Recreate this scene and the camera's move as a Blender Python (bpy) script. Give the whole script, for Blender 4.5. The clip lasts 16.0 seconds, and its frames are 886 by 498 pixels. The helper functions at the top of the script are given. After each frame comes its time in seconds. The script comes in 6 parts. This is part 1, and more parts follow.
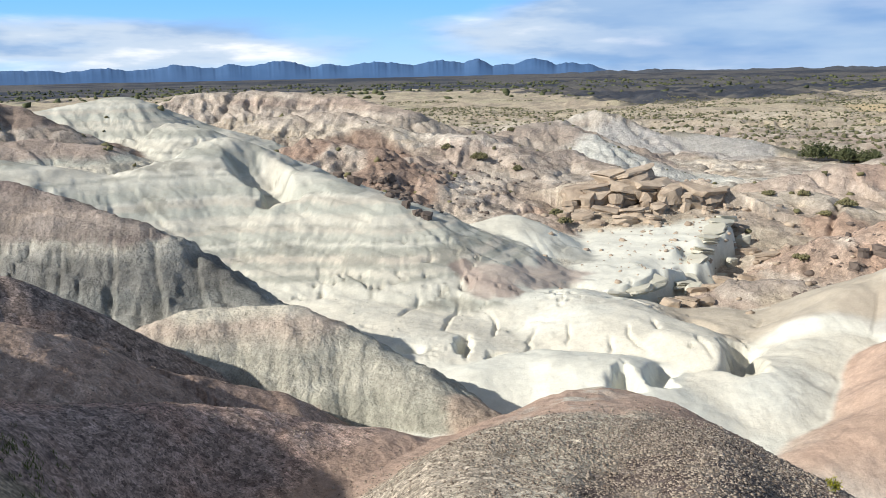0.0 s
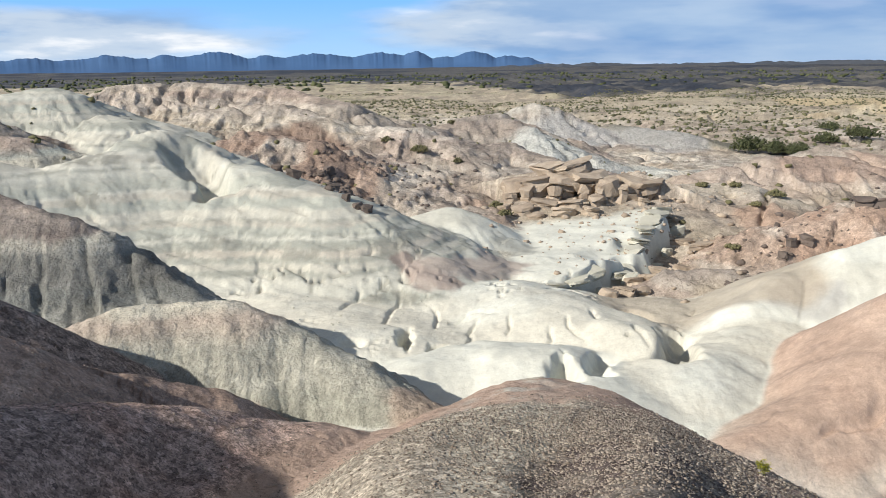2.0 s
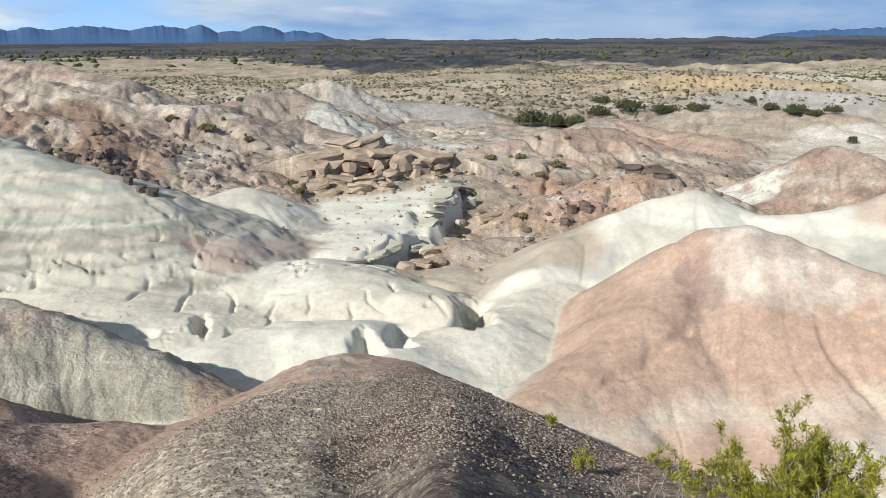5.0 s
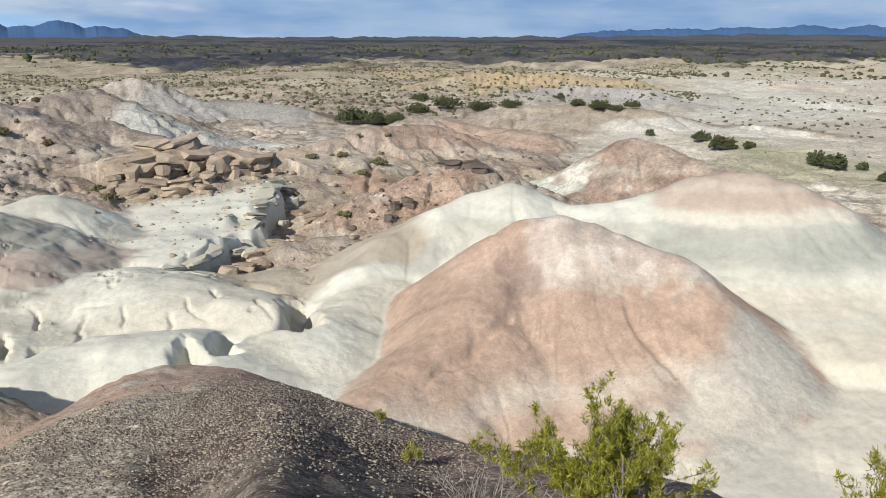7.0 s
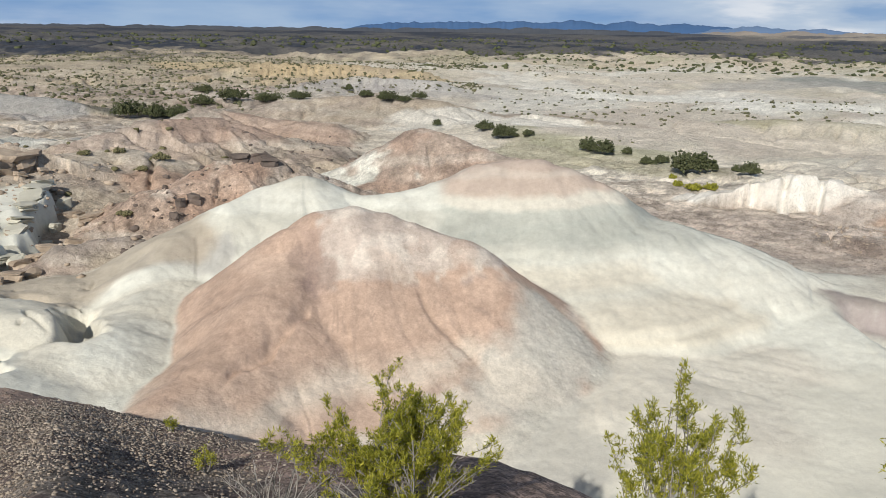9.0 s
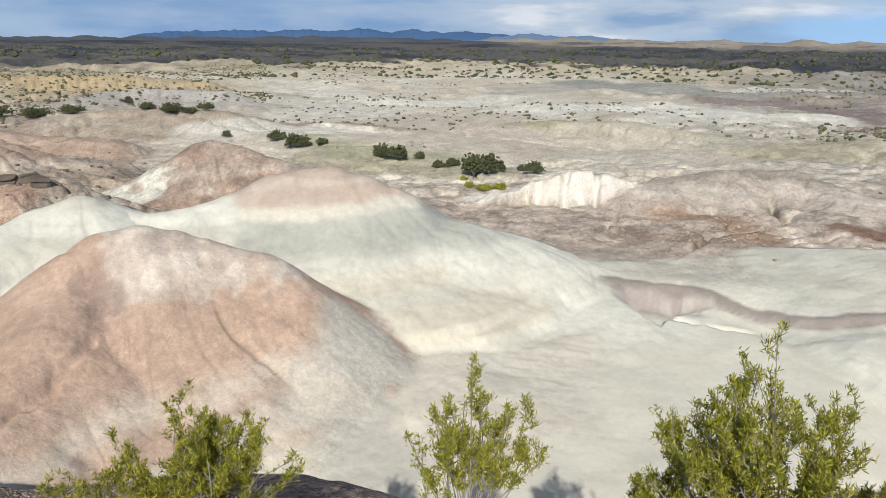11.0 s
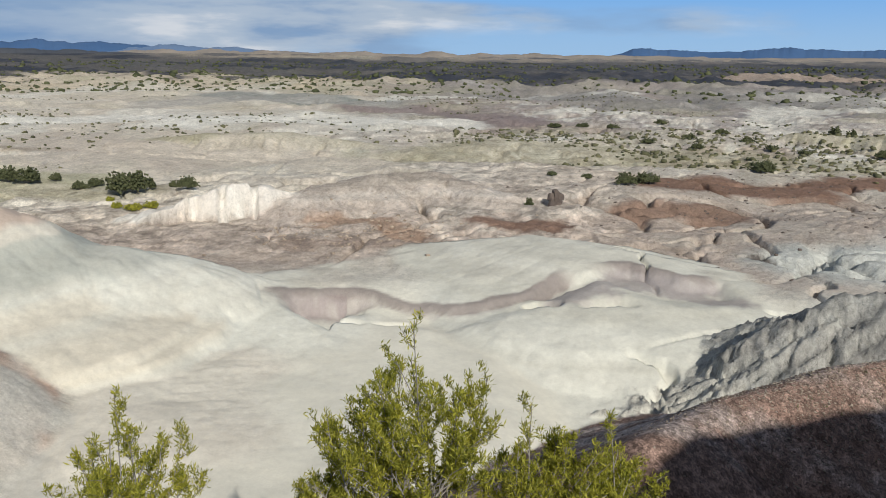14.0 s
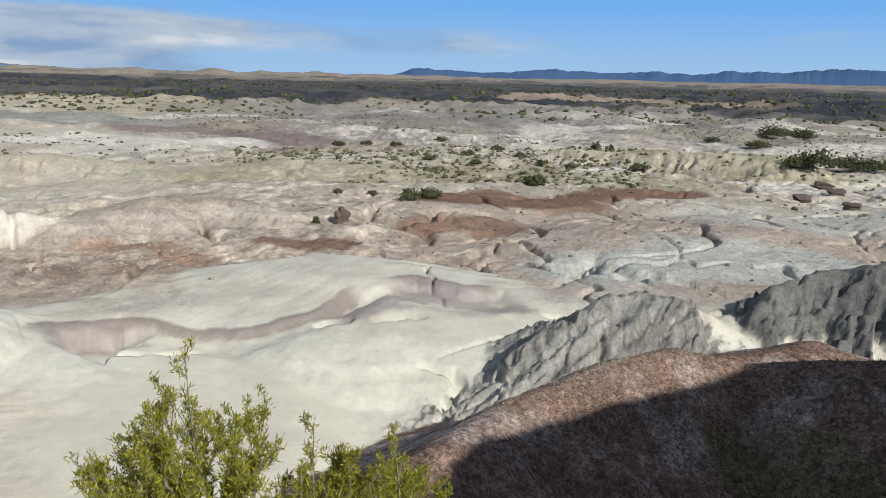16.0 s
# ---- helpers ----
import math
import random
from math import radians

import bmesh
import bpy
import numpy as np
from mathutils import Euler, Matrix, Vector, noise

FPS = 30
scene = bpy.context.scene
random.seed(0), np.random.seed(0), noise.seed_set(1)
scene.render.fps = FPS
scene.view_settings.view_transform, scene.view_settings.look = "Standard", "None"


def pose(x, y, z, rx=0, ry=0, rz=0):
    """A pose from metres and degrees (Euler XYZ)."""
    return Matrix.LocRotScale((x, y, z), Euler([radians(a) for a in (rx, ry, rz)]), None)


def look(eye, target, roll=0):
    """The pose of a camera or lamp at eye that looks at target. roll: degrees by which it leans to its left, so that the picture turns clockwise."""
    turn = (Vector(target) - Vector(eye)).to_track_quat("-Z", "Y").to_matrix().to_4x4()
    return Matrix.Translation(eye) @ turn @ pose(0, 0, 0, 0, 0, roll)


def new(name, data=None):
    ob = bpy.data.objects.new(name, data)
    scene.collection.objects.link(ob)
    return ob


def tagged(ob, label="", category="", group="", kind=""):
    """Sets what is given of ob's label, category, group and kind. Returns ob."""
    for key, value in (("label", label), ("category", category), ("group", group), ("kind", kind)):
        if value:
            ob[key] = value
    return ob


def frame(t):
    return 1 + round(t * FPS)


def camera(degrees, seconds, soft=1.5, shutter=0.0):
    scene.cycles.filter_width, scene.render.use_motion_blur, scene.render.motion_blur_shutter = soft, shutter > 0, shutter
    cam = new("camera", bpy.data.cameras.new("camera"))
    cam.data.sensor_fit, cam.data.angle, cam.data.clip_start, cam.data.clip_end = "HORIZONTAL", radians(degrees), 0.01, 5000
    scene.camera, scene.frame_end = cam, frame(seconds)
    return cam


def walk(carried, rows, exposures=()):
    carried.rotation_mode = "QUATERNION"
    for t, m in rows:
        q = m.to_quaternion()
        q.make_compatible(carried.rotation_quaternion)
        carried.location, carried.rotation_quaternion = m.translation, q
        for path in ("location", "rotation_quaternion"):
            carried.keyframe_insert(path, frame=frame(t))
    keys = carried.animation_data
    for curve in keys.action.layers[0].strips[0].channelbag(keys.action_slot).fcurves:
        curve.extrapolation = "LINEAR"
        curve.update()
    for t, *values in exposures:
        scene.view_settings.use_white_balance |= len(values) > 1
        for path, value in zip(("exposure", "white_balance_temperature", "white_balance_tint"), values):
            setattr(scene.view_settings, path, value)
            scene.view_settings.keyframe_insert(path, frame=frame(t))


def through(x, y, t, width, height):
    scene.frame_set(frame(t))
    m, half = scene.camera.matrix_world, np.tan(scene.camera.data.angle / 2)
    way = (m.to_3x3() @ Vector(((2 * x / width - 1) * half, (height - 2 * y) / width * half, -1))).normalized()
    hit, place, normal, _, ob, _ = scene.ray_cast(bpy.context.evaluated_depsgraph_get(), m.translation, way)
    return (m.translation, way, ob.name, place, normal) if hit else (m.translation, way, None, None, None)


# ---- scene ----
cam = camera(56.78, 16.0, soft=0.9)
EYE, ARM = 14.0, 0.60
# seconds, heading to the right, pitch, lean
ROWS = [
    (0.0, 0.00, -11.92, -1.16),
    (0.5, 0.37, -11.98, -0.89),
    (1.0, 0.77, -11.90, -0.86),
    (1.5, 2.20, -12.11, -0.88),
    (2.0, 4.17, -12.49, -0.80),
    (2.5, 6.09, -12.73, -0.63),
    (3.0, 8.21, -13.30, -0.83),
    (3.5, 10.65, -13.56, -0.78),
    (6.0, 24.69, -14.61, -0.20),
    (6.5, 28.10, -14.64, -0.15),
    (7.0, 30.83, -14.42, 0.05),
    (7.5, 34.26, -14.44, 0.35),
    (8.0, 38.58, -14.77, 0.72),
    (8.5, 41.98, -14.93, 0.86),
    (11.0, 59.61, -14.20, 0.53),
    (11.5, 62.56, -14.21, 0.43),
    (12.0, 66.15, -14.35, 0.35),
    (12.5, 70.36, -14.15, 0.44),
    (13.0, 75.96, -13.80, 0.91),
    (13.5, 79.79, -13.09, 0.55),
    (14.0, 83.29, -13.24, 0.59),
    (14.5, 86.36, -13.03, 0.73),
    (15.0, 90.42, -13.09, 0.81),
    (15.5, 93.73, -12.67, 0.91),
    (16.0, 98.21, -11.78, 1.22),
]
walk(cam, [(t, pose(ARM * math.sin(radians(a)), ARM * math.cos(radians(a)), EYE, 90 + p, 0, -a) @ pose(0, 0, 0, 0, 0, r)) for t, a, p, r in ROWS],
     [(0, 0.33), (2, 0.2), (3.5, 0.18), (5.8, 0.12), (6.5, 0.1), (7.5, -0.07), (8.7, -0.09), (11, -0.05), (12.5, -0.25), (14, -0.25), (16, -0.17)])

# ---- sky and sun ----
SUN_AZ, SUN_EL = -117.0, 32.0
world = bpy.data.worlds.new("sky")
scene.world = world
world.use_nodes = True
wn, wl = world.node_tree.nodes, world.node_tree.links


def wmath(op, a, b=0.0, c=None):
    n = wn.new("ShaderNodeMath")
    n.operation = op
    for k, v in enumerate((a, b) if c is None else (a, b, c)):
        if isinstance(v, (int, float)):
            n.inputs[k].default_value = v
        else:
            wl.new(v, n.inputs[k])
    return n.outputs[0]


def wramp(value, stops, smooth=True):
    n = wn.new("ShaderNodeValToRGB")
    n.color_ramp.interpolation = "EASE" if smooth else "LINEAR"
    e = n.color_ramp.elements
    while len(e) < len(stops):
        e.new(0.5)
    for k, (p, v) in enumerate(stops):
        e[k].position, e[k].color = p, (v, v, v, 1) if isinstance(v, (int, float)) else (*v, 1)
    wl.new(value, n.inputs[0])
    return n.outputs[0]


def wnoise(vector, scale, detail, rough=0.55):
    n = wn.new("ShaderNodeTexNoise")
    n.inputs["Scale"].default_value, n.inputs["Detail"].default_value, n.inputs["Roughness"].default_value = scale, detail, rough
    wl.new(vector, n.inputs["Vector"])
    return n.outputs["Fac"]


def wmix(f, a, b):
    n = wn.new("ShaderNodeMix")
    n.data_type = "RGBA"
    for k, v in ((0, f), (6, a), (7, b)):
        if isinstance(v, float):
            n.inputs[k].default_value = v
        elif isinstance(v, tuple):
            n.inputs[k].default_value = (*v, 1)
        else:
            wl.new(v, n.inputs[k])
    return n.outputs[2]


sky = wn.new("ShaderNodeTexSky")
sky.sky_type, sky.sun_disc = "NISHITA", False
sky.sun_elevation, sky.sun_rotation = radians(SUN_EL), radians(SUN_AZ)
sky.dust_density, sky.ozone_density, sky.altitude = 0.3, 4.0, 1300
coord = wn.new("ShaderNodeTexCoord")
sep = wn.new("ShaderNodeSeparateXYZ")
wl.new(coord.outputs["Generated"], sep.inputs[0])
heading = wmath("MULTIPLY", wmath("ARCTAN2", sep.outputs[0], sep.outputs[1]), 180 / math.pi)
side = wmath("MULTIPLY_ADD", heading, 1 / 360, 0.5)
rise = wmath("MULTIPLY", wmath("ARCSINE", sep.outputs[2]), 180 / math.pi)
flat = wn.new("ShaderNodeCombineXYZ")
wl.new(wmath("MULTIPLY", heading, 0.07), flat.inputs[0])
wl.new(wmath("MULTIPLY", rise, 0.33), flat.inputs[1])
veil = wnoise(flat.outputs[0], 0.75, 5, 0.5)
puff = wnoise(flat.outputs[0], 1.15, 6, 0.52)
# how much of the sky is under cloud, by heading, from -180 to 180 degrees
cover = wramp(side, [(0.0, 0.5), (0.42, 0.5), (0.49, 0.42), (0.54, 0.75), (0.66, 0.85), (0.70, 0.62), (0.78, 0.3), (1.0, 0.3)])
high = wramp(wmath("MULTIPLY", rise, 0.1), [(0.05, 0.0), (0.2, 0.12), (0.36, 0.06), (0.48, 0.0)])
lift = wmath("SUBTRACT", wmath("ADD", veil, wmath("SUBTRACT", cover, 0.5)), wmath("MULTIPLY", wramp(wmath("MULTIPLY", rise, 0.1), [(0.3, 0.0), (0.5, 1.0)]), wramp(side, [(0.0, 0.1), (0.5, 0.12), (0.55, 0.0), (0.66, 0.05), (0.72, 0.3)])))
cloudy = wramp(wmath("ADD", lift, high), [(0.42, 0.0), (0.66, 1.0)])
shine = wramp(puff, [(0.40, (0.27, 0.41, 0.63)), (0.54, (0.50, 0.60, 0.73)), (0.66, (0.86, 0.88, 0.91))])
grey = wramp(veil, [(0.35, (0.13, 0.29, 0.58)), (0.6, (0.36, 0.50, 0.70))])
cloud = wmix(wramp(side, [(0.5, 0.0), (0.56, 0.8), (0.64, 0.7), (0.7, 0.1)]), shine, grey)
low = wmix(wramp(wmath("MULTIPLY", rise, 0.02), [(0.0, 0.0), (0.12, 0.8)]), (0.38, 0.61, 0.90), (0.13, 0.44, 0.98))
blue = wn.new("ShaderNodeVectorMath")
blue.operation = "SCALE"
wl.new(sky.outputs[0], blue.inputs[0])
blue.inputs["Scale"].default_value = 0.07
overhead = wmix(0.5, blue.outputs[0], (0.30, 0.305, 0.32))
near = wmix(wramp(wmath("MULTIPLY", rise, 0.02), [(0.2, 1.0), (0.6, 0.0)]), overhead, wmix(cloudy, low, cloud))
wl.new(near, wn["Background"].inputs["Color"])
wn["Background"].inputs["Strength"].default_value = 1.0
lamp = bpy.data.lights.new("sun", "SUN")
lamp.energy, lamp.angle, lamp.color = 5.0, radians(0.5), (1.0, 0.95, 0.88)
sun = new("sun", lamp)
sa, se = radians(SUN_AZ), radians(SUN_EL)
sun.matrix_world = look((0, 0, 60), (-math.sin(sa) * math.cos(se), -math.cos(sa) * math.cos(se), 60 - math.sin(se)))


# ---- noise over arrays ----
def rnd(ix, iy, seed):
    h = (ix * 374761393 + iy * 668265263 + seed * 974634777) & 0xFFFFFFFF
    h = ((h ^ (h >> 13)) * 1274126177) & 0xFFFFFFFF
    return ((h ^ (h >> 16)) & 0xFFFF) / 65535.0


def vnoise(x, y, seed=0):
    fx, fy = np.floor(x), np.floor(y)
    ix, iy = fx.astype(np.int64), fy.astype(np.int64)
    u, v = x - fx, y - fy
    u, v = u * u * u * (u * (u * 6 - 15) + 10), v * v * v * (v * (v * 6 - 15) + 10)
    a, b, c, d = rnd(ix, iy, seed), rnd(ix + 1, iy, seed), rnd(ix, iy + 1, seed), rnd(ix + 1, iy + 1, seed)
    return (a + (b - a) * u) * (1 - v) + (c + (d - c) * u) * v


def fbm(x, y, octaves=4, seed=0, gain=0.5):
    total, amp, norm = 0.0, 1.0, 0.0
    for k in range(octaves):
        total, norm = total + amp * (2 * vnoise(x, y, seed + 17 * k) - 1), norm + amp
        x, y, amp = x * 1.9 + y * 0.5 + 5.3, y * 1.9 - x * 0.5 + 1.7, amp * gain
    return total / norm


def ridged(x, y, octaves=4, seed=0, gain=0.5):
    total, amp, norm = 0.0, 1.0, 0.0
    for k in range(octaves):
        total, norm = total + amp * (1 - np.abs(2 * (2 * vnoise(x, y, seed + 17 * k) - 1))), norm + amp
        x, y, amp = x * 1.9 + y * 0.5 + 5.3, y * 1.9 - x * 0.5 + 1.7, amp * gain
    return total / norm


def step(a, b, x):
    t = np.clip((x - a) / (b - a), 0, 1)
    return t * t * (3 - 2 * t)


def mix(a, b, k):
    return a + (b - a) * k


def paint(a, b, k):
    return a + (np.asarray(b) - a) * np.asarray(k)[..., None]


# ---- the ground's grid: rings round the hill-top, closer together where the land is seen ----
az = np.radians(np.concatenate([np.arange(-180, -34, 4.0), np.arange(-33, 131, 0.125), np.arange(132, 180, 4.0)]))
rad = np.concatenate([[0.0], np.geomspace(1.0, 9.0, 30)[:-1], np.geomspace(9.0, 140.0, 640)[:-1], np.geomspace(140.0, 900.0, 190)[:-1], np.geomspace(900.0, 4800.0, 50)])
RR, AA = np.meshgrid(rad, az, indexing="ij")
GX, GY = RR * np.sin(AA), RR * np.cos(AA)
AD = np.degrees(AA)

WHITE, CREAM, GREY = (0.635, 0.632, 0.55), (0.61, 0.57, 0.465), (0.43, 0.445, 0.39)
PINK, RED, BROWN = (0.385, 0.31, 0.255), (0.465, 0.34, 0.26), (0.23, 0.175, 0.14)
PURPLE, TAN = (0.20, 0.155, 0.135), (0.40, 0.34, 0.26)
TAUPE, RUST, MAUVE = (0.355, 0.30, 0.245), (0.25, 0.18, 0.138), (0.33, 0.30, 0.285)
OLIVE, ICE, CLOUDSHADE = (0.375, 0.35, 0.235), (0.53, 0.56, 0.52), (0.05, 0.056, 0.07)
SAND, GRASS = (0.52, 0.445, 0.315), (0.12, 0.125, 0.06)

# the plain, the valley below the hill and the hill itself
floor_z = mix(mix(1.1, -1.2, step(20, 46, AD)), -2.6, step(86, 96, AD)) * (1 - step(150, 175, AD))
near_left = (1 - step(20, 34, RR)) * (1 - step(0, 12, AD))
floor_z = mix(floor_z, 4.0, near_left)
floor_z = mix(floor_z, mix(mix(2.0, -0.1, step(8, 14, AD)), 0.0, step(20, 40, AD)), step(45, 52, RR))
floor_z = mix(floor_z, 0.0, step(130, 220, RR))
rough = step(48, 80, RR) * (1 - step(220, 420, RR))
H = floor_z + 0.3 * fbm(GX / 9, GY / 9, 4, 3) * step(15, 30, RR)
wob = 6 * fbm(GX / 25, GY / 25, 3, 7)
fold = 1 - ridged((GX + wob) / 32, (GY - wob) / 32, 4, 11, 0.42)
H = H + rough * 1.3 * (fold - 0.5)
H = H + step(150, 260, RR) * (1 - step(900, 1400, RR)) * 1.5 * (ridged((GX + 3 * wob) / 34, GY / 34, 5, 27, 0.55) - 0.4)
H = H + step(230, 330, RR) * (1 - step(800, 1100, RR)) * step(64, 80, AD) * 4.0 * (ridged((GX + 2 * wob) / 85, GY / 55, 5, 36, 0.55) - 0.35)
H = H + step(1100, 1900, RR) * step(58, 72, AD) * 9 * ridged(GX / 420, GY / 420, 4, 35)
H = H + step(200, 500, RR) * (2.2 * fbm(GX / 160, GY / 160, 5, 23) + 1.2 * ridged(GX / 70, GY / 70, 3, 29))
H = H + step(1200, 2400, RR) * (10.0 + 4 * fbm(GX / 500, GY / 500, 4, 31)) * (1 - 0.5 * step(66, 90, AD))
H = H + step(320, 420, RR) * (1 - step(1500, 2500, RR)) * step(2, 12, AD) * 4.5 * (ridged(GX / 48, GY / 48, 4, 33, 0.6) - 0.5)
hill = EYE - 1.6 - 0.53 * (np.sqrt(RR * RR + 4) - 2) - 0.4 * np.maximum(RR - 8, 0)

n1, n2, n3 = fbm(GX / 30, GY / 30, 5, 41), fbm(GX / 17, GY / 17, 5, 47), fbm(GX / 60, GY / 60, 5, 49)
COL = np.zeros(GX.shape + (3,)) + np.array(TAUPE)
COL = paint(COL, PINK, step(-0.1, 0.3, n1))
COL = paint(COL, TAN, step(0.0, 0.3, n2))
COL = paint(COL, CREAM, step(0.1, 0.35, n3) * 0.8)
right = step(38, 60, AD)
right_far = step(32, 45, AD)
east = step(74, 88, AD)
COL = paint(COL, (0.46, 0.39, 0.325), right * step(50, 58, RR))
COL = paint(COL, (0.68, 0.62, 0.51), right_far * step(66, 85, RR) * (1 - east) * (0.55 + 0.45 * step(-0.2, 0.2, n2)))
COL = paint(COL, TAN, right * east * step(80, 110, RR) * 0.4)
COL = paint(COL, WHITE, right * step(-0.05, 0.15, n1) * step(75, 110, RR) * mix(0.85, 0.45, east))
COL = paint(COL, MAUVE, right * step(mix(0.12, -0.15, east), mix(0.3, 0.15, east), n2) * step(mix(150, 110, east), mix(200, 170, east), RR) * mix(0.35, 0.6, east))
plain_from = mix(170, 260, right)
SANDY = paint(np.zeros(COL.shape) + np.array(SAND), (0.31, 0.28, 0.25), east)
COL = COL + (SANDY - COL) * (step(0.0, 1.0, (RR - plain_from) / 60) * (0.55 + 0.35 * step(-0.2, 0.3, n3)))[..., None]
COL = paint(COL, OLIVE, step(250, 400, RR) * step(0.0, 0.3, n1) * 0.6)
COL = paint(COL, WHITE, (1 - step(46, 58, RR + 6 * n2)) * (1 - 0.5 * step(0.1, 0.4, n2)))
COL = paint(COL, (0.24, 0.205, 0.165), step(120, 170, RR) * (1 - step(700, 1000, RR)) * step(0.0, 0.2, fbm(GX / 7, GY / 7, 5, 62, 0.65)) * mix(mix(0.6, 0.15, right), 0.4, east))
COL = paint(COL, (0.27, 0.255, 0.245), step(75, 88, AD) * step(160, 200, RR) * (1 - step(420, 500, RR)) * 0.75)
streak, blot = fbm(AD / 5, RR / 34, 5, 66, 0.55), fbm(AD / 4, RR / 24 + 9, 5, 68, 0.55)
open_far = right_far * step(88, 120, RR) * (1 - step(330, 430, RR))
COL = paint(COL, (0.32, 0.275, 0.245), open_far * step(0.05, 0.3, blot) * mix(0.3, 0.7, east))
COL = paint(COL, (0.64, 0.625, 0.55), open_far * step(0.02, 0.2, streak) * 0.9)
COL = paint(COL, (0.36, 0.345, 0.25), open_far * step(0.1, 0.3, -streak) * 0.6)
COL = paint(COL, (0.66, 0.60, 0.49), step(34, 42, AD) * (1 - step(66, 78, AD)) * step(80, 100, RR) * (1 - step(320, 420, RR)) * (0.5 + 0.3 * step(-0.1, 0.25, n1)))
COL = paint(COL, (0.69, 0.66, 0.57), step(34, 42, AD) * (1 - step(72, 80, AD)) * step(95, 120, RR) * (1 - step(300, 380, RR)) * step(0.08, 0.2, streak) * 0.85)
# dark belts towards the horizon: cloud shadow painted into scrub and rock colour
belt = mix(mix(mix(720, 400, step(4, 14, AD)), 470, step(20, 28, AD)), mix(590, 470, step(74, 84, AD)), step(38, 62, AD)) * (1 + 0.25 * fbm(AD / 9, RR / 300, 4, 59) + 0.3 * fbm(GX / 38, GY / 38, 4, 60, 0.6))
COL = paint(COL, CLOUDSHADE, step(0.95, 1.1, RR / belt) * (0.86 + 0.14 * step(-0.1, 0.2, fbm(GX / 120, GY / 120, 4, 37))) * (1 - 0.75 * step(62, 72, AD) * step(1500, 2000, RR)))
COL = paint(COL, (0.19, 0.175, 0.145), step(0.95, 1.1, RR / belt) * (1 - step(1200, 2200, RR)) * step(0.0, 0.25, fbm(GX / 45, GY / 45, 5, 38, 0.6)) * mix(0.5, 0.3, step(50, 66, AD)))
far_hills = step(1500, 2000, RR) * step(60, 70, AD)
COL = paint(COL, (0.33, 0.285, 0.225), far_hills * step(-0.15, 0.1, fbm(AD / 1.6, RR / 420, 4, 115)) * 0.9)
COL = paint(COL, (0.10, 0.105, 0.115), far_hills * step(0.05, 0.25, fbm(AD / 2.2, RR / 300, 5, 116, 0.6)) * 0.85)
GRAV = np.zeros(GX.shape)
CRUST = mix(mix(0.4, 0.18, right), 1.0, step(45, 60, RR))
COL = paint(COL, (0.675, 0.65, 0.545), right * (1 - step(46, 54, RR)) * 0.8)
ROUGH = step(50, 65, RR) * (1 - step(250, 400, RR))
PATCH = np.zeros(GX.shape, np.int32)
NAMES = ["ground"]


def strata(z, x, y, low_, high, freq, crisp=0.16):
    """Thin layers by height, wavering a little along the slope."""
    zz = z + 0.07 * fbm(x / 7, y / 7, 3, 61)
    a = vnoise(zz * freq, zz * 0 + 3.3, 63)
    b = vnoise(zz * freq * 2.7, zz * 0 + 7.1, 64)
    c = vnoise(zz * freq * 6.3, zz * 0 + 1.9, 65)
    return paint(np.zeros(z.shape + (3,)) + np.array(low_), high, step(0.5 - crisp, 0.5 + crisp, 0.50 * a + 0.32 * b + 0.18 * c))


def line(pts, x, y):
    """Distance to a line of points, the length along it and the height there."""
    best, along, height, side, run = np.full(x.shape, 1e9), np.zeros(x.shape), np.zeros(x.shape), np.zeros(x.shape), 0.0
    for a, b in zip(pts[:-1], pts[1:]):
        ab = b[:2] - a[:2]
        ln = float(np.hypot(*ab)) + 1e-6
        u = np.clip(((x - a[0]) * ab[0] + (y - a[1]) * ab[1]) / ln ** 2, 0, 1)
        d = np.hypot(x - a[0] - u * ab[0], y - a[1] - u * ab[1])
        hit = d < best
        best, along = np.where(hit, d, best), np.where(hit, run + u * ln, along)
        if len(a) > 2:
            height = np.where(hit, a[2] + u * (b[2] - a[2]), height)
        run += ln
    return best, along, height


def window(pts, reach):
    return np.nonzero((GX > pts[:, 0].min() - reach) & (GX < pts[:, 0].max() + reach) & (GY > pts[:, 1].min() - reach) & (GY < pts[:, 1].max() + reach))


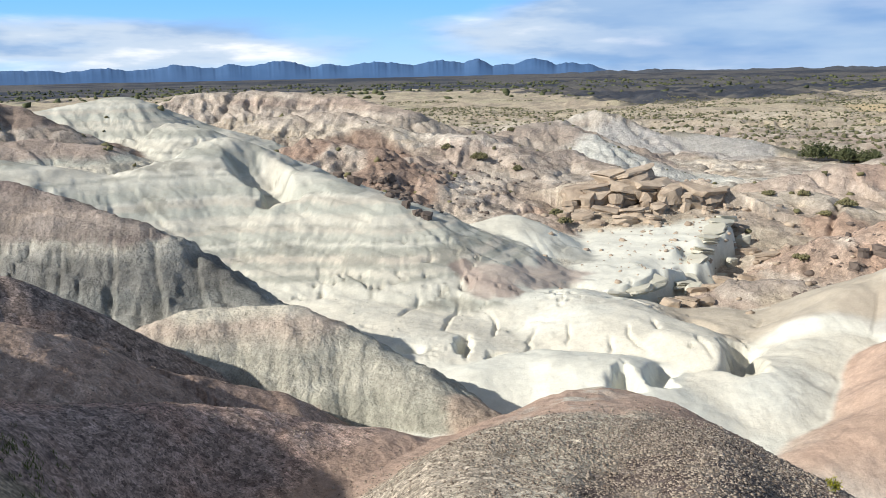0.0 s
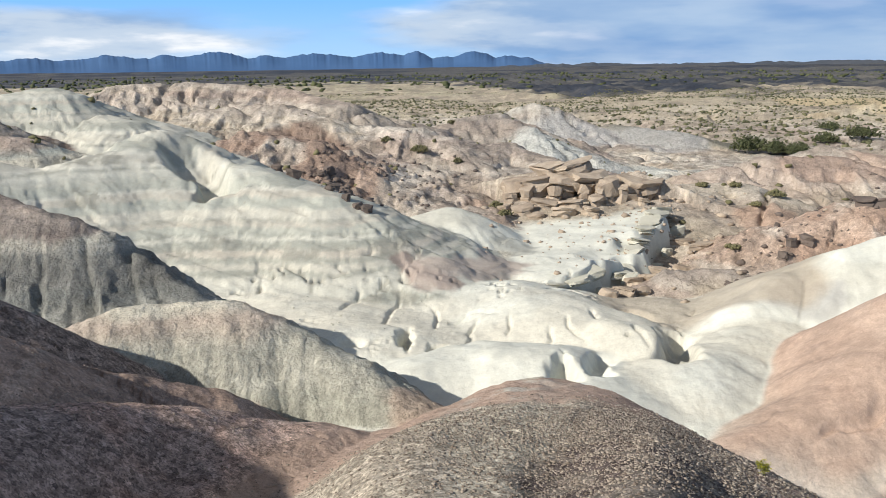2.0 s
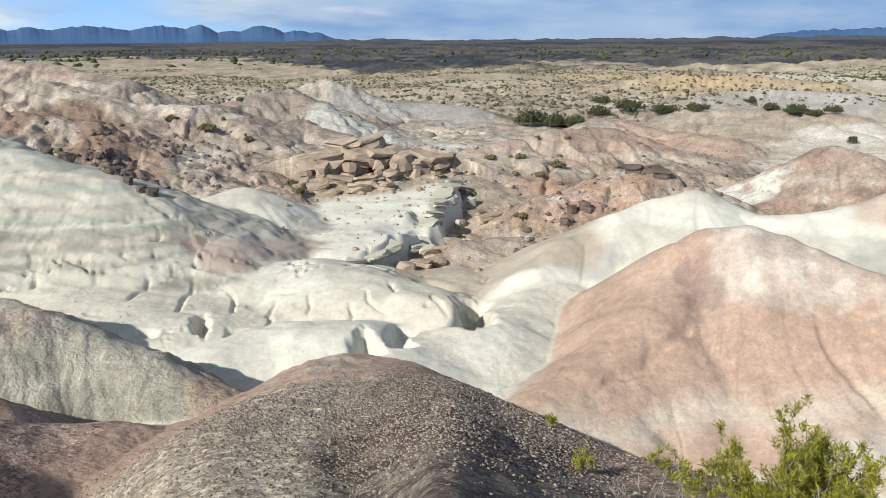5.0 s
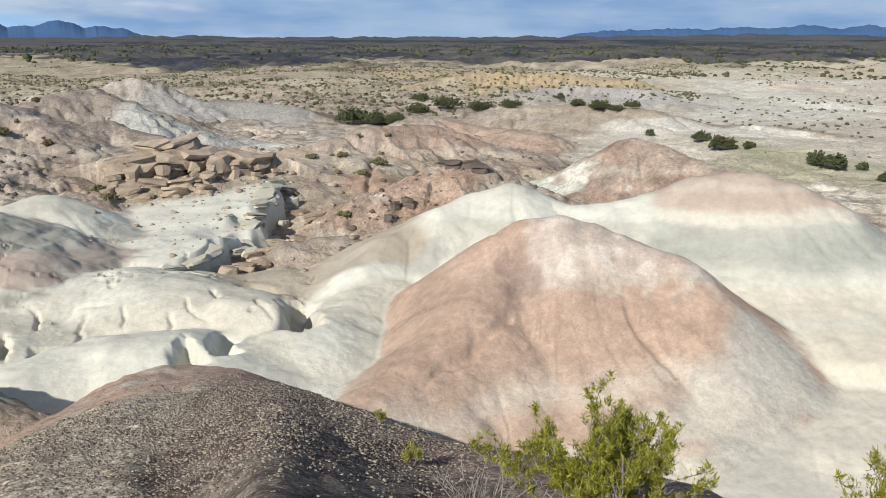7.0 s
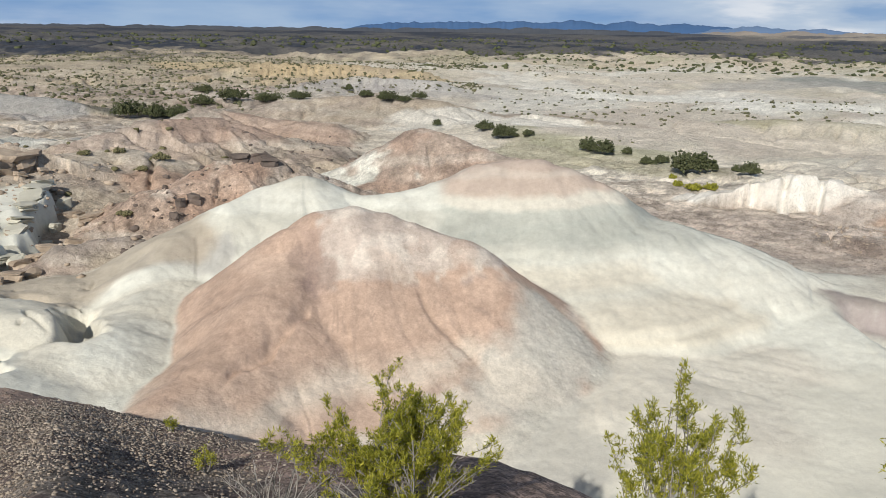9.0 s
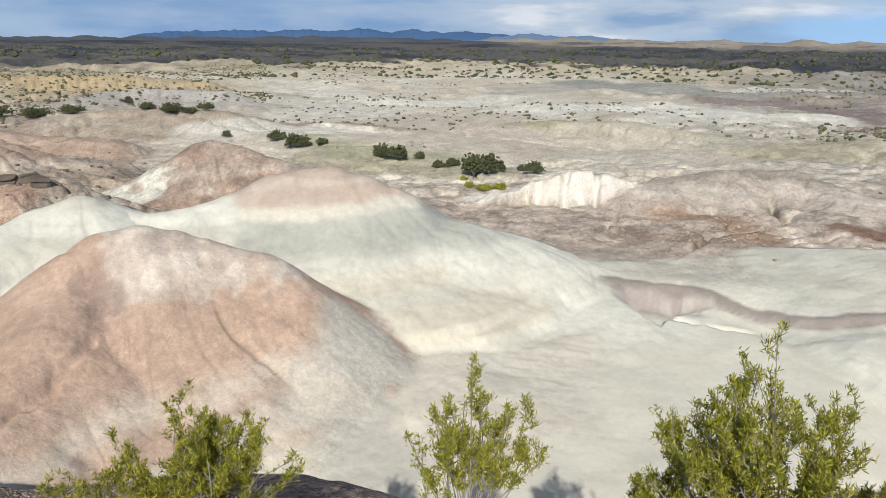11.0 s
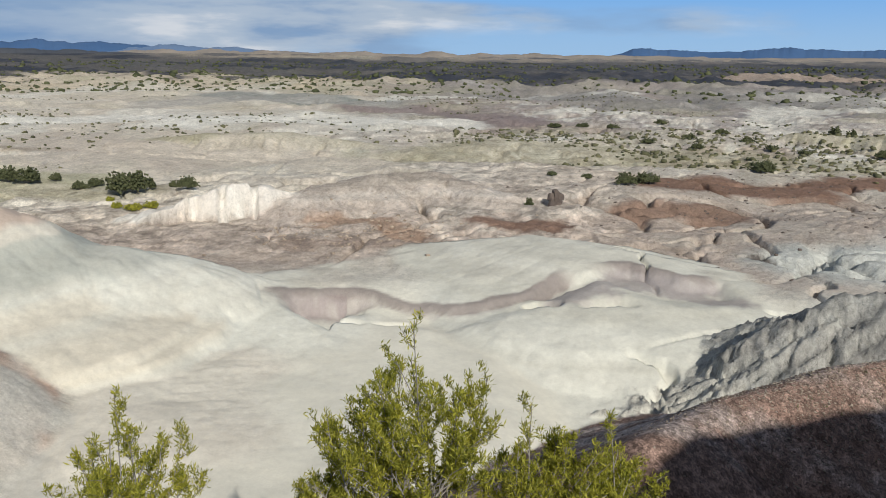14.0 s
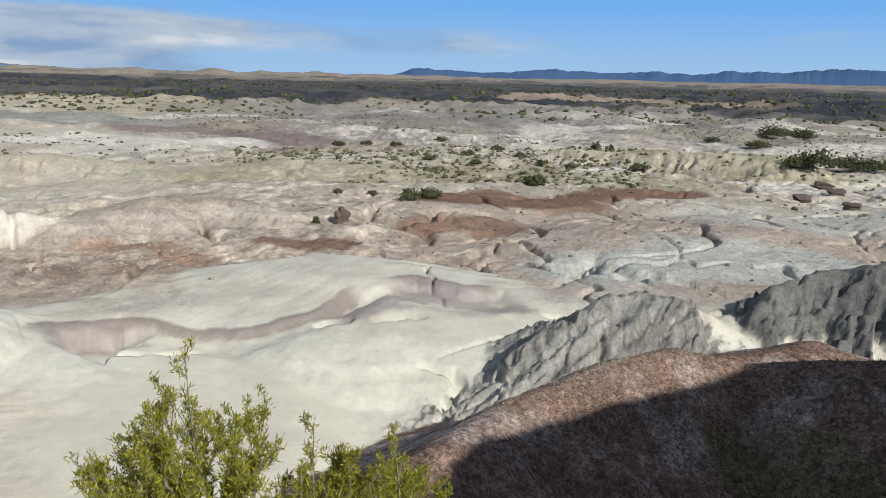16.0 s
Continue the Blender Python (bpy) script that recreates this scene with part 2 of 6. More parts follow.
def ridge(name, crest, slope, top_r, rill, coat, steep=0.0, hollow=0.018, profile=()):
    """Raise a ridge along its crest line, with a rounded top and rills down its flanks; steep: the slope of its right-hand side;
    profile: (distance, drop) down the side towards the hill-top."""
    pts = np.array(crest)
    reach = (pts[:, 2].max() + 5) / slope + 3
    sel = window(pts, min(reach, 60))
    x, y = GX[sel], GY[sel]
    size = min(1.0, 0.25 + 0.012 * float(np.hypot(*pts.mean(0)[:2])))
    w1, w2 = fbm(x / 5, y / 5, 4, 71), fbm(x / 5, y / 5, 4, 79)
    wx, wy = x + 0.8 * size * w1, y + 0.8 * size * w2
    if steep > 2:
        wx, wy = wx + 1.5 * fbm(x / 3.5, y / 3.5, 3, 73), wy + 1.5 * fbm(x / 3.5, y / 3.5, 3, 75)
    top, along, dist, run = np.full(x.shape, -1e3), np.zeros(x.shape), np.zeros(x.shape), 0.0
    near = np.full(x.shape, 1e9)
    for a, b in zip(pts[:-1], pts[1:]):
        ab = b[:2] - a[:2]
        ln = float(np.hypot(*ab)) + 1e-6
        raw = ((wx - a[0]) * ab[0] + (wy - a[1]) * ab[1]) / ln
        u = np.clip(raw / ln, 0, 1)
        d = np.hypot(wx - a[0] - u * ab[0], wy - a[1] - u * ab[1])
        side = ((wx - a[0]) * ab[1] - (wy - a[1]) * ab[0]) / ln
        sl = np.where(side > 0, steep, slope) if steep else slope
        drop = np.sqrt(d * d + top_r ** 2) - top_r
        drop = sl * (drop - hollow * np.minimum(drop, 12) ** 2)
        if profile:
            inner = np.hypot(wx, wy) < np.hypot(a[0] + u * ab[0], a[1] + u * ab[1])
            drop = np.where(inner, np.interp(d, [q[0] for q in profile], [q[1] for q in profile]), drop)
        h = a[2] + u * (b[2] - a[2]) - drop
        hit = d < near if steep else h > top
        near = np.minimum(near, d)
        ang = np.arctan2(side, 1e-3 + np.abs(raw - u * ln))
        along = np.where(hit, run + u * ln + np.where((u <= 0) | (u >= 1), ang * 2.5, 0), along)
        dist, top, run = np.where(hit, d, dist), np.where(hit, h, top), run + ln
    warp = 0.5 * fbm(x / 3, y / 3, 3, 5)
    f1 = 1 - np.abs(2 * vnoise(along / 2.6 + warp, dist / 30, 91) - 1)
    f2 = 1 - np.abs(2 * vnoise(along / 1.0 + warp, dist / 14 + 4, 93) - 1)
    f3 = 1 - np.abs(2 * vnoise(along / 0.42 + warp, dist / 6 + 9, 95) - 1)
    f4 = 1 - np.abs(2 * vnoise(along / 0.2 + warp, dist / 2.2, 96) - 1)
    cut = 0.42 * f1 ** 3 + 0.33 * f2 ** 3 + 0.25 * f3 ** 2 * (rill > 0.04)
    top = top - rill * 2.2 * cut * step(0.2, 5.0, dist) + 0.05 * w1 + 0.03 * fbm(x / 0.7, y / 0.7, 3, 97) - (0.06 * f3 ** 9 * step(2.5, 6.0, dist) if coat in ("red", "grey") else 0.0) - 0.035 * min(1.0, rill * 12) * (rill > 0.04) * f4 ** 2 * step(0.5, 3.0, dist)
    top = top + JAG.get(coat, 0.0) * (ridged((x + w1) / 2.2, (y + w2) / 2.2, 4, 98, 0.6) - 0.5) * (1 if coat in ("slate", "dark", "dusk") else -1) * step(0.0, 1.5, dist)
    bed, thick = LEDGES.get(coat, (0.0, 1.0))
    if bed:
        dip = 0.55 * y if coat == "slate" else 0.2 * x
        top = top + bed * np.sin((top + dip + 0.3 * w1) * 6.283 / thick) * step(0.2, 1.2, dist) + 0.5 * bed * np.sin((top + dip + 0.2 * w2) * 6.283 / (0.37 * thick))
    old = H[sel]
    k = 0.45 * size
    w = np.clip(0.5 + 0.5 * (top - old) / k, 0, 1)
    H[sel] = mix(old, top, w) + k * w * (1 - w) * 0.5
    c, g = COAT[coat](top, x, y, dist, pts[:, 2].max())
    CRUST[sel] = mix(CRUST[sel], CRUSTY.get(coat, 1.0), step(0.25, 0.75, w))
    ROUGH[sel] = mix(ROUGH[sel], CRUMBLE.get(coat, 0.15), w)
    soft = step(0.25, 0.75, w)
    COL[sel] = paint(COL[sel], c, soft)
    GRAV[sel] = mix(GRAV[sel], g, soft)
    if name not in NAMES:
        NAMES.append(name)
    PATCH[sel] = np.where(w > 0.5, NAMES.index(name), PATCH[sel])


def gully(pts, width, depth):
    """Cut a narrow winding channel."""
    pts = np.array(pts)
    sel = window(pts, width * 4 + 1)
    x, y = GX[sel], GY[sel]
    d, along, _ = line(pts, x + 0.35 * fbm(x / 1.5, y / 1.5, 3, 81), y + 0.35 * fbm(x / 1.5, y / 1.5, 3, 83))
    w = width * (0.6 + 0.8 * vnoise(along / 1.7, along * 0, 85))
    run = float(np.hypot(*np.diff(pts, axis=0).T).sum())
    depth = depth * step(0, 0.3 * run, along) * (1 - step(0.7 * run, run, along))
    H[sel] -= depth * np.exp(-(d / w) ** 4) * (0.7 + 0.5 * vnoise(along / 2.3, along * 0, 87)) + 0.1 * depth * np.exp(-(d / (2.2 * w)) ** 2)


def scarp(lip, drop, face, reach, colour, fade=(1e3, 2e3)):
    """Let the ground break off along a line, towards the hill-top, in a fluted face; fade: where along the line it becomes low."""
    pts = np.array(lip)
    sel = window(pts, reach + 2)
    x, y = GX[sel] + 0.5 * fbm(GX[sel] / 2.5, GY[sel] / 2.5, 4, 121), GY[sel] + 0.5 * fbm(GX[sel] / 2.5, GY[sel] / 2.5, 4, 122)
    lx, ly = np.zeros(x.shape), np.zeros(x.shape)
    d, along, run = np.full(x.shape, 1e9), np.zeros(x.shape), 0.0
    for a, b in zip(pts[:-1], pts[1:]):
        ab = b - a
        ln = float(np.hypot(*ab))
        u = np.clip(((x - a[0]) * ab[0] + (y - a[1]) * ab[1]) / ln ** 2, 0, 1)
        e = np.hypot(x - a[0] - u * ab[0], y - a[1] - u * ab[1])
        hit = e < d
        d, along = np.where(hit, e, d), np.where(hit, run + u * ln, along)
        lx, ly = np.where(hit, a[0] + u * ab[0], lx), np.where(hit, a[1] + u * ab[1], ly)
        run += ln
    inner = np.hypot(x, y) < np.hypot(lx, ly)
    ends = step(0.0, 2.0, along) * (1 - step(run - 2.0, run, along))
    bold = 1 - step(fade[0], fade[1], along)
    drop, face, reach = drop * mix(0.28, 1.0, bold), face * mix(0.3, 1.0, bold), reach * mix(0.4, 1.0, bold)
    flute = fbm(along / 1.6 + 0.3 * fbm(x, y, 2, 125), d / 5, 4, 123, 0.6) * 0.5 + 0.5
    e = d + 0.2 * face * (flute - 0.5)
    H[sel] -= np.where(inner, drop * ends * step(0.0, face, e) * (1 - step(0.35 * reach, reach, d)), 0.0)
    COL[sel] = paint(COL[sel], colour, np.where(inner, ends * step(0.2, 0.5, d) * (1 - step(face * 1.0, face * 2.0, d + 1.5 * (flute - 0.5))) * np.clip(1.6 * flute, 0, 0.95) * mix(0.55, 1.0, bold), 0.0))
    COL[sel] = paint(COL[sel], (0.21, 0.175, 0.165), ends * (1 - step(0.3, 0.62, d + 0.25 * fbm(x / 1.5, y / 1.5, 3, 126))) * 0.8)


def pit(x0, y0, wide, deep, drop):
    """Sink a hole with steep sides, wide across the view and deep along it."""
    sel = window(np.array([(x0, y0)]), 3 * max(wide, deep) + 1)
    x, y = GX[sel] - x0, GY[sel] - y0
    r = math.hypot(x0, y0)
    along, across = (x * x0 + y * y0) / r, (x * y0 - y * x0) / r
    q = np.hypot(across / wide, along / deep) * (1 + 0.5 * fbm(x / wide, y / wide, 3, 129))
    H[sel] -= drop * np.exp(-q ** 4)


def stain(pts, radius, colour, amount):
    """Change the soil's colour along a line, with a ragged edge."""
    pts = np.array(pts)
    sel = window(pts, radius * 2)
    x, y = GX[sel], GY[sel]
    d = line(pts, x, y)[0] + radius * 0.7 * fbm(x / radius, y / radius, 5, 89)
    COL[sel] = paint(COL[sel], colour, amount * (1 - step(0.55, 1.05, d / radius)))


def flat_coat(colour, other, amount=0.5, gravel=0.0, size=3.0):
    return lambda z, x, y, d, top: (paint(np.zeros(z.shape + (3,)) + np.array(colour), other, amount * step(-0.15, 0.35, fbm(x / size, y / size, 5, 55))), gravel)


def layer_coat(low_, high, freq, caps=(), gravel=0.0):
    """Layers, and caps: (metres under the top, colour, blend)."""
    def coat(z, x, y, d, top):
        c = strata(z, x, y, low_, high, freq)
        for under, colour, blend in caps:
            c = paint(c, colour, step(top - under - blend, top - under + blend, z + 0.35 * fbm(x / 2.5, y / 2.5, 4, 57)))
        return c, gravel
    return coat


def red_coat(z, x, y, d, top):
    """Pink and cream foot, salmon flanks, a paler blotched top; the far end of the mound is cream."""
    c = strata(z, x, y, (0.565, 0.525, 0.435), (0.50, 0.42, 0.345), 2.6)
    wave = fbm(x / 3, y / 3, 4, 57)
    zz = z + 0.6 * wave
    s = (x - 22.3) * 0.81 - (y - 30.7) * 0.59 + 1.6 * fbm(x / 3, y / 3, 4, 53)
    c = paint(c, RED, step(-0.75, -0.3, zz + 0.5 * np.minimum(11.0 - s, 0)))
    ring = vnoise(z * 2.2 + 0.8 * wave, z * 0, 54)
    blob = fbm(x / 1.1, y / 1.1, 4, 59, 0.6)
    across = (x - 21.5) * 0.805 - (y - 28.9) * 0.593 + 0.5 * blob
    low_ = z + 0.45 * fbm(x / 1.6, y / 1.6, 4, 60, 0.6)
    pale = step(3.35, 3.55, low_) * step(-0.15, 0.25, across)
    c = paint(c, (0.485, 0.415, 0.355), pale * 0.95)
    c = paint(c, (0.62, 0.555, 0.475), pale * step(0.42, 0.54, 0.55 * ring + 0.6 * blob + 0.15) * 0.8)
    c = paint(c, (0.58, 0.52, 0.44), step(0.0, 0.2, across) * np.exp(-((low_ - 3.35) / 0.22) ** 2) * step(-0.15, 0.15, blob) * 0.8)
    c = paint(c, (0.34, 0.275, 0.235), step(0.0, 0.2, across) * np.exp(-((low_ - 3.05) / 0.10) ** 2) * step(-0.1, 0.25, blob) * 0.7)
    c = paint(c, (0.27, 0.20, 0.17), np.exp(-((across + 0.3) / 0.5) ** 2) * step(2.0, 2.8, low_) * (1 - step(4.9, 5.3, z)) * (0.5 + 0.45 * step(-0.1, 0.2, blob)))
    c = paint(c, (0.60, 0.54, 0.45), np.exp(-((zz - 0.9) / 0.35) ** 2) * 0.7)
    c = paint(c, (0.40, 0.28, 0.21), step(0.1, 0.35, fbm(x / 1.6, y / 1.6, 4, 58)) * step(0.8, 2.8, zz) * 0.35)
    ang = np.arctan2(x - 23.4, y - 30.4) + 0.02 * fbm(x / 1.1, y / 1.1, 3, 132)
    seams = step(0.70, 0.84, vnoise(ang * 62, z * 0.9, 131)) * step(-0.1, 0.2, fbm(x / 1.3, y / 1.3, 4, 133, 0.6))
    c = paint(c, (0.30, 0.225, 0.18), seams * (1 - step(2.2, 3.2, z)) * 0.55)
    return c, 0.12


def banded_coat(z, x, y, d, top):
    """Grey-green clay with cream beds and thin dark and light seams."""
    zz = z + 0.05 * fbm(x / 7, y / 7, 3, 61) + 0.03 * fbm(x / 1.2, y / 1.2, 3, 69)
    c = strata(z, x, y, (0.41, 0.415, 0.355), (0.52, 0.50, 0.42), 1.3, 0.06)
    c = paint(c, (0.53, 0.48, 0.395), 0.6 * step(0.60, 0.66, vnoise(zz * 2.3, z * 0 + 4.4, 67)))
    c = paint(c, (0.33, 0.335, 0.285), 0.75 * step(0.64, 0.72, vnoise(zz * 4.1, z * 0 + 8.4, 68)))
    c = paint(c, (0.60, 0.585, 0.50), 0.7 * step(0.66, 0.74, vnoise(zz * 4.6, z * 0 + 1.4, 70)))
    c = paint(c, (0.29, 0.285, 0.24), 0.8 * step(0.24, 0.4, fbm(x / 2.2, y / 2.2, 5, 127, 0.65)) * step(0.5, 0.6, vnoise(zz * 0.9, z * 0 + 6.4, 128)))
    return c, 0.0


COAT = {
    "banded": banded_coat,
    "pinkcap": layer_coat(GREY, CREAM, 1.6, [(1.3, PINK, 0.3)]),
    "brown": flat_coat(BROWN, PINK),
    "yellow": flat_coat((0.50, 0.41, 0.26), (0.36, 0.29, 0.2), 0.8, 0.0, 9.0),
    "dim": flat_coat((0.47, 0.44, 0.38), TAUPE, 0.6, 0.0, 6.0),
    "dark": layer_coat((0.19, 0.195, 0.18), (0.28, 0.28, 0.25), 0.9, [(2.7, (0.42, 0.40, 0.34), 0.12), (2.45, (0.225, 0.19, 0.168), 0.12), (1.6, PINK, 0.08), (1.45, (0.235, 0.19, 0.165), 0.15)], 0.08),
    # dark slate soil with the far hill's deep shade put into it
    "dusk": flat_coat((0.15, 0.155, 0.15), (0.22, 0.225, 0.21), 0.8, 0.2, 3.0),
    # dipping grey beds; their dark streaks also carry the rills' shade as colour
    "slate": lambda z, x, y, d, top: (paint(paint(strata(z + 0.55 * y + 0.3 * fbm(x / 1.5, y / 1.5, 4, 51), x, y, (0.15, 0.15, 0.143), (0.37, 0.37, 0.335), 2.2), (0.31, 0.31, 0.285), 0.35 * np.ones(z.shape)), (0.50, 0.49, 0.43), 0.85 * (1 - step(-0.9, 0.6, z + 0.8 * fbm(x / 2, y / 2, 4, 134)))), 0.1),
    "redgravel": flat_coat((0.205, 0.138, 0.11), (0.345, 0.29, 0.26), 0.85, 1.0, 1.6),
    "pinkgravel": flat_coat((0.36, 0.265, 0.21), (0.27, 0.2, 0.16), 0.8, 0.5),
    "purple": flat_coat(PURPLE, BROWN, 0.8, 1.0),
    "grey": layer_coat((0.34, 0.335, 0.275), (0.44, 0.425, 0.355), 0.8, [(0.75, (0.46, 0.385, 0.315), 0.4), (0.25, CREAM, 0.2)], 0.08),
    "white": flat_coat(WHITE, CREAM, 0.6, 0.0, 5.0),
    "pale": layer_coat(WHITE, (0.55, 0.54, 0.46), 1.3),
    "fan": flat_coat((0.62, 0.585, 0.495), (0.65, 0.62, 0.525), 0.8, 0.0, 3.0),
    "spur": lambda z, x, y, d, top: (paint(paint(strata(z, x, y, WHITE, (0.595, 0.585, 0.505), 1.1), (0.46, 0.468, 0.41), step(2.2, 3.0, z + 0.5 * fbm(x / 2, y / 2, 4, 108)) * (1 - step(3.9, 4.3, z)) * 0.85), (0.47, 0.475, 0.42), step(-0.2, 0.3, z * -0.8 - 0.3 + 0.7 * fbm(x / 1.2, y / 1.2, 4, 107)) * step(-2.0, -1.2, z) * 0.7), 0.0),
    "floor": flat_coat((0.675, 0.65, 0.545), (0.64, 0.605, 0.50), 0.7, 0.0, 6.0),
    "chalk": flat_coat((0.70, 0.68, 0.61), (0.55, 0.49, 0.42), 0.4),
    "red": red_coat,
    "cap": layer_coat(WHITE, CREAM, 0.8, [(3.9, (0.42, 0.43, 0.375), 0.45), (2.35, (0.60, 0.57, 0.48), 0.12), (1.75, (0.47, 0.385, 0.315), 0.2), (0.9, (0.52, 0.45, 0.375), 0.1), (0.6, (0.46, 0.375, 0.31), 0.15)]),
    "taupe": layer_coat(TAUPE, PINK, 0.7, [(0.8, (0.36, 0.31, 0.26), 0.3)], 0.1),
    "tan": flat_coat(TAN, TAUPE, 0.7, 0.2, 5.0),
    "pinkish": layer_coat(PINK, TAN, 0.6, [(1.0, TAUPE, 0.5)], 0.1),
    "rust": flat_coat(TAUPE, (0.29, 0.215, 0.165), 0.9, 0.4, 5.0),
    "olive": flat_coat(OLIVE, CREAM, 0.6, 0.0, 9.0),
    "mauve": flat_coat(MAUVE, CREAM, 0.7, 0.0, 14.0),
    "sage": flat_coat((0.36, 0.38, 0.31), OLIVE, 0.7, 0.0, 14.0),
    "scrub": flat_coat((0.2, 0.19, 0.15), TAUPE, 0.4),
    "hump": layer_coat((0.64, 0.60, 0.53), (0.50, 0.43, 0.365), 0.7, [(0.9, (0.39, 0.345, 0.29), 0.6)]),
    "cone": lambda z, x, y, d, top: (paint(np.zeros(z.shape + (3,)) + np.array(WHITE), (0.33, 0.245, 0.19), step(-0.12, 0.12, fbm(x / 4, y / 4, 4, 52) + 0.05 * (x - 45))), 0.2),
}

CRUSTY = {"floor": 0.15, "white": 0.35, "pale": 0.28, "cap": 0.3, "spur": 0.3, "fan": 0.3, "red": 0.45, "banded": 0.3, "chalk": 0.5}
LEDGES = {"slate": (0.13, 0.8), "dark": (0.1, 0.8), "dusk": (0.09, 0.9), "banded": (0.05, 0.62), "grey": (0.03, 0.6), "taupe": (0.1, 1.2), "pinkish": (0.1, 1.2), "hump": (0.08, 1.1)}
JAG = {"chalk": 0.45, "slate": 0.6, "dark": 0.12, "dusk": 0.9, "grey": 0.25, "rust": 0.5, "banded": 0.05}
CRUMBLE = {"taupe": 0.65, "pinkish": 0.65, "rust": 0.9, "tan": 0.6, "cone": 0.6, "brown": 0.8, "chalk": 0.3, "olive": 0.6, "mauve": 0.9, "yellow": 1.6, "dim": 0.8, "dark": 0.35, "slate": 0.5, "grey": 0.12, "banded": 0.12, "hump": 0.25, "purple": 0.15}
wgt = np.clip(0.5 + 0.5 * (hill - H) / 0.8, 0, 1)
H = mix(H, hill, wgt) + 0.8 * wgt * (1 - wgt) * 0.5
COL = paint(COL, PURPLE, wgt)
GRAV = np.maximum(GRAV, wgt)

# the near slope: it falls gently from the hill-top to a rounded brow and breaks off there; heading, distance of the brow, its angle below the eye
BROW = np.array([(-40, 16, 17.0), (-30, 17, 18.1), (-23, 17.5, 19.9), (-16, 19, 21.2), (-9.6, 21, 23.3), (-4.3, 22, 24.3), (-1.5, 22.3, 25.0), (0.4, 22.6, 24.8), (4.6, 24.5, 23.2), (8.4, 26.5, 21.8), (10.9, 27.5, 21.45),
                 (14.5, 27, 21.9), (18.4, 25, 23.2), (22.3, 22.5, 24.6), (26.4, 20, 26.1), (30.7, 17.5, 27.6), (34, 16, 28.1), (50, 13.5, 29.4), (58, 12.5, 31.5), (70, 11, 40)])
brow_at = AD + 0.7 * fbm(AD / 4, RR / 9, 2, 101) + 1.9 * np.clip(20.5 - RR, 0, 6.5) * step(-36, -22, AD) * (1 - step(-4, 22, AD))
brow_r, brow_e = np.interp(brow_at, BROW[:, 0], BROW[:, 1]), np.interp(brow_at, BROW[:, 0], BROW[:, 2])
brow_d = RR - brow_r
brow_z = EYE - (brow_r - 0.6) * np.tan(np.radians(brow_e))
flow = AD + 1.9 * np.clip(20.5 - RR, 0, 6.5)
lean = mix(0.05, 0.27, step(-24, 4, AD)) + 0.07 * step(11, 20, AD)
apron = brow_z - lean * brow_d - 0.6 * (0.5 * (brow_d + np.sqrt(brow_d ** 2 + 1.5)) - 0.61)
apron = apron + 0.07 * fbm(GX / 3.0, GY / 3.0, 4, 103) + 0.05 * fbm(GX / 0.6, GY / 0.6, 3, 104) - 6 * step(58, 70, AD) - 6 * step(36, 44, -AD)
apron = np.where(RR < 40, apron, -50.0)
wgt = np.clip(0.5 + 0.5 * (apron - H) / 0.5, 0, 1)
H = mix(H, apron, wgt) + 0.5 * wgt * (1 - wgt) * 0.5
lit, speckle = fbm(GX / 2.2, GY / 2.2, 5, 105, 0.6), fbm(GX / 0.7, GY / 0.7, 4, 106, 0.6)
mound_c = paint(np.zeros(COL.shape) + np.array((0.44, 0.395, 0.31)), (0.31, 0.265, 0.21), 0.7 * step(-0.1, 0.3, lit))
# dark brown gravel on the right flank, its grazing shade painted in too
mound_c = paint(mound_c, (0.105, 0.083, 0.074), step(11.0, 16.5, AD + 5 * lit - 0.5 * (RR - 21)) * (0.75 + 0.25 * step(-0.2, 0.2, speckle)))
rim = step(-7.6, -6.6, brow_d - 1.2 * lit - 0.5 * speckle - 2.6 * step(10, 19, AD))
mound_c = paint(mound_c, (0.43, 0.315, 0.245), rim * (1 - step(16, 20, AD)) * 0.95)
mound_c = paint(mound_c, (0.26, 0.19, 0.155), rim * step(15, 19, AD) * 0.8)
mound_c = paint(mound_c, (0.52, 0.485, 0.41), np.exp(-((AD - 8.3 - 0.5 * brow_d - 1.7) / 3.4) ** 2 - ((brow_d + 4.0 + 0.9 * lit) / 2.6) ** 4) * step(-0.35, 0.1, speckle + lit) * 0.95)
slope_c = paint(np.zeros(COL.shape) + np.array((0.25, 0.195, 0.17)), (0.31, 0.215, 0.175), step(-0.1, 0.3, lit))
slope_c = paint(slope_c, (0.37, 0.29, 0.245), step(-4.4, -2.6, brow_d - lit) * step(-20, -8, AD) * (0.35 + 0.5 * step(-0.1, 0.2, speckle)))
# colours part along the slope's shadow edge, the darker one on the shaded side
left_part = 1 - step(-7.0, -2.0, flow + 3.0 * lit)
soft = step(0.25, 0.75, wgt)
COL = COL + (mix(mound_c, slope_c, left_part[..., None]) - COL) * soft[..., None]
GRAV = mix(GRAV, 1.0 - 0.9 * rim * step(0.4, 0.0, left_part) * (1 - step(16, 20, AD)), soft)
CRUST = mix(CRUST, 0.7, soft)
ROUGH = mix(ROUGH, 0.0, soft)
NAMES += ["gravel_saddle", "gravel_mound"]
PATCH = np.where((wgt > 0.5) & (RR > 9.5) & (AD < 60) & (AD > -36), np.where(left_part > 0.5, 1, 2), PATCH)

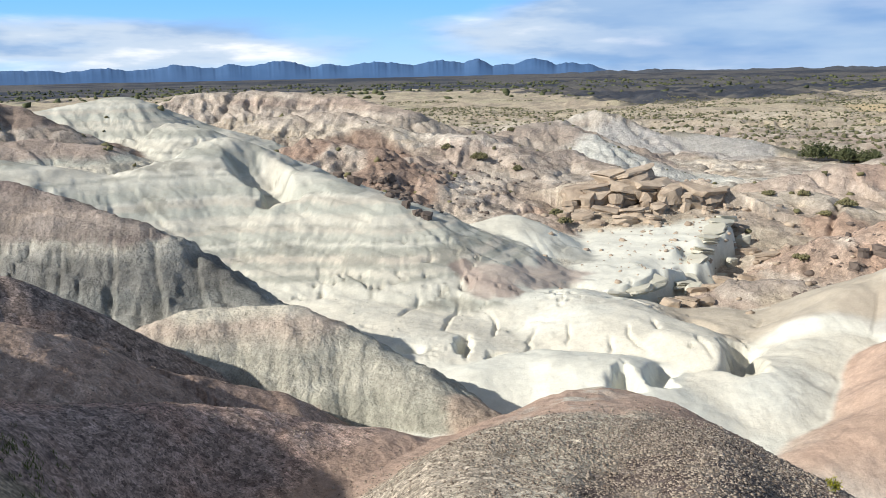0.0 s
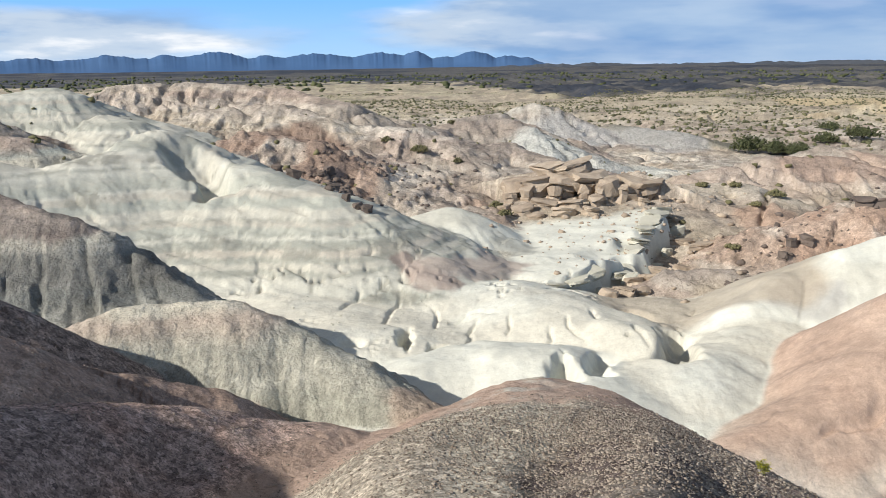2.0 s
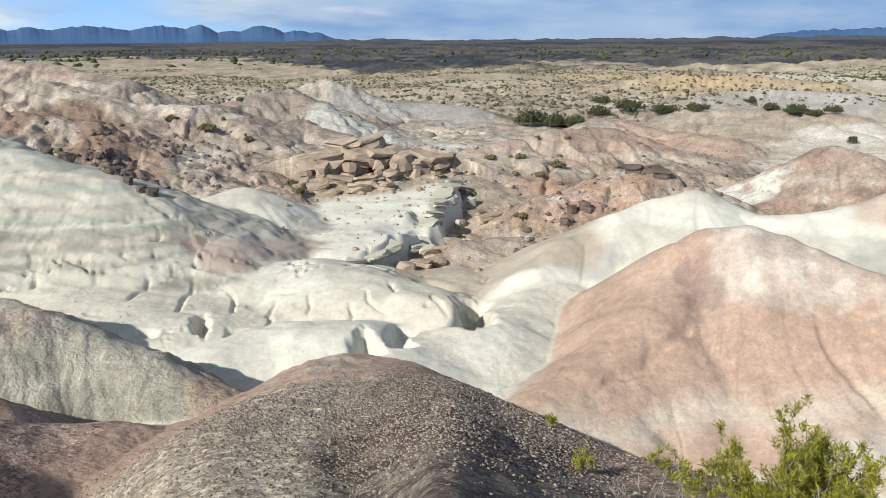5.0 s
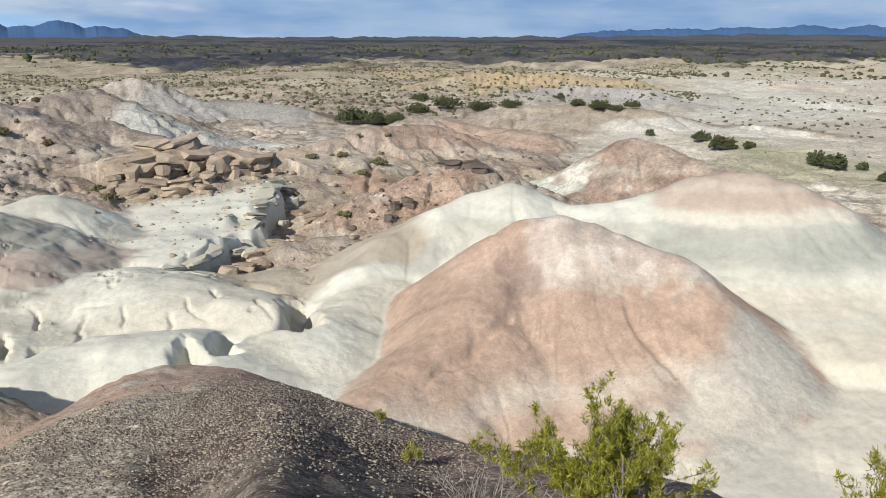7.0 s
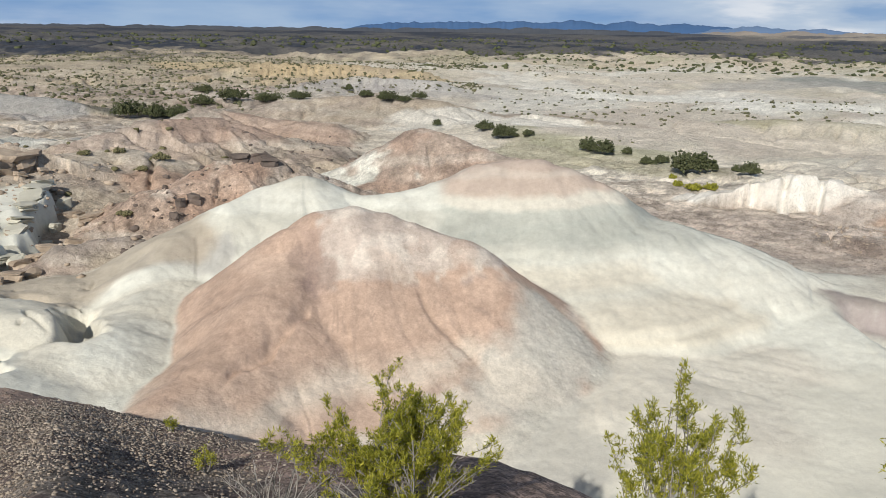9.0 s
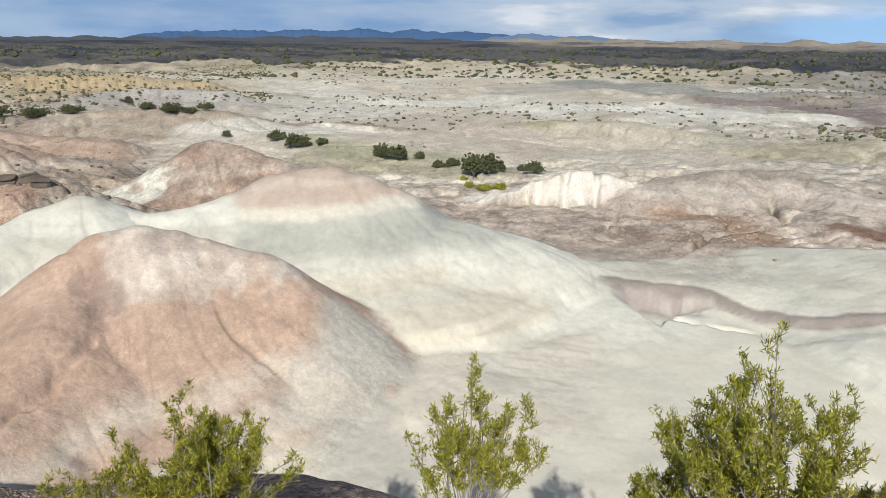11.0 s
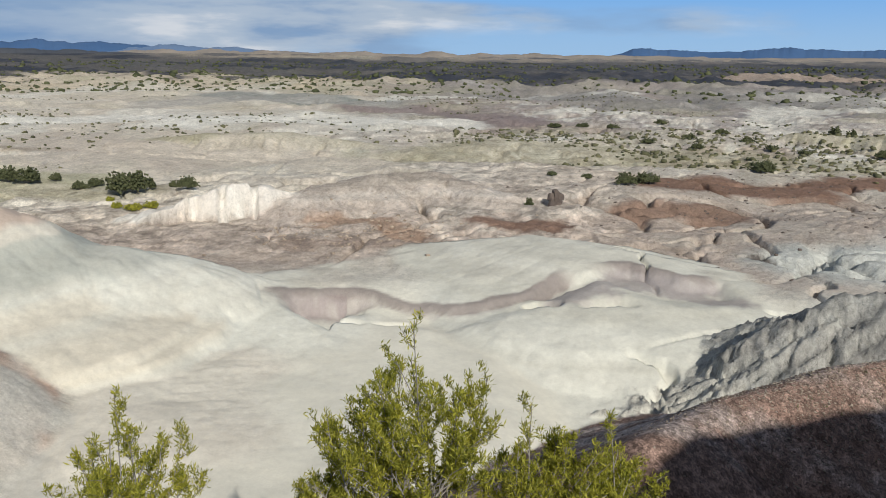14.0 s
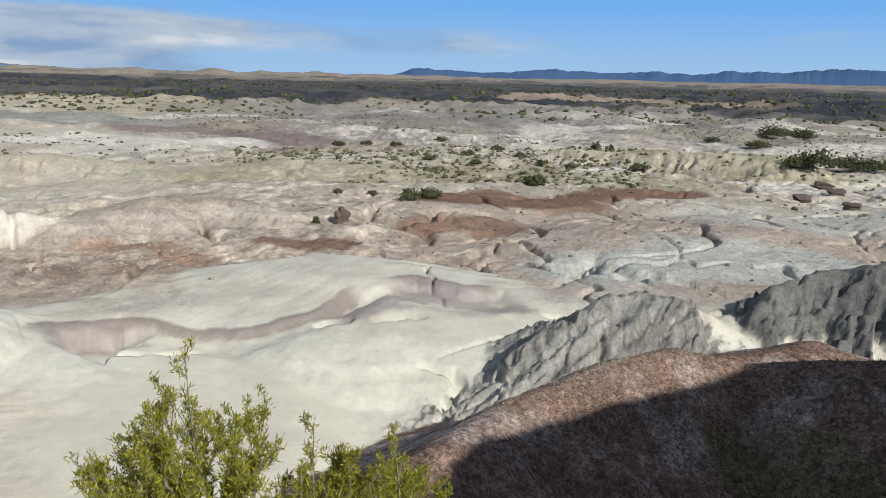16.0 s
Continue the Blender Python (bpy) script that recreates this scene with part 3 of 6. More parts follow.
# crest lines of the hills (metres), slope, roundness, depth of the rills, kind of soil
ridge('banded_hill', [(-27.2, 51.2, 9.43), (-21.0, 53.0, 8.15), (-15.2, 59.1, 9.99), (-10.0, 56.1, 8.01), (-3.3, 51.9, 6.49), (2.1, 46.0, 3.50)], 0.6, 2.5, 0.12, 'banded')
ridge('pink_capped_mound', [(-32.6, 57.4, 9.97), (-29.8, 61.1, 10.13), (-25.9, 60.7, 9.55)], 0.5, 2.5, 0.3, 'pinkcap')
ridge('striped_hill', [(-38.4, 79.2, 11.36), (-32.1, 84.1, 12.58), (-26.7, 80.7, 10.25), (-23.3, 76.5, 9.74)], 0.5, 3, 0.3, 'banded')
ridge('brown_hill', [(-37.2, 66.3, 13.21), (-34.5, 67.7, 12.32), (-30.1, 65.4, 10.39)], 0.6, 2, 0.3, 'brown')
ridge('dark_clay_hill', [(-19.5, 33.4, 10.6), (-17.6, 33.2, 10.23), (-15.2, 32.7, 9.68), (-12.8, 32.1, 8.92), (-11.8, 32.0, 8.72), (-10.6, 31.9, 8.27), (-9.0, 31.3, 7.24), (-7.3, 30.2, 6.2)], 0.85, 0.5, 0.5, 'dark')
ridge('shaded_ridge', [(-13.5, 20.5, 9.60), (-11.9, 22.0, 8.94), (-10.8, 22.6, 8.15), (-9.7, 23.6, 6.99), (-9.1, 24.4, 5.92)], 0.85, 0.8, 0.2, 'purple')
ridge('shaded_spur', [(-11.0, 16.8, 9.4), (-9.8, 18.0, 8.81), (-9.1, 19.0, 8.16), (-8.2, 19.9, 7.24), (-6.8, 21.0, 6.33), (-4.8, 22.1, 5.40)], 0.8, 0.5, 0.25, 'pinkgravel')
ridge('grey_dome', [(-10.1, 26.2, 6.05), (-9.1, 26.6, 6.31), (-8.3, 26.8, 6.53), (-6.6, 27.1, 6.51), (-5.3, 27.1, 6.59), (-4.2, 26.8, 6.25), (-2.7, 26.3, 5.63), (-0.7, 25.3, 4.93), (1.0, 23.6, 4.22)], 0.95, 0.7, 0.16, 'grey')
ridge('white_hump', [(-3.5, 43.5, 1.7), (0.1, 43.1, 1.79), (3.5, 43.5, 2.38), (6.4, 42.6, 2.55), (7.8, 40.3, 2.57), (8.7, 38.1, 2.46)], 0.42, 3.5, 0.05, 'white')
ridge('white_hump', [(6.5, 38.0, 2.0), (8.1, 36.7, 2.25), (9.9, 35.7, 2.58), (11.3, 34.3, 2.71), (11.7, 33.1, 2.30)], 0.7, 1.6, 0.12, 'white')
ridge('low_white_dome', [(1.4, 31.6, 2.45), (3.3, 32.4, 2.56), (4.9, 32.2, 2.74), (6.7, 31.4, 2.77), (7.3, 30.2, 2.5)], 0.5, 2, 0.04, 'pale')
ridge('floor_hump', [(-6.5, 43.0, 2.6), (-2.3, 37.9, 2.3), (0.1, 36.0, 1.9)], 0.16, 3, 0.04, 'white')
ridge('pale_dome', [(2.7, 57.9, 3.73), (5.2, 58.8, 4.07), (8.1, 56.4, 2.49)], 0.6, 2, 0.2, 'pale')
ridge('white_ridge', [(7.4, 29.7, 1.9), (9.1, 30.2, 2.1), (11.2, 31.1, 2.16), (13.0, 32.5, 2.14), (15.4, 34.2, 1.75), (18.0, 36.6, 2.0)], 0.5, 1.5, 0.06, 'white')
ridge('pale_saddle_ridge', [(18.0, 38.1, 2.53), (21.0, 39.9, 3.43), (23.9, 40.0, 4.53), (26.6, 40.1, 5.23), (28.3, 39.5, 5.73), (29.7, 38.5, 4.90), (30.7, 37.0, 4.46), (32.6, 35.3, 4.87), (35.2, 34.2, 5.46)], 0.6, 0.9, 0.08, 'pale')
ridge('red_mound', [(18.8, 31.4, 2.9), (20.6, 31.4, 4.22), (21.8, 31.3, 5.06), (23.2, 30.9, 5.65), (24.4, 29.9, 5.90), (25.4, 29.0, 5.58), (26.3, 28.0, 5.14), (27.7, 26.1, 4.5), (28.5, 24.6, 3.1), (29.2, 23.0, 1.2), (29.6, 22.2, 0.2)], 0.92, 1.1, 0.025, 'red', 0, 0.03)
ridge('red_mound', [(21.0, 30.6, 4.3), (18.2, 28.6, 3.3), (14.0, 26.2, 2.0), (11.7, 24.9, 1.5)], 0.7, 1.2, 0.025, 'red')
ridge('clay_fan', [(34.0, 22.0, 0.0), (30.0, 19.3, -0.35), (26.5, 17.0, -1.1), (23.5, 15.0, -2.0)], 0.14, 3, 0.05, 'fan')
ridge('capped_hill', [(35.6, 33.8, 5.66), (37.0, 33.0, 6.31), (38.4, 32.1, 6.55), (39.4, 30.9, 6.63), (40.4, 29.6, 6.16), (41.3, 28.3, 5.45), (42.2, 26.9, 4.2)], 0.8, 1.3, 0.05, 'cap', 0, 0.03)
ridge('white_spur', [(42.2, 27.0, 3.9), (42.9, 26.0, 3.6), (44.6, 23.9, 2.95), (46.5, 21.3, 1.69), (48.9, 18.1, 0.48), (50.6, 16.4, 0.15)], 0.6, 1.2, 0.10, 'spur', 0, 0.018, [(0, 0), (3, 0.5), (6, 1.5), (8.5, 3.0), (10.5, 5.0), (13, 5.6), (30, 8)])
ridge('pale_hump', [(48.9, 18.1, 0.30), (52.1, 14.7, 0.02), (56.0, 10.9, 0.03), (58.6, 7.3, 0.17), (60.0, 3.6, 0.74), (60.1, 0.5, 1.23), (59.0, -1.7, 1.28), (56.9, -3.7, 1.28), (54.8, -4.9, 1.1)], 0.5, 1.2, 0.04, 'pale', 0, 0.018, [(0, 0), (4, 0.25), (9, 0.9), (14, 1.8), (17, 3.0), (40, 6)])
ridge('dark_grey_hill', [(38.4, -8.6, -1.2), (38.9, -10.2, 0.6), (39.3, -11.8, 1.75), (39.9, -13.4, 2.55), (40.4, -15.0, 3.03), (40.3, -16.5, 3.18), (40.2, -18.1, 2.94), (39.6, -19.4, 2.08), (37.9, -20.5, 1.01)], 0.62, 0.5, 0.45, 'slate', 0, 0.03)
ridge('dark_grey_hill', [(40.3, -16.3, 3.1), (38.9, -14.0, 1.5), (37.4, -11.9, -0.5), (36.6, -10.6, -1.8)], 0.6, 0.3, 0.4, 'slate', 0, 0.03)
ridge('dark_grey_hill', [(40.2, -17.2, 3.0), (37.9, -15.6, 1.6), (35.6, -13.6, 0.0), (34.2, -12.0, -1.5)], 0.6, 0.3, 0.4, 'slate', 0, 0.03)
ridge('white_shoulder', [(40.1, -18.4, 2.75), (39.6, -19.4, 2.3), (38.4, -20.6, 1.4), (36.9, -21.4, 0.4)], 0.75, 0.8, 0.04, 'white')
ridge('red_slope', [(19.8, -2.9, 4.83), (23.3, -5.6, 4.46), (26.1, -10.0, 4.63), (27.2, -12.6, 4.64), (27.0, -15.3, 4.08), (23.5, -18.6, 5.31)], 0.75, 0.6, 0.15, 'redgravel')
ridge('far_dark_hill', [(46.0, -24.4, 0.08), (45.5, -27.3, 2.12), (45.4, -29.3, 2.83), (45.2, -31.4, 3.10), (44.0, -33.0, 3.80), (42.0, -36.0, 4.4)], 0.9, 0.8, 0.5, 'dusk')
ridge('yellow_bluff', [(109.2, 202.4, 1.36), (137.5, 208.8, 4.57), (157.6, 194.1, 4.03), (166.6, 172.8, 2.75)], 0.35, 3, 0.8, 'yellow')
ridge('yellow_bluff_low', [(115.6, 163.2, 1.33), (130.4, 158.2, 2.89), (140.7, 142.1, 2.60)], 0.3, 3, 0.6, 'mauve')
# two hills out of view, added and shaped to shade the near slopes
ridge('back_hill', [(-10.0, -20.0, 25.70), (-5.0, -34.0, 26.90)], 1, 2, 0.3, 'purple')
ridge('left_shoulder', [(-21.0, -6.0, 21.0), (-19.5, 0.0, 20.0), (-19.0, 3.0, 18.9), (-19.0, 5.3, 17.7), (-19.2, 8.0, 17.2), (-19.2, 10.9, 16.3), (-18.6, 12.4, 13.2), (-17.8, 13.8, 11.0)], 1.1, 0.8, 0.2, 'purple')
ridge('ledge_plateau', [(8.2, 44.4, 1.6), (9.8, 45.2, 2.0), (12.1, 47.3, 2.3), (14.6, 49.7, 2.35), (17.2, 54.5, 2.45), (19.5, 58.7, 2.6), (21.9, 63.0, 2.7)], 0.10, 0.2, 0.05, 'pale', 4)
ridge('outcrop_rise', [(9.0, 70.5, 2.6), (13.0, 70.5, 3.1), (18.0, 69.5, 3.3), (23.0, 68.0, 3.0), (25.2, 65.3, 2.42)], 0.3, 2, 0.1, 'tan')
ridge('outcrop_rise', [(10.8, 72.5, 4.4), (13.8, 71.3, 5.2), (17.8, 70.2, 5.4), (21.6, 69.0, 5.1), (23.4, 67.8, 4.4)], 0.35, 0.3, 0.05, 'tan', 4)
ridge('brown_fold', [(11.8, 119.4, 7.17), (17.3, 120.8, 7.39), (20.4, 113.2, 5.66)], 0.5, 2, 0.5, 'taupe')
ridge('taupe_fold', [(5.8, 84.8, 4.96), (13.3, 89.0, 5.94), (18.2, 83.0, 4.44)], 0.4, 2, 0.4, 'taupe')
ridge('white_knoll', [(25.7, 147.8, 7.11), (27.9, 147.4, 7.67), (30.3, 145.9, 6.90)], 0.5, 2, 0.4, 'dim')
ridge('dark_capped_mesa', [(40.4, 144.5, 3.84), (49.0, 133.3, 3.13)], 0.3, 1, 0.2, 'scrub', 0.5)
ridge('pink_ridge', [(-37.6, 124.5, 12.19), (-28.0, 126.9, 12.46), (-14.9, 124.1, 11.42), (-4.5, 111.9, 9.41)], 0.4, 2, 0.6, 'pinkish')
ridge('pink_fold', [(-19.8, 98.0, 9.85), (-11.8, 97.3, 10.17), (-5.6, 91.8, 8.62)], 0.4, 2, 0.5, 'pinkish')
ridge('rust_fold', [(-11.8, 79.1, 8.18), (-7.4, 77.6, 7.57), (-2.0, 72.0, 5.59)], 0.35, 2, 0.5, 'rust')
ridge('taupe_spur', [(-2.5, 92.0, 7.93), (3.7, 89.9, 7.64), (7.2, 87.7, 6.83)], 0.4, 2, 0.4, 'taupe')
ridge('dusky_pink_ridge', [(33.3, 78.2, 4.02), (38.9, 78.9, 4.96), (44.1, 78.5, 4.91)], 0.35, 2, 0.5, 'pinkish')
ridge('olive_mound', [(26.4, 71.3, 3.37), (31.4, 71.4, 3.59), (32.9, 66.3, 3.02)], 0.35, 1.5, 0.3, 'tan')
ridge('brown_cone', [(49.4, 56.5, 3.61), (52.8, 54.7, 5.36), (53.9, 50.7, 4.23), (55.2, 46.3, 3.41)], 0.6, 1, 0.35, 'cone')
ridge('red_fold', [(46.8, 99.5, 1.82), (55.9, 100.5, 3.63), (61.6, 93.5, 2.40), (64.2, 83.1, 2.42)], 0.4, 2, 0.6, 'pinkish')
ridge('rocky_ridge', [(27.3, 53.4, 3.29), (32.1, 54.2, 4.48), (35.4, 52.1, 4.06)], 0.5, 1, 0.4, 'rust')
ridge('taupe_knoll', [(18.3, 46.6, 2.1), (20.4, 46.6, 2.2), (22.0, 45.4, 1.5)], 0.6, 1.2, 0.15, 'taupe')
ridge('wash_bank', [(101.8, 80.8, 1.67), (101.5, 71.2, 1.46)], 0.12, 0.3, 0.1, 'tan', 2.5)
ridge('low_cream_ridge', [(80.9, 114.2, 2.63), (91.2, 106.2, 3.88), (95.1, 95.8, 3.08)], 0.3, 2, 0.3, 'tan')
ridge('white_cliff_hill', [(68.0, 28.6, 2.2), (69.0, 27.0, 2.9), (70.2, 25.6, 2.9), (71.4, 23.8, 2.5), (72.2, 22.2, 1.6)], 0.4, 0.4, 0.3, 'chalk', 2.2)
ridge('taupe_hump', [(72.8, 21.8, 1.70), (78.5, 15.6, 2.76), (81.2, 11.1, 2.75), (77.9, 3.4, 1.34)], 0.45, 2.5, 0.35, 'hump')
ridge('tan_terrace', [(123.2, 66.6, 0.42), (121.5, 51.5, 2.06), (124.0, 39.1, 2.32), (122.6, 24.5, 0.98), (117.7, 7.7, -0.15)], 0.35, 3, 0.5, 'olive')
ridge('chalk_ridge', [(181.5, 71.2, -0.50), (182.6, 52.4, 1.55), (178.1, 26.0, -0.95)], 0.3, 3, 0.5, 'chalk')
ridge('mauve_ridge', [(256.7, 41.3, -1.19), (259.8, 10.1, 0.82), (256.7, -41.5, 1.55)], 0.3, 4, 0.8, 'mauve')
ridge('green_grey_rise', [(253.9, 91.8, -1.90), (272.0, 66.4, 0.60), (266.0, 46.4, -1.84)], 0.3, 4, 0.5, 'sage')
ridge('pink_flat_ridge', [(78.2, -16.7, -1.21), (81.4, -24.4, -0.39), (74.7, -33.7, 0.20)], 0.2, 3, 0.4, 'pinkish')
ridge('grey_bank', [(59.9, -2.6, 0.31), (57.6, -6.5, 0.38), (53.9, -10.8, 0.41)], 0.3, 2, 0.3, 'mauve')
ridge('white_table', [(62.0, -22.5, -0.40), (61.4, -29.3, 0.06), (59.7, -36.6, 0.22)], 0.15, 4, 0.25, 'pale')
ridge('tan_bluff', [(143.9, -42.5, 2.19), (132.5, -58.8, 2.74), (120.5, -71.2, 3.30)], 0.4, 2, 0.6, 'olive')
ridge('small_red_mound', [(33.3, -18.3, 2.17), (32.7, -21.2, 2.86), (31.3, -23.2, 2.47)], 0.5, 1, 0.15, 'redgravel')
ridge('low_white_rise', [(40.1, 10.6, -1.5), (43.0, 5.1, -1.35), (45.0, 0.6, -1.3), (43.0, -1.6, -1.5)], 0.25, 2.5, 0.05, 'floor')
crag = (0.30 * (ridged((GX + wob) / 12, (GY + 0.7 * wob) / 12, 5, 13, 0.5) - 0.2) + 0.22 * (ridged((GX - wob) / 5, (GY + wob) / 5, 4, 16, 0.5) - 0.3)) * (0.25 + 1.3 * step(-0.3, 0.4, n1))
# the open clay in the north-east lies smoother
ROUGH = ROUGH * (1 - 0.55 * right_far * step(85, 105, RR) * (1 - step(66, 84, AD)))
# narrow cracks in the white valley floor, with their shade painted in dark
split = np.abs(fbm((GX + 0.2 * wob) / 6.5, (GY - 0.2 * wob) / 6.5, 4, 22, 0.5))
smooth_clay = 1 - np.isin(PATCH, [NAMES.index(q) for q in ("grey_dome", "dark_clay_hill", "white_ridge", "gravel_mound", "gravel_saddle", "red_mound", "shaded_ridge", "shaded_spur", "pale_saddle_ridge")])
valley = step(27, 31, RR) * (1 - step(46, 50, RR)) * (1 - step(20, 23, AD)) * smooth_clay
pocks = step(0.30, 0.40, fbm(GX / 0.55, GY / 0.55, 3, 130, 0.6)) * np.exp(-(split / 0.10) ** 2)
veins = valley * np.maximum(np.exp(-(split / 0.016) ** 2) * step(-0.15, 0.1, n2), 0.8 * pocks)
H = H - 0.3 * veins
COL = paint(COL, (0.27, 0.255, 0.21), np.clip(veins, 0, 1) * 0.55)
# winding runnels cut into the clay
dendr = np.abs(fbm((GX + 0.6 * wob) / 24, (GY - 0.6 * wob) / 24, 4, 24, 0.5))
twist = np.abs(fbm((GX - 0.3 * wob) / 8, (GY + 0.3 * wob) / 8, 3, 26, 0.5))
cutting = step(50, 62, RR) * (1 - step(240, 380, RR)) * np.clip(ROUGH, 0, 1)
# the pale tables in the east and the ledge in the north lie smoother
table = step(92, 98, AD + 5 * n2) * (1 - step(98, 116, RR))
shelf = np.exp(-(((AD - 13.5) / 8) ** 4 + ((RR - 58) / 12) ** 4))
ROUGH = ROUGH * (1 - 0.75 * table) * (1 - 0.85 * shelf)
crack = np.abs(fbm((GX + 0.4 * wob) / 13, (GY - 0.4 * wob) / 13, 4, 21, 0.55))
H = H - cutting * (1 - shelf) * (0.9 * np.exp(-(dendr / 0.022) ** 2) + 0.35 * np.exp(-(twist / 0.03) ** 2) * step(-0.2, 0.1, n2))
n4, n5 = fbm(GX / 7, GY / 7, 5, 43, 0.6), fbm(GX / 4, GY / 4, 5, 45, 0.6)
COL = paint(COL, (0.60, 0.565, 0.475), cutting * step(0.05, 0.3, n4) * 0.3)
COL = paint(COL, TAUPE, cutting * step(0.05, 0.3, n5) * 0.3)
# runnel beds darkened in colour, on top of the shade they get
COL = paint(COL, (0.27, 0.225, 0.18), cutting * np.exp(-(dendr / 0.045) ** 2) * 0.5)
H = H - table * step(48, 56, RR) * 0.7 * np.exp(-(crack / 0.022) ** 2)
# shade in the table's cracks deepened through the soil colour
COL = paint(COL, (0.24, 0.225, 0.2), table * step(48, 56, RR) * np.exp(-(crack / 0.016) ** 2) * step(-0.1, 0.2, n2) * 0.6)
H = H + CRUST * (0.09 * fbm(GX / 0.9, GY / 0.9, 4, 17, 0.6) + 0.05 * (ridged(GX / 0.6, GY / 0.6, 3, 18) - 0.4)) * step(14, 22, RR) * (1 - GRAV * 0.7)
H = H + 0.11 * (1 - 0.7 * right) * fbm(GX / 2.4, GY / 2.4, 3, 14) * step(24, 30, RR) * (1 - step(60, 80, RR)) * (1 - GRAV)
H = H + ROUGH * (1.0 * crag + 0.16 * (ridged((GX + 0.3 * wob) / 3.0, (GY + 0.3 * wob) / 3.0, 4, 15, 0.6) - 0.3) + 0.09 * (ridged((GX + 0.2 * wob) / 1.3, (GY + 0.2 * wob) / 1.3, 3, 113, 0.6) - 0.3) + 0.07 * np.sin((H + 0.5 * n2 + 0.25 * n5) * 6.283 / 0.9)) * step(20, 60, RR)
# thin beds of the folded ground show as bands along its slopes
bed_z = H + 0.5 * n1 + 0.35 * n5 + 0.04 * GX * (1 - right)
bed_a, bed_b = vnoise(bed_z * 1.1, bed_z * 0 + 2.2, 111), vnoise(bed_z * 3.1, bed_z * 0 + 5.2, 112)
beds = np.clip(ROUGH, 0, 1) * (1 - step(150, 260, RR))
COL = paint(COL, (0.50, 0.455, 0.385), beds * step(0.55, 0.68, 0.6 * bed_a + 0.4 * bed_b) * 0.6)
COL = paint(COL, (0.235, 0.185, 0.15), beds * step(0.57, 0.7, 1 - 0.6 * bed_a - 0.4 * bed_b) * 0.35)
fleck = fbm(GX / 1.1, GY / 1.1, 4, 114, 0.7)
clean = 1 - 0.7 * right_far * step(85, 105, RR) * (1 - east)
COL = COL * (1 + np.clip(ROUGH, 0, 1) * clean * (1 - step(160, 300, RR)) * np.clip(0.9 * fleck + 0.14, -0.35, 0.5))[..., None]
COL = paint(COL, (0.2, 0.16, 0.13), ROUGH * step(0.12, 0.35, fbm(GX / 2.6, GY / 2.6, 5, 19, 0.65)) * mix(0.5, 0.35, step(60, 75, AD)) * clean * step(20, 50, RR) * (1 - step(120, 220, RR)))
scarp([(45.2, 16.3), (46.2, 15.7), (47.3, 15.0), (47.9, 13.7), (48.6, 11.7), (48.3, 9.9), (47.6, 8.0), (47.1, 6.2), (46.9, 4.5), (47.1, 3.5), (47.8, 1.9), (48.8, 0.2), (51.4, -1.6), (52.6, -2.4)], 1.1, 1.5, 8.0, (0.33, 0.285, 0.27), (5.5, 9.0))
scarp([(52.6, -3.0), (53.4, -6.0), (51.6, -9.0), (53.0, -12.0)], 0.7, 1.0, 5.0, (0.36, 0.325, 0.31))
gully([(46.5, -2.0), (46.5, -2.8), (46.6, -3.6), (47.0, -5.2), (47.3, -6.0)], 0.3, 0.45)
pit(47.0, -0.2, 0.95, 0.45, 0.9)
pit(47.6, -13.9, 0.7, 0.35, 0.7)
pit(44.9, 8.3, 1.1, 0.22, 0.35)
pit(44.2, 10.8, 0.9, 0.2, 0.3)
gully([(12.4, 48.4), (16.5, 53.5), (21.7, 59.2)], 1.6, 0.7)
gully([(17.5, 69.8), (20.8, 71.5)], 1.5, 1)
gully([(-14.6, 59.4), (-13.4, 57.4), (-12.4, 56.2), (-11.0, 54.4), (-9.4, 51.4)], 1.1, 1.7)
gully([(-21.6, 53.8), (-20.5, 56.4), (-17.9, 58.3)], 1.3, 0.8)
for spot in [(0.9, 36.4, 0.35, 0.9, 1.0), (2.4, 35.2, 0.5, 0.45, 0.9), (6.9, 30.5, 0.35, 0.7, 1.0), (8.4, 30.6, 0.55, 0.5, 0.8), (13.0, 35.2, 0.7, 1.3, 1.2), (14.0, 37.0, 0.8, 0.7, 0.8), (-1.6, 35.6, 0.7, 0.35, 0.6)]:
    pit(*spot)
for crack_line in [[(1.4, 37.2), (0.4, 38.0), (0.1, 38.2), (0.5, 40.8), (0.8, 42.1), (0.6, 43.1)], [(4.4, 39.2), (4.1, 37.9), (3.5, 35.0)], [(3.1, 38.8), (4.0, 39.8), (5.6, 38.8)], [(6.1, 38.6), (5.7, 37.0), (5.4, 36.0)], [(-2.4, 40.0), (-1.7, 41.8), (-1.2, 43.1)],
                   [(7.4, 36.8), (7.3, 35.5), (7.0, 33.8)], [(10.0, 39.0), (10.1, 37.1), (10.3, 35.6)], [(2.0, 41.6), (2.6, 39.6), (2.2, 37.4)], [(8.7, 37.6), (8.5, 36.0), (8.9, 34.4)], [(11.2, 35.8), (11.0, 34.2), (11.4, 32.8)]]:
    gully(crack_line, 0.08, 0.15)
gully([(12.6, 36.5), (12.9, 34.2), (12.4, 32.6), (11.2, 31.6)], 0.5, 1.0)
gully([(9.6, 33.4), (8.6, 31.6), (7.8, 30.2)], 0.35, 0.8)
gully([(7.0, 30.9), (6.9, 29.2)], 0.5, 0.8)
gully([(11.1, 39.9), (12.8, 40.8), (13.9, 39.2)], 0.6, 0.7)
gully([(20.9, 28.2), (19.5, 27.3), (17.8, 26.4), (15.8, 25.7), (13.8, 25.0)], 0.16, 0.22)
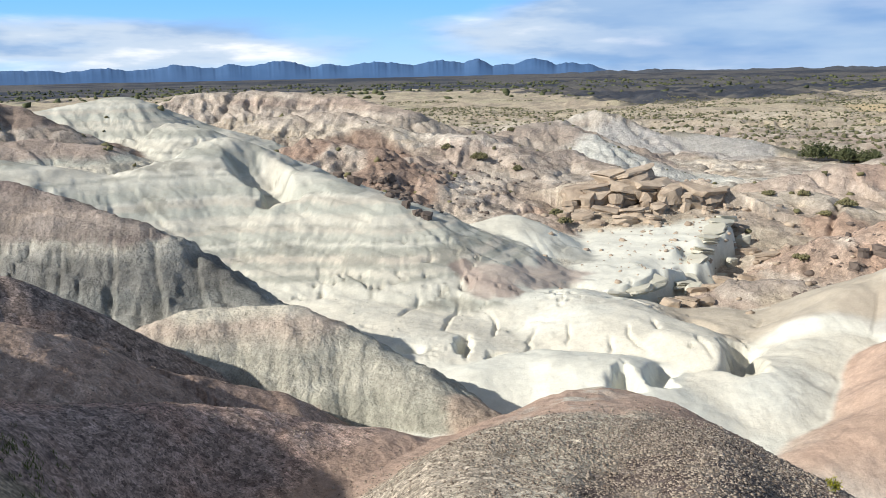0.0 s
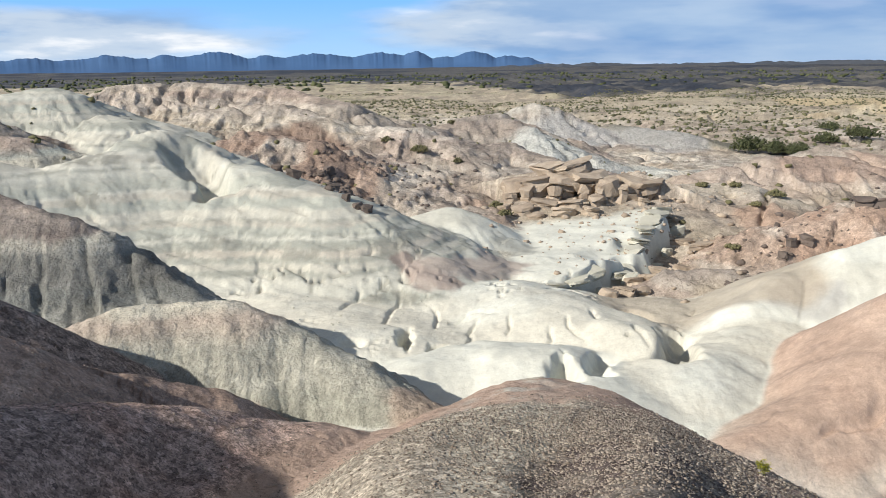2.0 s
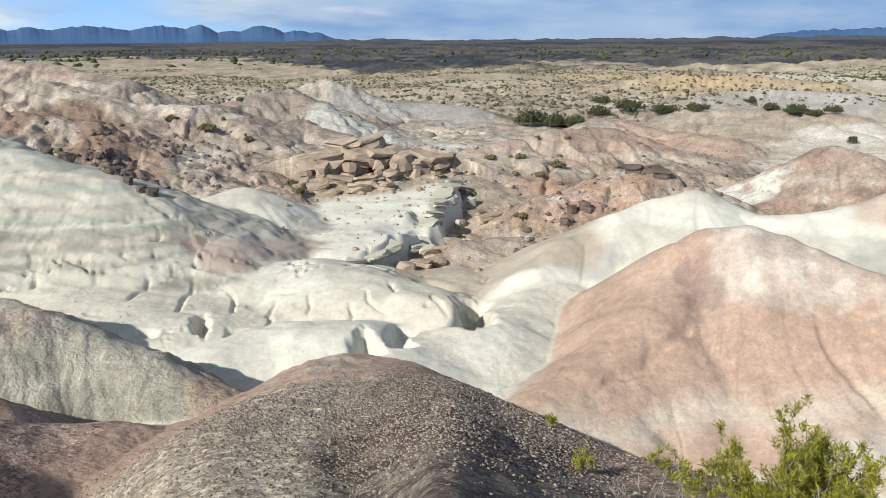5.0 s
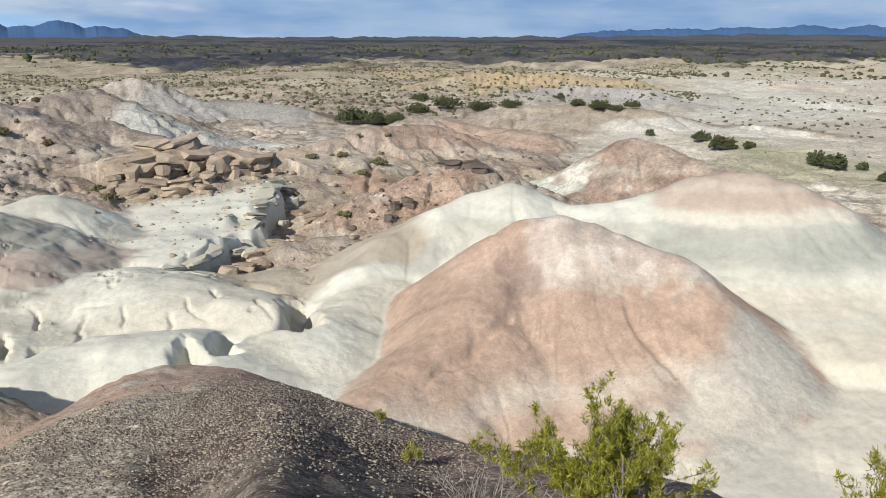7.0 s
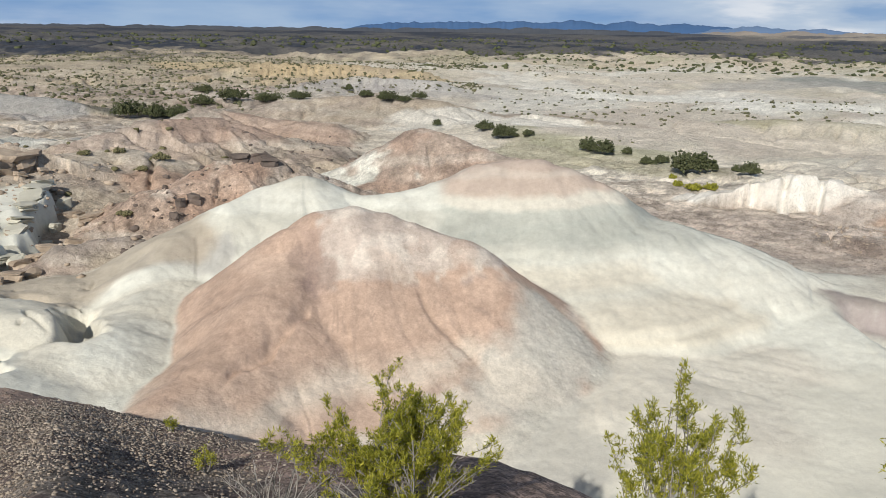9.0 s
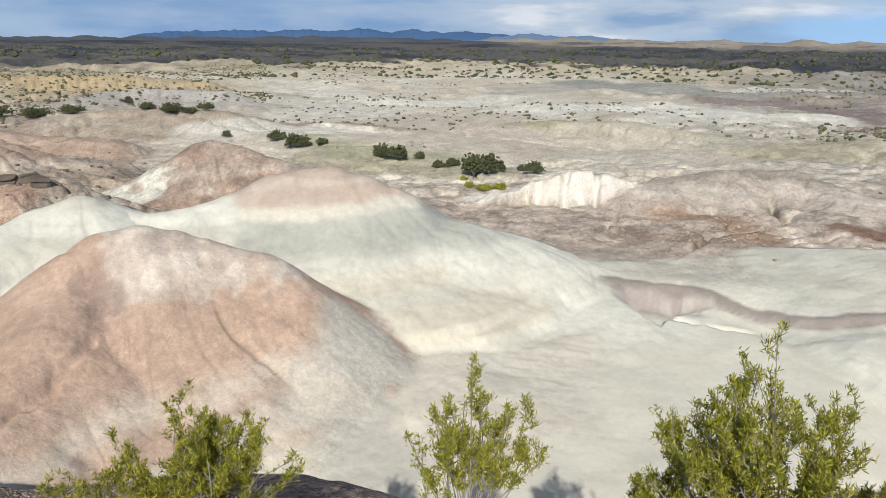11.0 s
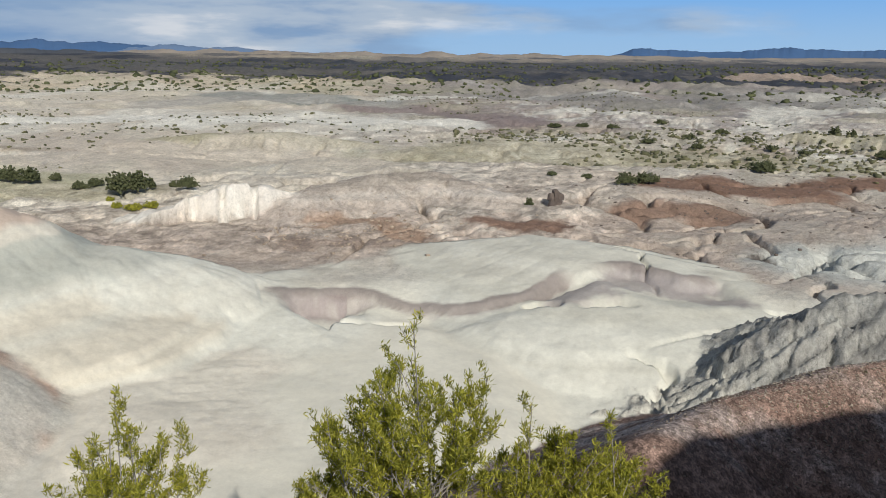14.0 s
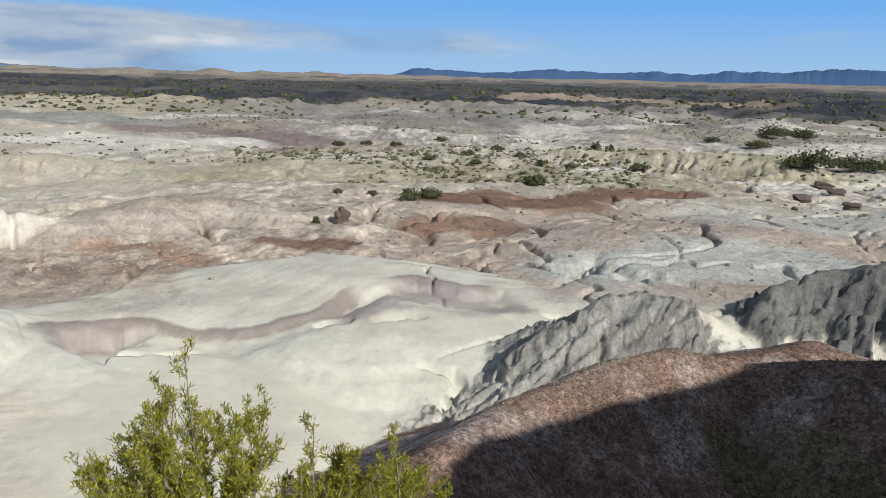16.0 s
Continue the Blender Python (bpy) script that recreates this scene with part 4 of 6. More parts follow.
gully([(24.9, 26.3), (24.2, 24.9), (24.0, 23.5), (24.0, 22.0), (23.7, 21.4)], 0.14, 0.15)
gully([(45.9, -13.6), (45.4, -12.4), (44.6, -10.8), (43.7, -8.9), (42.9, -7.7), (42.0, -6.2), (41.2, -5.1)], 0.1, 0.12)
gully([(42.0, -5.0), (41.2, -5.1), (40.8, -5.8), (40.5, -6.5), (39.6, -6.8), (38.9, -6.4), (38.4, -5.9), (37.6, -5.4)], 0.2, 0.6)
gully([(70.0, 28.0), (68.4, 27.5), (66.6, 26.9)], 0.3, 1.3)
gully([(71.4, 25.6), (69.6, 25.0), (67.8, 24.4)], 0.25, 0.8)
gully([(61.0, -14.8), (58.8, -17.2), (57.6, -19.6), (56.0, -21.6), (53.5, -23.0)], 0.8, 1.3)
gully([(51.7, -5.0), (50.1, -1.2), (47.8, 0.1)], 0.5, 0.5)
gully([(66.9, -20.3), (59.4, -20.8), (55.2, -24.5), (47.6, -29.3)], 0.6, 0.7)
stain([(0.6, 23.0), (3.2, 25.3), (5.6, 26.4)], 1.2, RED, 0.6)
stain([(4.9, 26.0), (6.0, 26.6)], 0.9, CREAM, 0.7)
stain([(23.4, -13.5), (21.4, -14.8), (19.9, -15.2)], 1.4, GRASS, 0.65)
stain([(14.0, -5.5), (14.9, -8.2), (15.8, -10.6)], 1.6, GRASS, 0.2)
stain([(-6.2, 11.4), (-5.9, 11.6)], 0.7, GRASS, 0.4)
stain([(-4.9, 10.4), (-4.6, 11.1)], 0.8, GRASS, 0.3)
stain([(119.3, 12.8), (124.8, -7.8), (121.9, -27.5), (111.8, -43.5)], 14, OLIVE, 0.6)
stain([(48.0, -1.6), (51.6, -6.7), (48.8, -11.1)], 1.6, MAUVE, 0.8)
stain([(1.0, 45.5), (2.3, 43.6), (3.6, 43.3)], 0.75, (0.25, 0.20, 0.175), 0.85)
stain([(2.6, 44.3), (4.6, 45.5), (7.6, 50.3)], 1.7, (0.42, 0.35, 0.30), 0.8)
stain([(8.5, 55.4), (9.3, 54.1)], 1.5, (0.24, 0.24, 0.215), 0.7)
stain([(59.3, 18.1), (60.5, 13.6), (61.2, 9.8)], 2.8, RUST, 0.5)
stain([(58.0, -22.0), (57.9, -35.6)], 9, ICE, 0.8)
stain([(79.6, -42.1), (76.2, -56.7)], 9, ICE, 0.5)
stain([(78.7, 61.6), (79.1, 42.9)], 7, OLIVE, 0.7)
stain([(158, 68), (172, 60), (178, 48), (159, 28)], 11, (0.66, 0.64, 0.56), 0.9)
stain([(137, 141), (146, 131), (146, 114), (160, 100)], 11, (0.62, 0.60, 0.53), 0.7)
stain([(276, 100), (267, 80), (252, 58)], 22, (0.28, 0.295, 0.27), 0.85)
stain([(222, 45), (229, 34), (203, 19), (185, 8)], 13, (0.25, 0.205, 0.195), 0.85)
stain([(343, 3), (287, -14), (258, -33), (300, -60), (342, -88), (294, -104)], 34, (0.26, 0.25, 0.23), 0.7)
stain([(132, 88), (113, 65), (108, 51)], 11, (0.54, 0.475, 0.39), 0.8)
stain([(87, 72), (86, 65), (84, 54), (86, 47)], 4.5, (0.41, 0.40, 0.27), 0.75)
stain([(68.2, 3.6), (68.8, -0.6)], 2.4, (0.235, 0.15, 0.11), 0.95)
stain([(77.3, -9), (77.3, -16.4)], 4, (0.25, 0.165, 0.12), 0.9)
stain([(90, -14), (92.2, -27.5), (99.7, -41)], 6.5, (0.225, 0.14, 0.10), 0.97)
stain([(68.2, 17.8), (68.6, 13.6), (63.7, 10.5)], 2.6, (0.40, 0.27, 0.185), 0.75)
stain([(727, -187), (714, -261), (537, -257)], 60, (0.42, 0.34, 0.27), 0.8)
stain([(-12.7, 78), (-8.4, 88), (-4, 74), (-4.3, 68)], 4, (0.24, 0.165, 0.125), 0.8)
stain([(0, 108), (13, 113)], 9, (0.27, 0.235, 0.20), 0.6)
stain([(32, 138), (42, 137.5), (48, 129)], 7, (0.44, 0.43, 0.41), 0.6)
stain([(30, 77), (34, 75), (38, 73)], 5, (0.43, 0.345, 0.28), 0.6)
stain([(157, 288), (175, 283), (150, 210), (138, 199)], 22, (0.52, 0.41, 0.25), 0.7)
stain([(31, 63), (28, 51), (32, 52)], 2.8, (0.38, 0.26, 0.19), 0.7)
stain([(42, 76), (60, 93), (61, 81)], 6, (0.40, 0.29, 0.225), 0.7)
stain([(118, 151), (131, 146), (133, 130)], 13, (0.45, 0.43, 0.40), 0.6)
stain([(167.9, 130.0), (163.5, 108.8), (178.7, 97.2), (160.2, 70.8), (167.2, 57.5), (166.9, 40.3), (170.8, 17.2)], 9, (0.72, 0.70, 0.62), 0.9)
stain([(93.7, 65.0), (103.7, 60.0), (110.8, 51.7), (112.3, 38.7), (105.0, 25.3)], 9, (0.60, 0.54, 0.445), 0.75)
stain([(224.0, 105.8), (268.7, 100.2), (262.6, 74.7), (242.8, 44.8)], 15, (0.40, 0.385, 0.345), 0.7)
stain([(87.4, 90.7), (97.3, 86.0), (100.8, 75.8)], 8, (0.66, 0.63, 0.55), 0.8)
stain([(29.2, 20.6), (26.4, 19.6), (24.5, 18.8), (23.0, 16.4)], 2.6, (0.50, 0.485, 0.425), 0.85)
stain([(25.0, 20.2), (23.2, 19.8), (20.5, 20.4)], 1.1, (0.60, 0.55, 0.465), 0.8)
stain([(21.2, 29.7), (21.4, 28.3)], 0.75, (0.29, 0.215, 0.175), 0.75)
# grey shading under the saddle ridge's small scarp, painted on
stain([(19.6, 38.6), (21.4, 37.4)], 1.6, (0.41, 0.40, 0.365), 0.85)
# the eastern gully's dark hollow: its shade put into the soil colour
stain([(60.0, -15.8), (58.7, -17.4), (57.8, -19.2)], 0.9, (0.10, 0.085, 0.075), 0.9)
stain([(15.2, 42.4), (19.6, 41.6)], 4, TAN, 0.8)
stain([(23.5, 107.5), (33.6, 104.7)], 9, ICE, 0.6)


# ---- materials ----
def node_material(name):
    m = bpy.data.materials.new(name)
    m.use_nodes = True
    return m, m.node_tree.nodes, m.node_tree.links, m.node_tree.nodes["Principled BSDF"]


def nd(nodes, links, kind, values=(), operation="", attribute_name="", invert=False):
    n = nodes.new(kind)
    if operation:
        n.operation = operation
    if attribute_name:
        n.attribute_name = attribute_name
    if invert:
        n.invert = True
    for k, v in values:
        if hasattr(v, "links"):
            links.new(v, n.inputs[k])
        else:
            n.inputs[k].default_value = v
    return n


def earth_material():
    """Bare clay: colour from the soil layers, fine mottling, crumbly relief and, where it is stony, pebbles."""
    m, n, l, bsdf = node_material("earth")
    soil = nd(n, l, "ShaderNodeAttribute", attribute_name="soil")
    stony = nd(n, l, "ShaderNodeAttribute", attribute_name="stony")
    at = nd(n, l, "ShaderNodeNewGeometry").outputs["Position"]
    tex = lambda s, d, r=0.6: nd(n, l, "ShaderNodeTexNoise", [("Vector", at), ("Scale", s), ("Detail", d), ("Roughness", r)]).outputs["Fac"]
    coarse, fine, speck = tex(0.35, 6), tex(2.5, 8, 0.7), tex(14.0, 4, 0.7)
    peb = nd(n, l, "ShaderNodeTexVoronoi", [("Vector", at), ("Scale", 24.0)])
    ramp = lambda v, a, b, lo, hi: nd(n, l, "ShaderNodeMapRange", [("Value", v), ("From Min", a), ("From Max", b), ("To Min", lo), ("To Max", hi)]).outputs[0]
    mul = lambda a, b: nd(n, l, "ShaderNodeMath", [(0, a), (1, b)], operation="MULTIPLY").outputs[0]
    crust = nd(n, l, "ShaderNodeAttribute", attribute_name="crust").outputs["Fac"]
    mean = mul(ramp(coarse, 0.3, 0.7, 0.95, 1.04), ramp(fine, 0.3, 0.7, 0.975, 1.02))
    hard = mul(mul(ramp(coarse, 0.3, 0.7, 0.84, 1.14), ramp(fine, 0.3, 0.7, 0.74, 1.24)), ramp(speck, 0.25, 0.75, 0.82, 1.16))
    tone = nd(n, l, "ShaderNodeMix", [(0, crust), (2, mean), (3, hard)]).outputs[0]
    squeeze = nd(n, l, "ShaderNodeVectorMath", [(0, at), (1, (4.2, 4.2, 0.4))], operation="MULTIPLY").outputs[0]
    flute = nd(n, l, "ShaderNodeTexNoise", [("Vector", squeeze), ("Scale", 1.0), ("Detail", 5.0), ("Roughness", 0.6)]).outputs["Fac"]
    thread = nd(n, l, "ShaderNodeMath", [(0, nd(n, l, "ShaderNodeMath", [(0, flute), (1, 0.52)], operation="SUBTRACT").outputs[0])], operation="ABSOLUTE").outputs[0]
    veins = nd(n, l, "ShaderNodeMath", [(0, ramp(thread, 0.0, 0.022, 0.6, 1.0)), (1, ramp(coarse, 0.45, 0.6, 0.0, 1.0))], operation="MAXIMUM").outputs[0]
    tone = mul(tone, nd(n, l, "ShaderNodeMix", [(0, mul(ramp(crust, 0.25, 0.6, 0.0, 1.0), ramp(stony.outputs["Fac"], 0.0, 0.6, 1.0, 0.0))), (2, 1.0), (3, veins)]).outputs[0])
    sepc = nd(n, l, "ShaderNodeSeparateColor", [(0, peb.outputs["Color"])])
    lump = nd(n, l, "ShaderNodeSeparateColor", [(0, nd(n, l, "ShaderNodeTexVoronoi", [("Vector", at), ("Scale", 8.0)]).outputs["Color"])])
    stone = mul(ramp(sepc.outputs[0], 0.0, 1.0, 0.6, 1.45), mul(ramp(lump.outputs[0], 0.0, 1.0, 0.62, 1.4), ramp(fine, 0.3, 0.7, 0.75, 1.25)))
    tone = mul(tone, nd(n, l, "ShaderNodeMix", [(0, stony.outputs["Fac"]), (2, 1.0), (3, stone)]).outputs[0])
    out = nd(n, l, "ShaderNodeVectorMath", [(0, soil.outputs["Color"]), ("Scale", tone)], operation="SCALE")
    l.new(out.outputs[0], bsdf.inputs["Base Color"])
    bsdf.inputs["Roughness"].default_value = 0.95
    bsdf.inputs["Specular IOR Level"].default_value = 0.08
    firm = nd(n, l, "ShaderNodeMath", [(0, 1.0), (1, mul(stony.outputs["Fac"], 0.85))], operation="SUBTRACT").outputs[0]
    b0 = nd(n, l, "ShaderNodeBump", [("Height", flute), ("Strength", mul(firm, ramp(crust, 0.0, 1.0, 0.04, 0.4))), ("Distance", 0.22)])
    b1 = nd(n, l, "ShaderNodeBump", [("Normal", b0.outputs[0]), ("Height", tex(1.3, 10, 0.68)), ("Strength", mul(firm, ramp(crust, 0.2, 1.0, 0.03, 0.7))), ("Distance", 0.4)])
    b2 = nd(n, l, "ShaderNodeBump", [("Height", tex(9.0, 6, 0.7)), ("Strength", mul(firm, ramp(crust, 0.0, 1.0, 0.03, 0.6))), ("Distance", 0.06), ("Normal", b1.outputs[0])])
    pop = nd(n, l, "ShaderNodeTexVoronoi", [("Vector", at), ("Scale", 9.0), ("Randomness", 1.0)])
    b2 = nd(n, l, "ShaderNodeBump", [("Height", pop.outputs["Distance"]), ("Strength", mul(firm, ramp(crust, 0.45, 1.0, 0.0, 0.3))), ("Distance", 0.05), ("Normal", b2.outputs[0])], invert=True)
    b3 = nd(n, l, "ShaderNodeBump", [("Height", peb.outputs["Distance"]), ("Strength", mul(stony.outputs["Fac"], 0.12)), ("Distance", 0.015), ("Normal", b2.outputs[0])], invert=True)
    l.new(b3.outputs[0], bsdf.inputs["Normal"])
    return m


EARTH = earth_material()

# ---- the ground and its hills, as meshes of one unbroken surface ----
HILLS = {
    "banded_hill": "big pale clay hill with thin grey and cream strata",
    "pink_capped_mound": "rounded clay mound with a dusty pink cap",
    "striped_hill": "distant striped clay hill with a rounded top",
    "brown_hill": "dusky brown eroded hill with dark flanks",
    "dark_clay_hill": "brown-topped dark grey clay hill with gullied flank",
    "shaded_ridge": "dull purple gravelly ridge partly in shade",
    "shaded_spur": "rough purple-brown spur with a sunlit crest",
    "gravel_saddle": "dark purple-brown gravel slope lying in shade",
    "grey_dome": "grey-green clay dome with fluted sides and pinkish top",
    "white_hump": "smooth creamy white clay hump with eroded grooves",
    "low_white_dome": "low smooth pale grey clay dome",
    "floor_hump": "low cream hump on the white valley floor",
    "pale_dome": "pale rounded clay dome above a pinkish foot",
    "white_ridge": "smooth white clay ridge beside the red mound",
    "pale_saddle_ridge": "pale greenish white ridge with a sharp crest",
    "red_mound": "salmon-red clay mound with a blotchy pale pink top",
    "capped_hill": "white clay hill with a pink cap and grey band",
    "clay_fan": "grey-cream fan of washed clay below the red mound",
    "white_spur": "broad creamy white spur with softly fluted flank",
    "pale_hump": "wide pale greenish hump of bare clay",
    "dark_grey_hill": "dark grey rough hill with a white shoulder",
    "white_shoulder": "smooth white clay shoulder against a dark hill",
    "red_slope": "red-purple gravel spur, half of it in shade",
    "far_dark_hill": "dark slate-coloured hill in deep shade",
    "gravel_mound": "grey-brown gravel mound with a pinkish shoulder",
    "yellow_bluff": "yellowish broken bluff beyond the green shrubs",
    "yellow_bluff_low": "pale mauve-grey hummock below a yellow bluff",
    "back_hill": "unseen purple gravel hill behind the viewpoint, added to cast shade",
    "left_shoulder": "unseen gravelly shoulder of the viewpoint hill, added to cast shade",
    "ledge_plateau": "pale clay plateau breaking off in an undercut ledge",
    "outcrop_rise": "tan rise of broken ground under brown rocks",
    "brown_fold": "taupe fold of badland cut by steep gullies",
    "taupe_fold": "rounded taupe fold with rilled flanks",
    "white_knoll": "small white knoll far across the badlands",
    "dark_capped_mesa": "flat grey mesa with a dark scrubby top",
    "pink_ridge": "long pinkish ridge with pale eroded faces",
    "pink_fold": "dusty pink fold of eroded clay",
    "rust_fold": "rust-brown stony fold of broken ground",
    "taupe_spur": "taupe spur among rilled brown mounds",
    "dusky_pink_ridge": "dusky pink ridge with fine rills",
    "olive_mound": "low olive-tan mound with sparse scrub",
    "brown_cone": "brown cone-shaped mound with a whitish flank",
    "red_fold": "reddish folded ridge with fan-like rills",
    "rocky_ridge": "broken rusty ridge strewn with dark stones",
    "taupe_knoll": "small smooth taupe knob of clay",
    "wash_bank": "steep tan bank above a dry wash",
    "low_cream_ridge": "low cream ridge beside green shrubs",
    "white_cliff_hill": "bright white chalky hill with a small cliff",
    "taupe_hump": "taupe hump with white eroded foot",
    "tan_terrace": "olive-tan terrace dotted with small shrubs",
    "chalk_ridge": "bright chalky ridge across the plain",
    "mauve_ridge": "mauve-grey ridge with pale streaks far away",
    "green_grey_rise": "sage-grey rise at the edge of the plain",
    "pink_flat_ridge": "low pink ridge with long shallow rills",
    "grey_bank": "mauve-grey bank of eroded clay",
    "white_table": "flat icy-white clay table with dark cracks",
    "tan_bluff": "tan bluff with fluted face beyond the scrub",
    "small_red_mound": "small red-purple gravel mound",
    "low_white_rise": "gentle white rise on the clay floor",
}
# beds that top a hill and look different from its flanks: their lower edge in metres, name and look
CAPS = {
    "capped_hill": (4.6, "cap", "dusty pink clay cap over a cream band"),
    "red_mound": (4.3, "cap", "pale pink blotched cap"),
    "dark_clay_hill": (8.1, "cap", "brown and pink striped cap"),
    "grey_dome": (5.8, "crest", "pinkish cream crest of the dome"),
    "pink_capped_mound": (8.8, "cap", "dusty pink cap"),
    "taupe_hump": (1.4, "cap", "taupe cap above white eroded clay"),
    "pale_hump": (-0.3, "tabletop", "smooth greenish white clay tabletop"),
    "ledge_plateau": (1.9, "tabletop", "pale crusted clay top"),
}
nr, nc = GX.shape
verts = np.stack([GX, GY, H], -1).reshape(-1, 3).astype(np.float32)
ii, jj = np.meshgrid(np.arange(nr - 1), np.arange(nc), indexing="ij")
j2 = (jj + 1) % nc
faces = np.stack([ii * nc + jj, ii * nc + j2, (ii + 1) * nc + j2, (ii + 1) * nc + jj], -1).reshape(-1, 4).astype(np.int32)
# each hill keeps its largest piece, stray bits go to the ground
for number in range(1, len(NAMES)):
    inside = PATCH[:-1, :] == number
    if not inside.any():
        continue
    mark = np.where(inside, np.arange(inside.size).reshape(inside.shape) + 1, 0)
    rows_ = np.nonzero(inside.any(1))[0]
    lo_, hi_ = max(rows_[0] - 1, 0), rows_[-1] + 2
    mark, inside = mark[lo_:hi_], inside[lo_:hi_]
    cols_ = np.nonzero(inside.any(0))[0]
    c0, c1 = max(cols_[0] - 1, 0), cols_[-1] + 2
    mark, inside = mark[:, c0:c1], inside[:, c0:c1]
    for _ in range(900):
        best = mark.copy()
        best[1:] = np.maximum(best[1:], mark[:-1])
        best[:-1] = np.maximum(best[:-1], mark[1:])
        best[:, 1:] = np.maximum(best[:, 1:], mark[:, :-1])
        best[:, :-1] = np.maximum(best[:, :-1], mark[:, 1:])
        best = np.where(inside, best, 0)
        if (best == mark).all():
            break
        mark = best
    kinds, counts = np.unique(mark[mark > 0], return_counts=True)
    if len(kinds) > 1 and len(kinds) < 60:
        area = PATCH[lo_:hi_, c0:c1][:mark.shape[0]]
        area[(mark > 0) & (mark != kinds[counts.argmax()])] = 0
owner = PATCH[:-1, :].reshape(-1)
# normals of the whole surface, so that the hills meet the ground without a seam
va, vb, vc, vd = (verts[faces[:, k]] for k in range(4))
fn = np.cross(vc - va, vd - vb)
fn = np.where(fn[:, 2:] < 0, -fn, fn)
vn = np.zeros(verts.shape, np.float64)
for k in range(4):
    for c in range(3):
        vn[:, c] += np.bincount(faces[:, k], fn[:, c], len(verts))
vn /= np.linalg.norm(vn, axis=1, keepdims=True) + 1e-12
soil = np.concatenate([COL.reshape(-1, 3), np.ones((len(verts), 1))], 1).astype(np.float32)
stony = GRAV.reshape(-1).astype(np.float32)
crusty = CRUST.reshape(-1).astype(np.float32)


def surface(name, f):
    used, idx = np.unique(f, return_inverse=True)
    mesh = bpy.data.meshes.new(name)
    mesh.vertices.add(len(used))
    mesh.vertices.foreach_set("co", verts[used].ravel())
    mesh.loops.add(f.size)
    mesh.loops.foreach_set("vertex_index", idx.ravel().astype(np.int32))
    mesh.polygons.add(len(f))
    mesh.polygons.foreach_set("loop_start", np.arange(0, f.size, 4, dtype=np.int32))
    mesh.update(calc_edges=True)
    mesh.polygons.foreach_set("use_smooth", np.ones(len(f), bool))
    mesh.attributes.new("soil", "FLOAT_COLOR", "POINT").data.foreach_set("color", soil[used].ravel())
    mesh.attributes.new("stony", "FLOAT", "POINT").data.foreach_set("value", stony[used])
    mesh.attributes.new("crust", "FLOAT", "POINT").data.foreach_set("value", crusty[used])
    mesh.normals_split_custom_set_from_vertices(vn[used].astype(np.float32))
    mesh.materials.append(EARTH)
    return new(name, mesh)


for number, name in enumerate(NAMES):
    part_faces = faces[owner == number]
    if len(part_faces) == 0:
        continue
    if number == 0:
        tagged(surface(name, part_faces), "pale eroded badland clay running to the horizon", "ground", kind="structure")
    elif name in CAPS:
        high = verts[part_faces].mean(1)[:, 2] + 0.25 * fbm(verts[part_faces[:, 0], 0] / 2.5, verts[part_faces[:, 0], 1] / 2.5, 3, 131) > CAPS[name][0]
        body = tagged(surface(name, part_faces[~high]), HILLS[name], "hill", "badland hills")
        top_part = surface(CAPS[name][1], part_faces[high])
        top_part.parent = body
        tagged(top_part, CAPS[name][2])
    else:
        tagged(surface(name, part_faces), HILLS[name], "hill", "badland hills")


# ---- help for the things ----
def ground_z(x, y):
    """The ground's height under points."""
    x, y = np.asarray(x, float), np.asarray(y, float)
    r, a = np.hypot(x, y), np.arctan2(x, y)
    i, j = np.clip(np.searchsorted(rad, r) - 1, 0, nr - 2), np.clip(np.searchsorted(az, a) - 1, 0, nc - 2)
    u, v = (r - rad[i]) / (rad[i + 1] - rad[i]), (a - az[j]) / (az[j + 1] - az[j])
    return (H[i, j] * (1 - u) + H[i + 1, j] * u) * (1 - v) + (H[i, j + 1] * (1 - u) + H[i + 1, j + 1] * u) * v


def mesh_of(name, v, f, material, smooth=False):
    """A mesh from arrays of points and of faces with equal corner counts."""
    mesh = bpy.data.meshes.new(name)
    v, f = np.asarray(v, np.float32), np.asarray(f, np.int32)
    mesh.vertices.add(len(v))
    mesh.vertices.foreach_set("co", v.ravel())
    mesh.loops.add(f.size)
    mesh.loops.foreach_set("vertex_index", f.ravel())
    mesh.polygons.add(len(f))
    mesh.polygons.foreach_set("loop_start", np.arange(0, f.size, f.shape[1], dtype=np.int32))
    mesh.update(calc_edges=True)
    if smooth:
        mesh.polygons.foreach_set("use_smooth", np.ones(len(f), bool))
    mesh.materials.append(material)
    return mesh


def part(name, mesh, parent, label=""):
    ob = new(name, mesh)
    ob.parent = parent
    return tagged(ob, label)


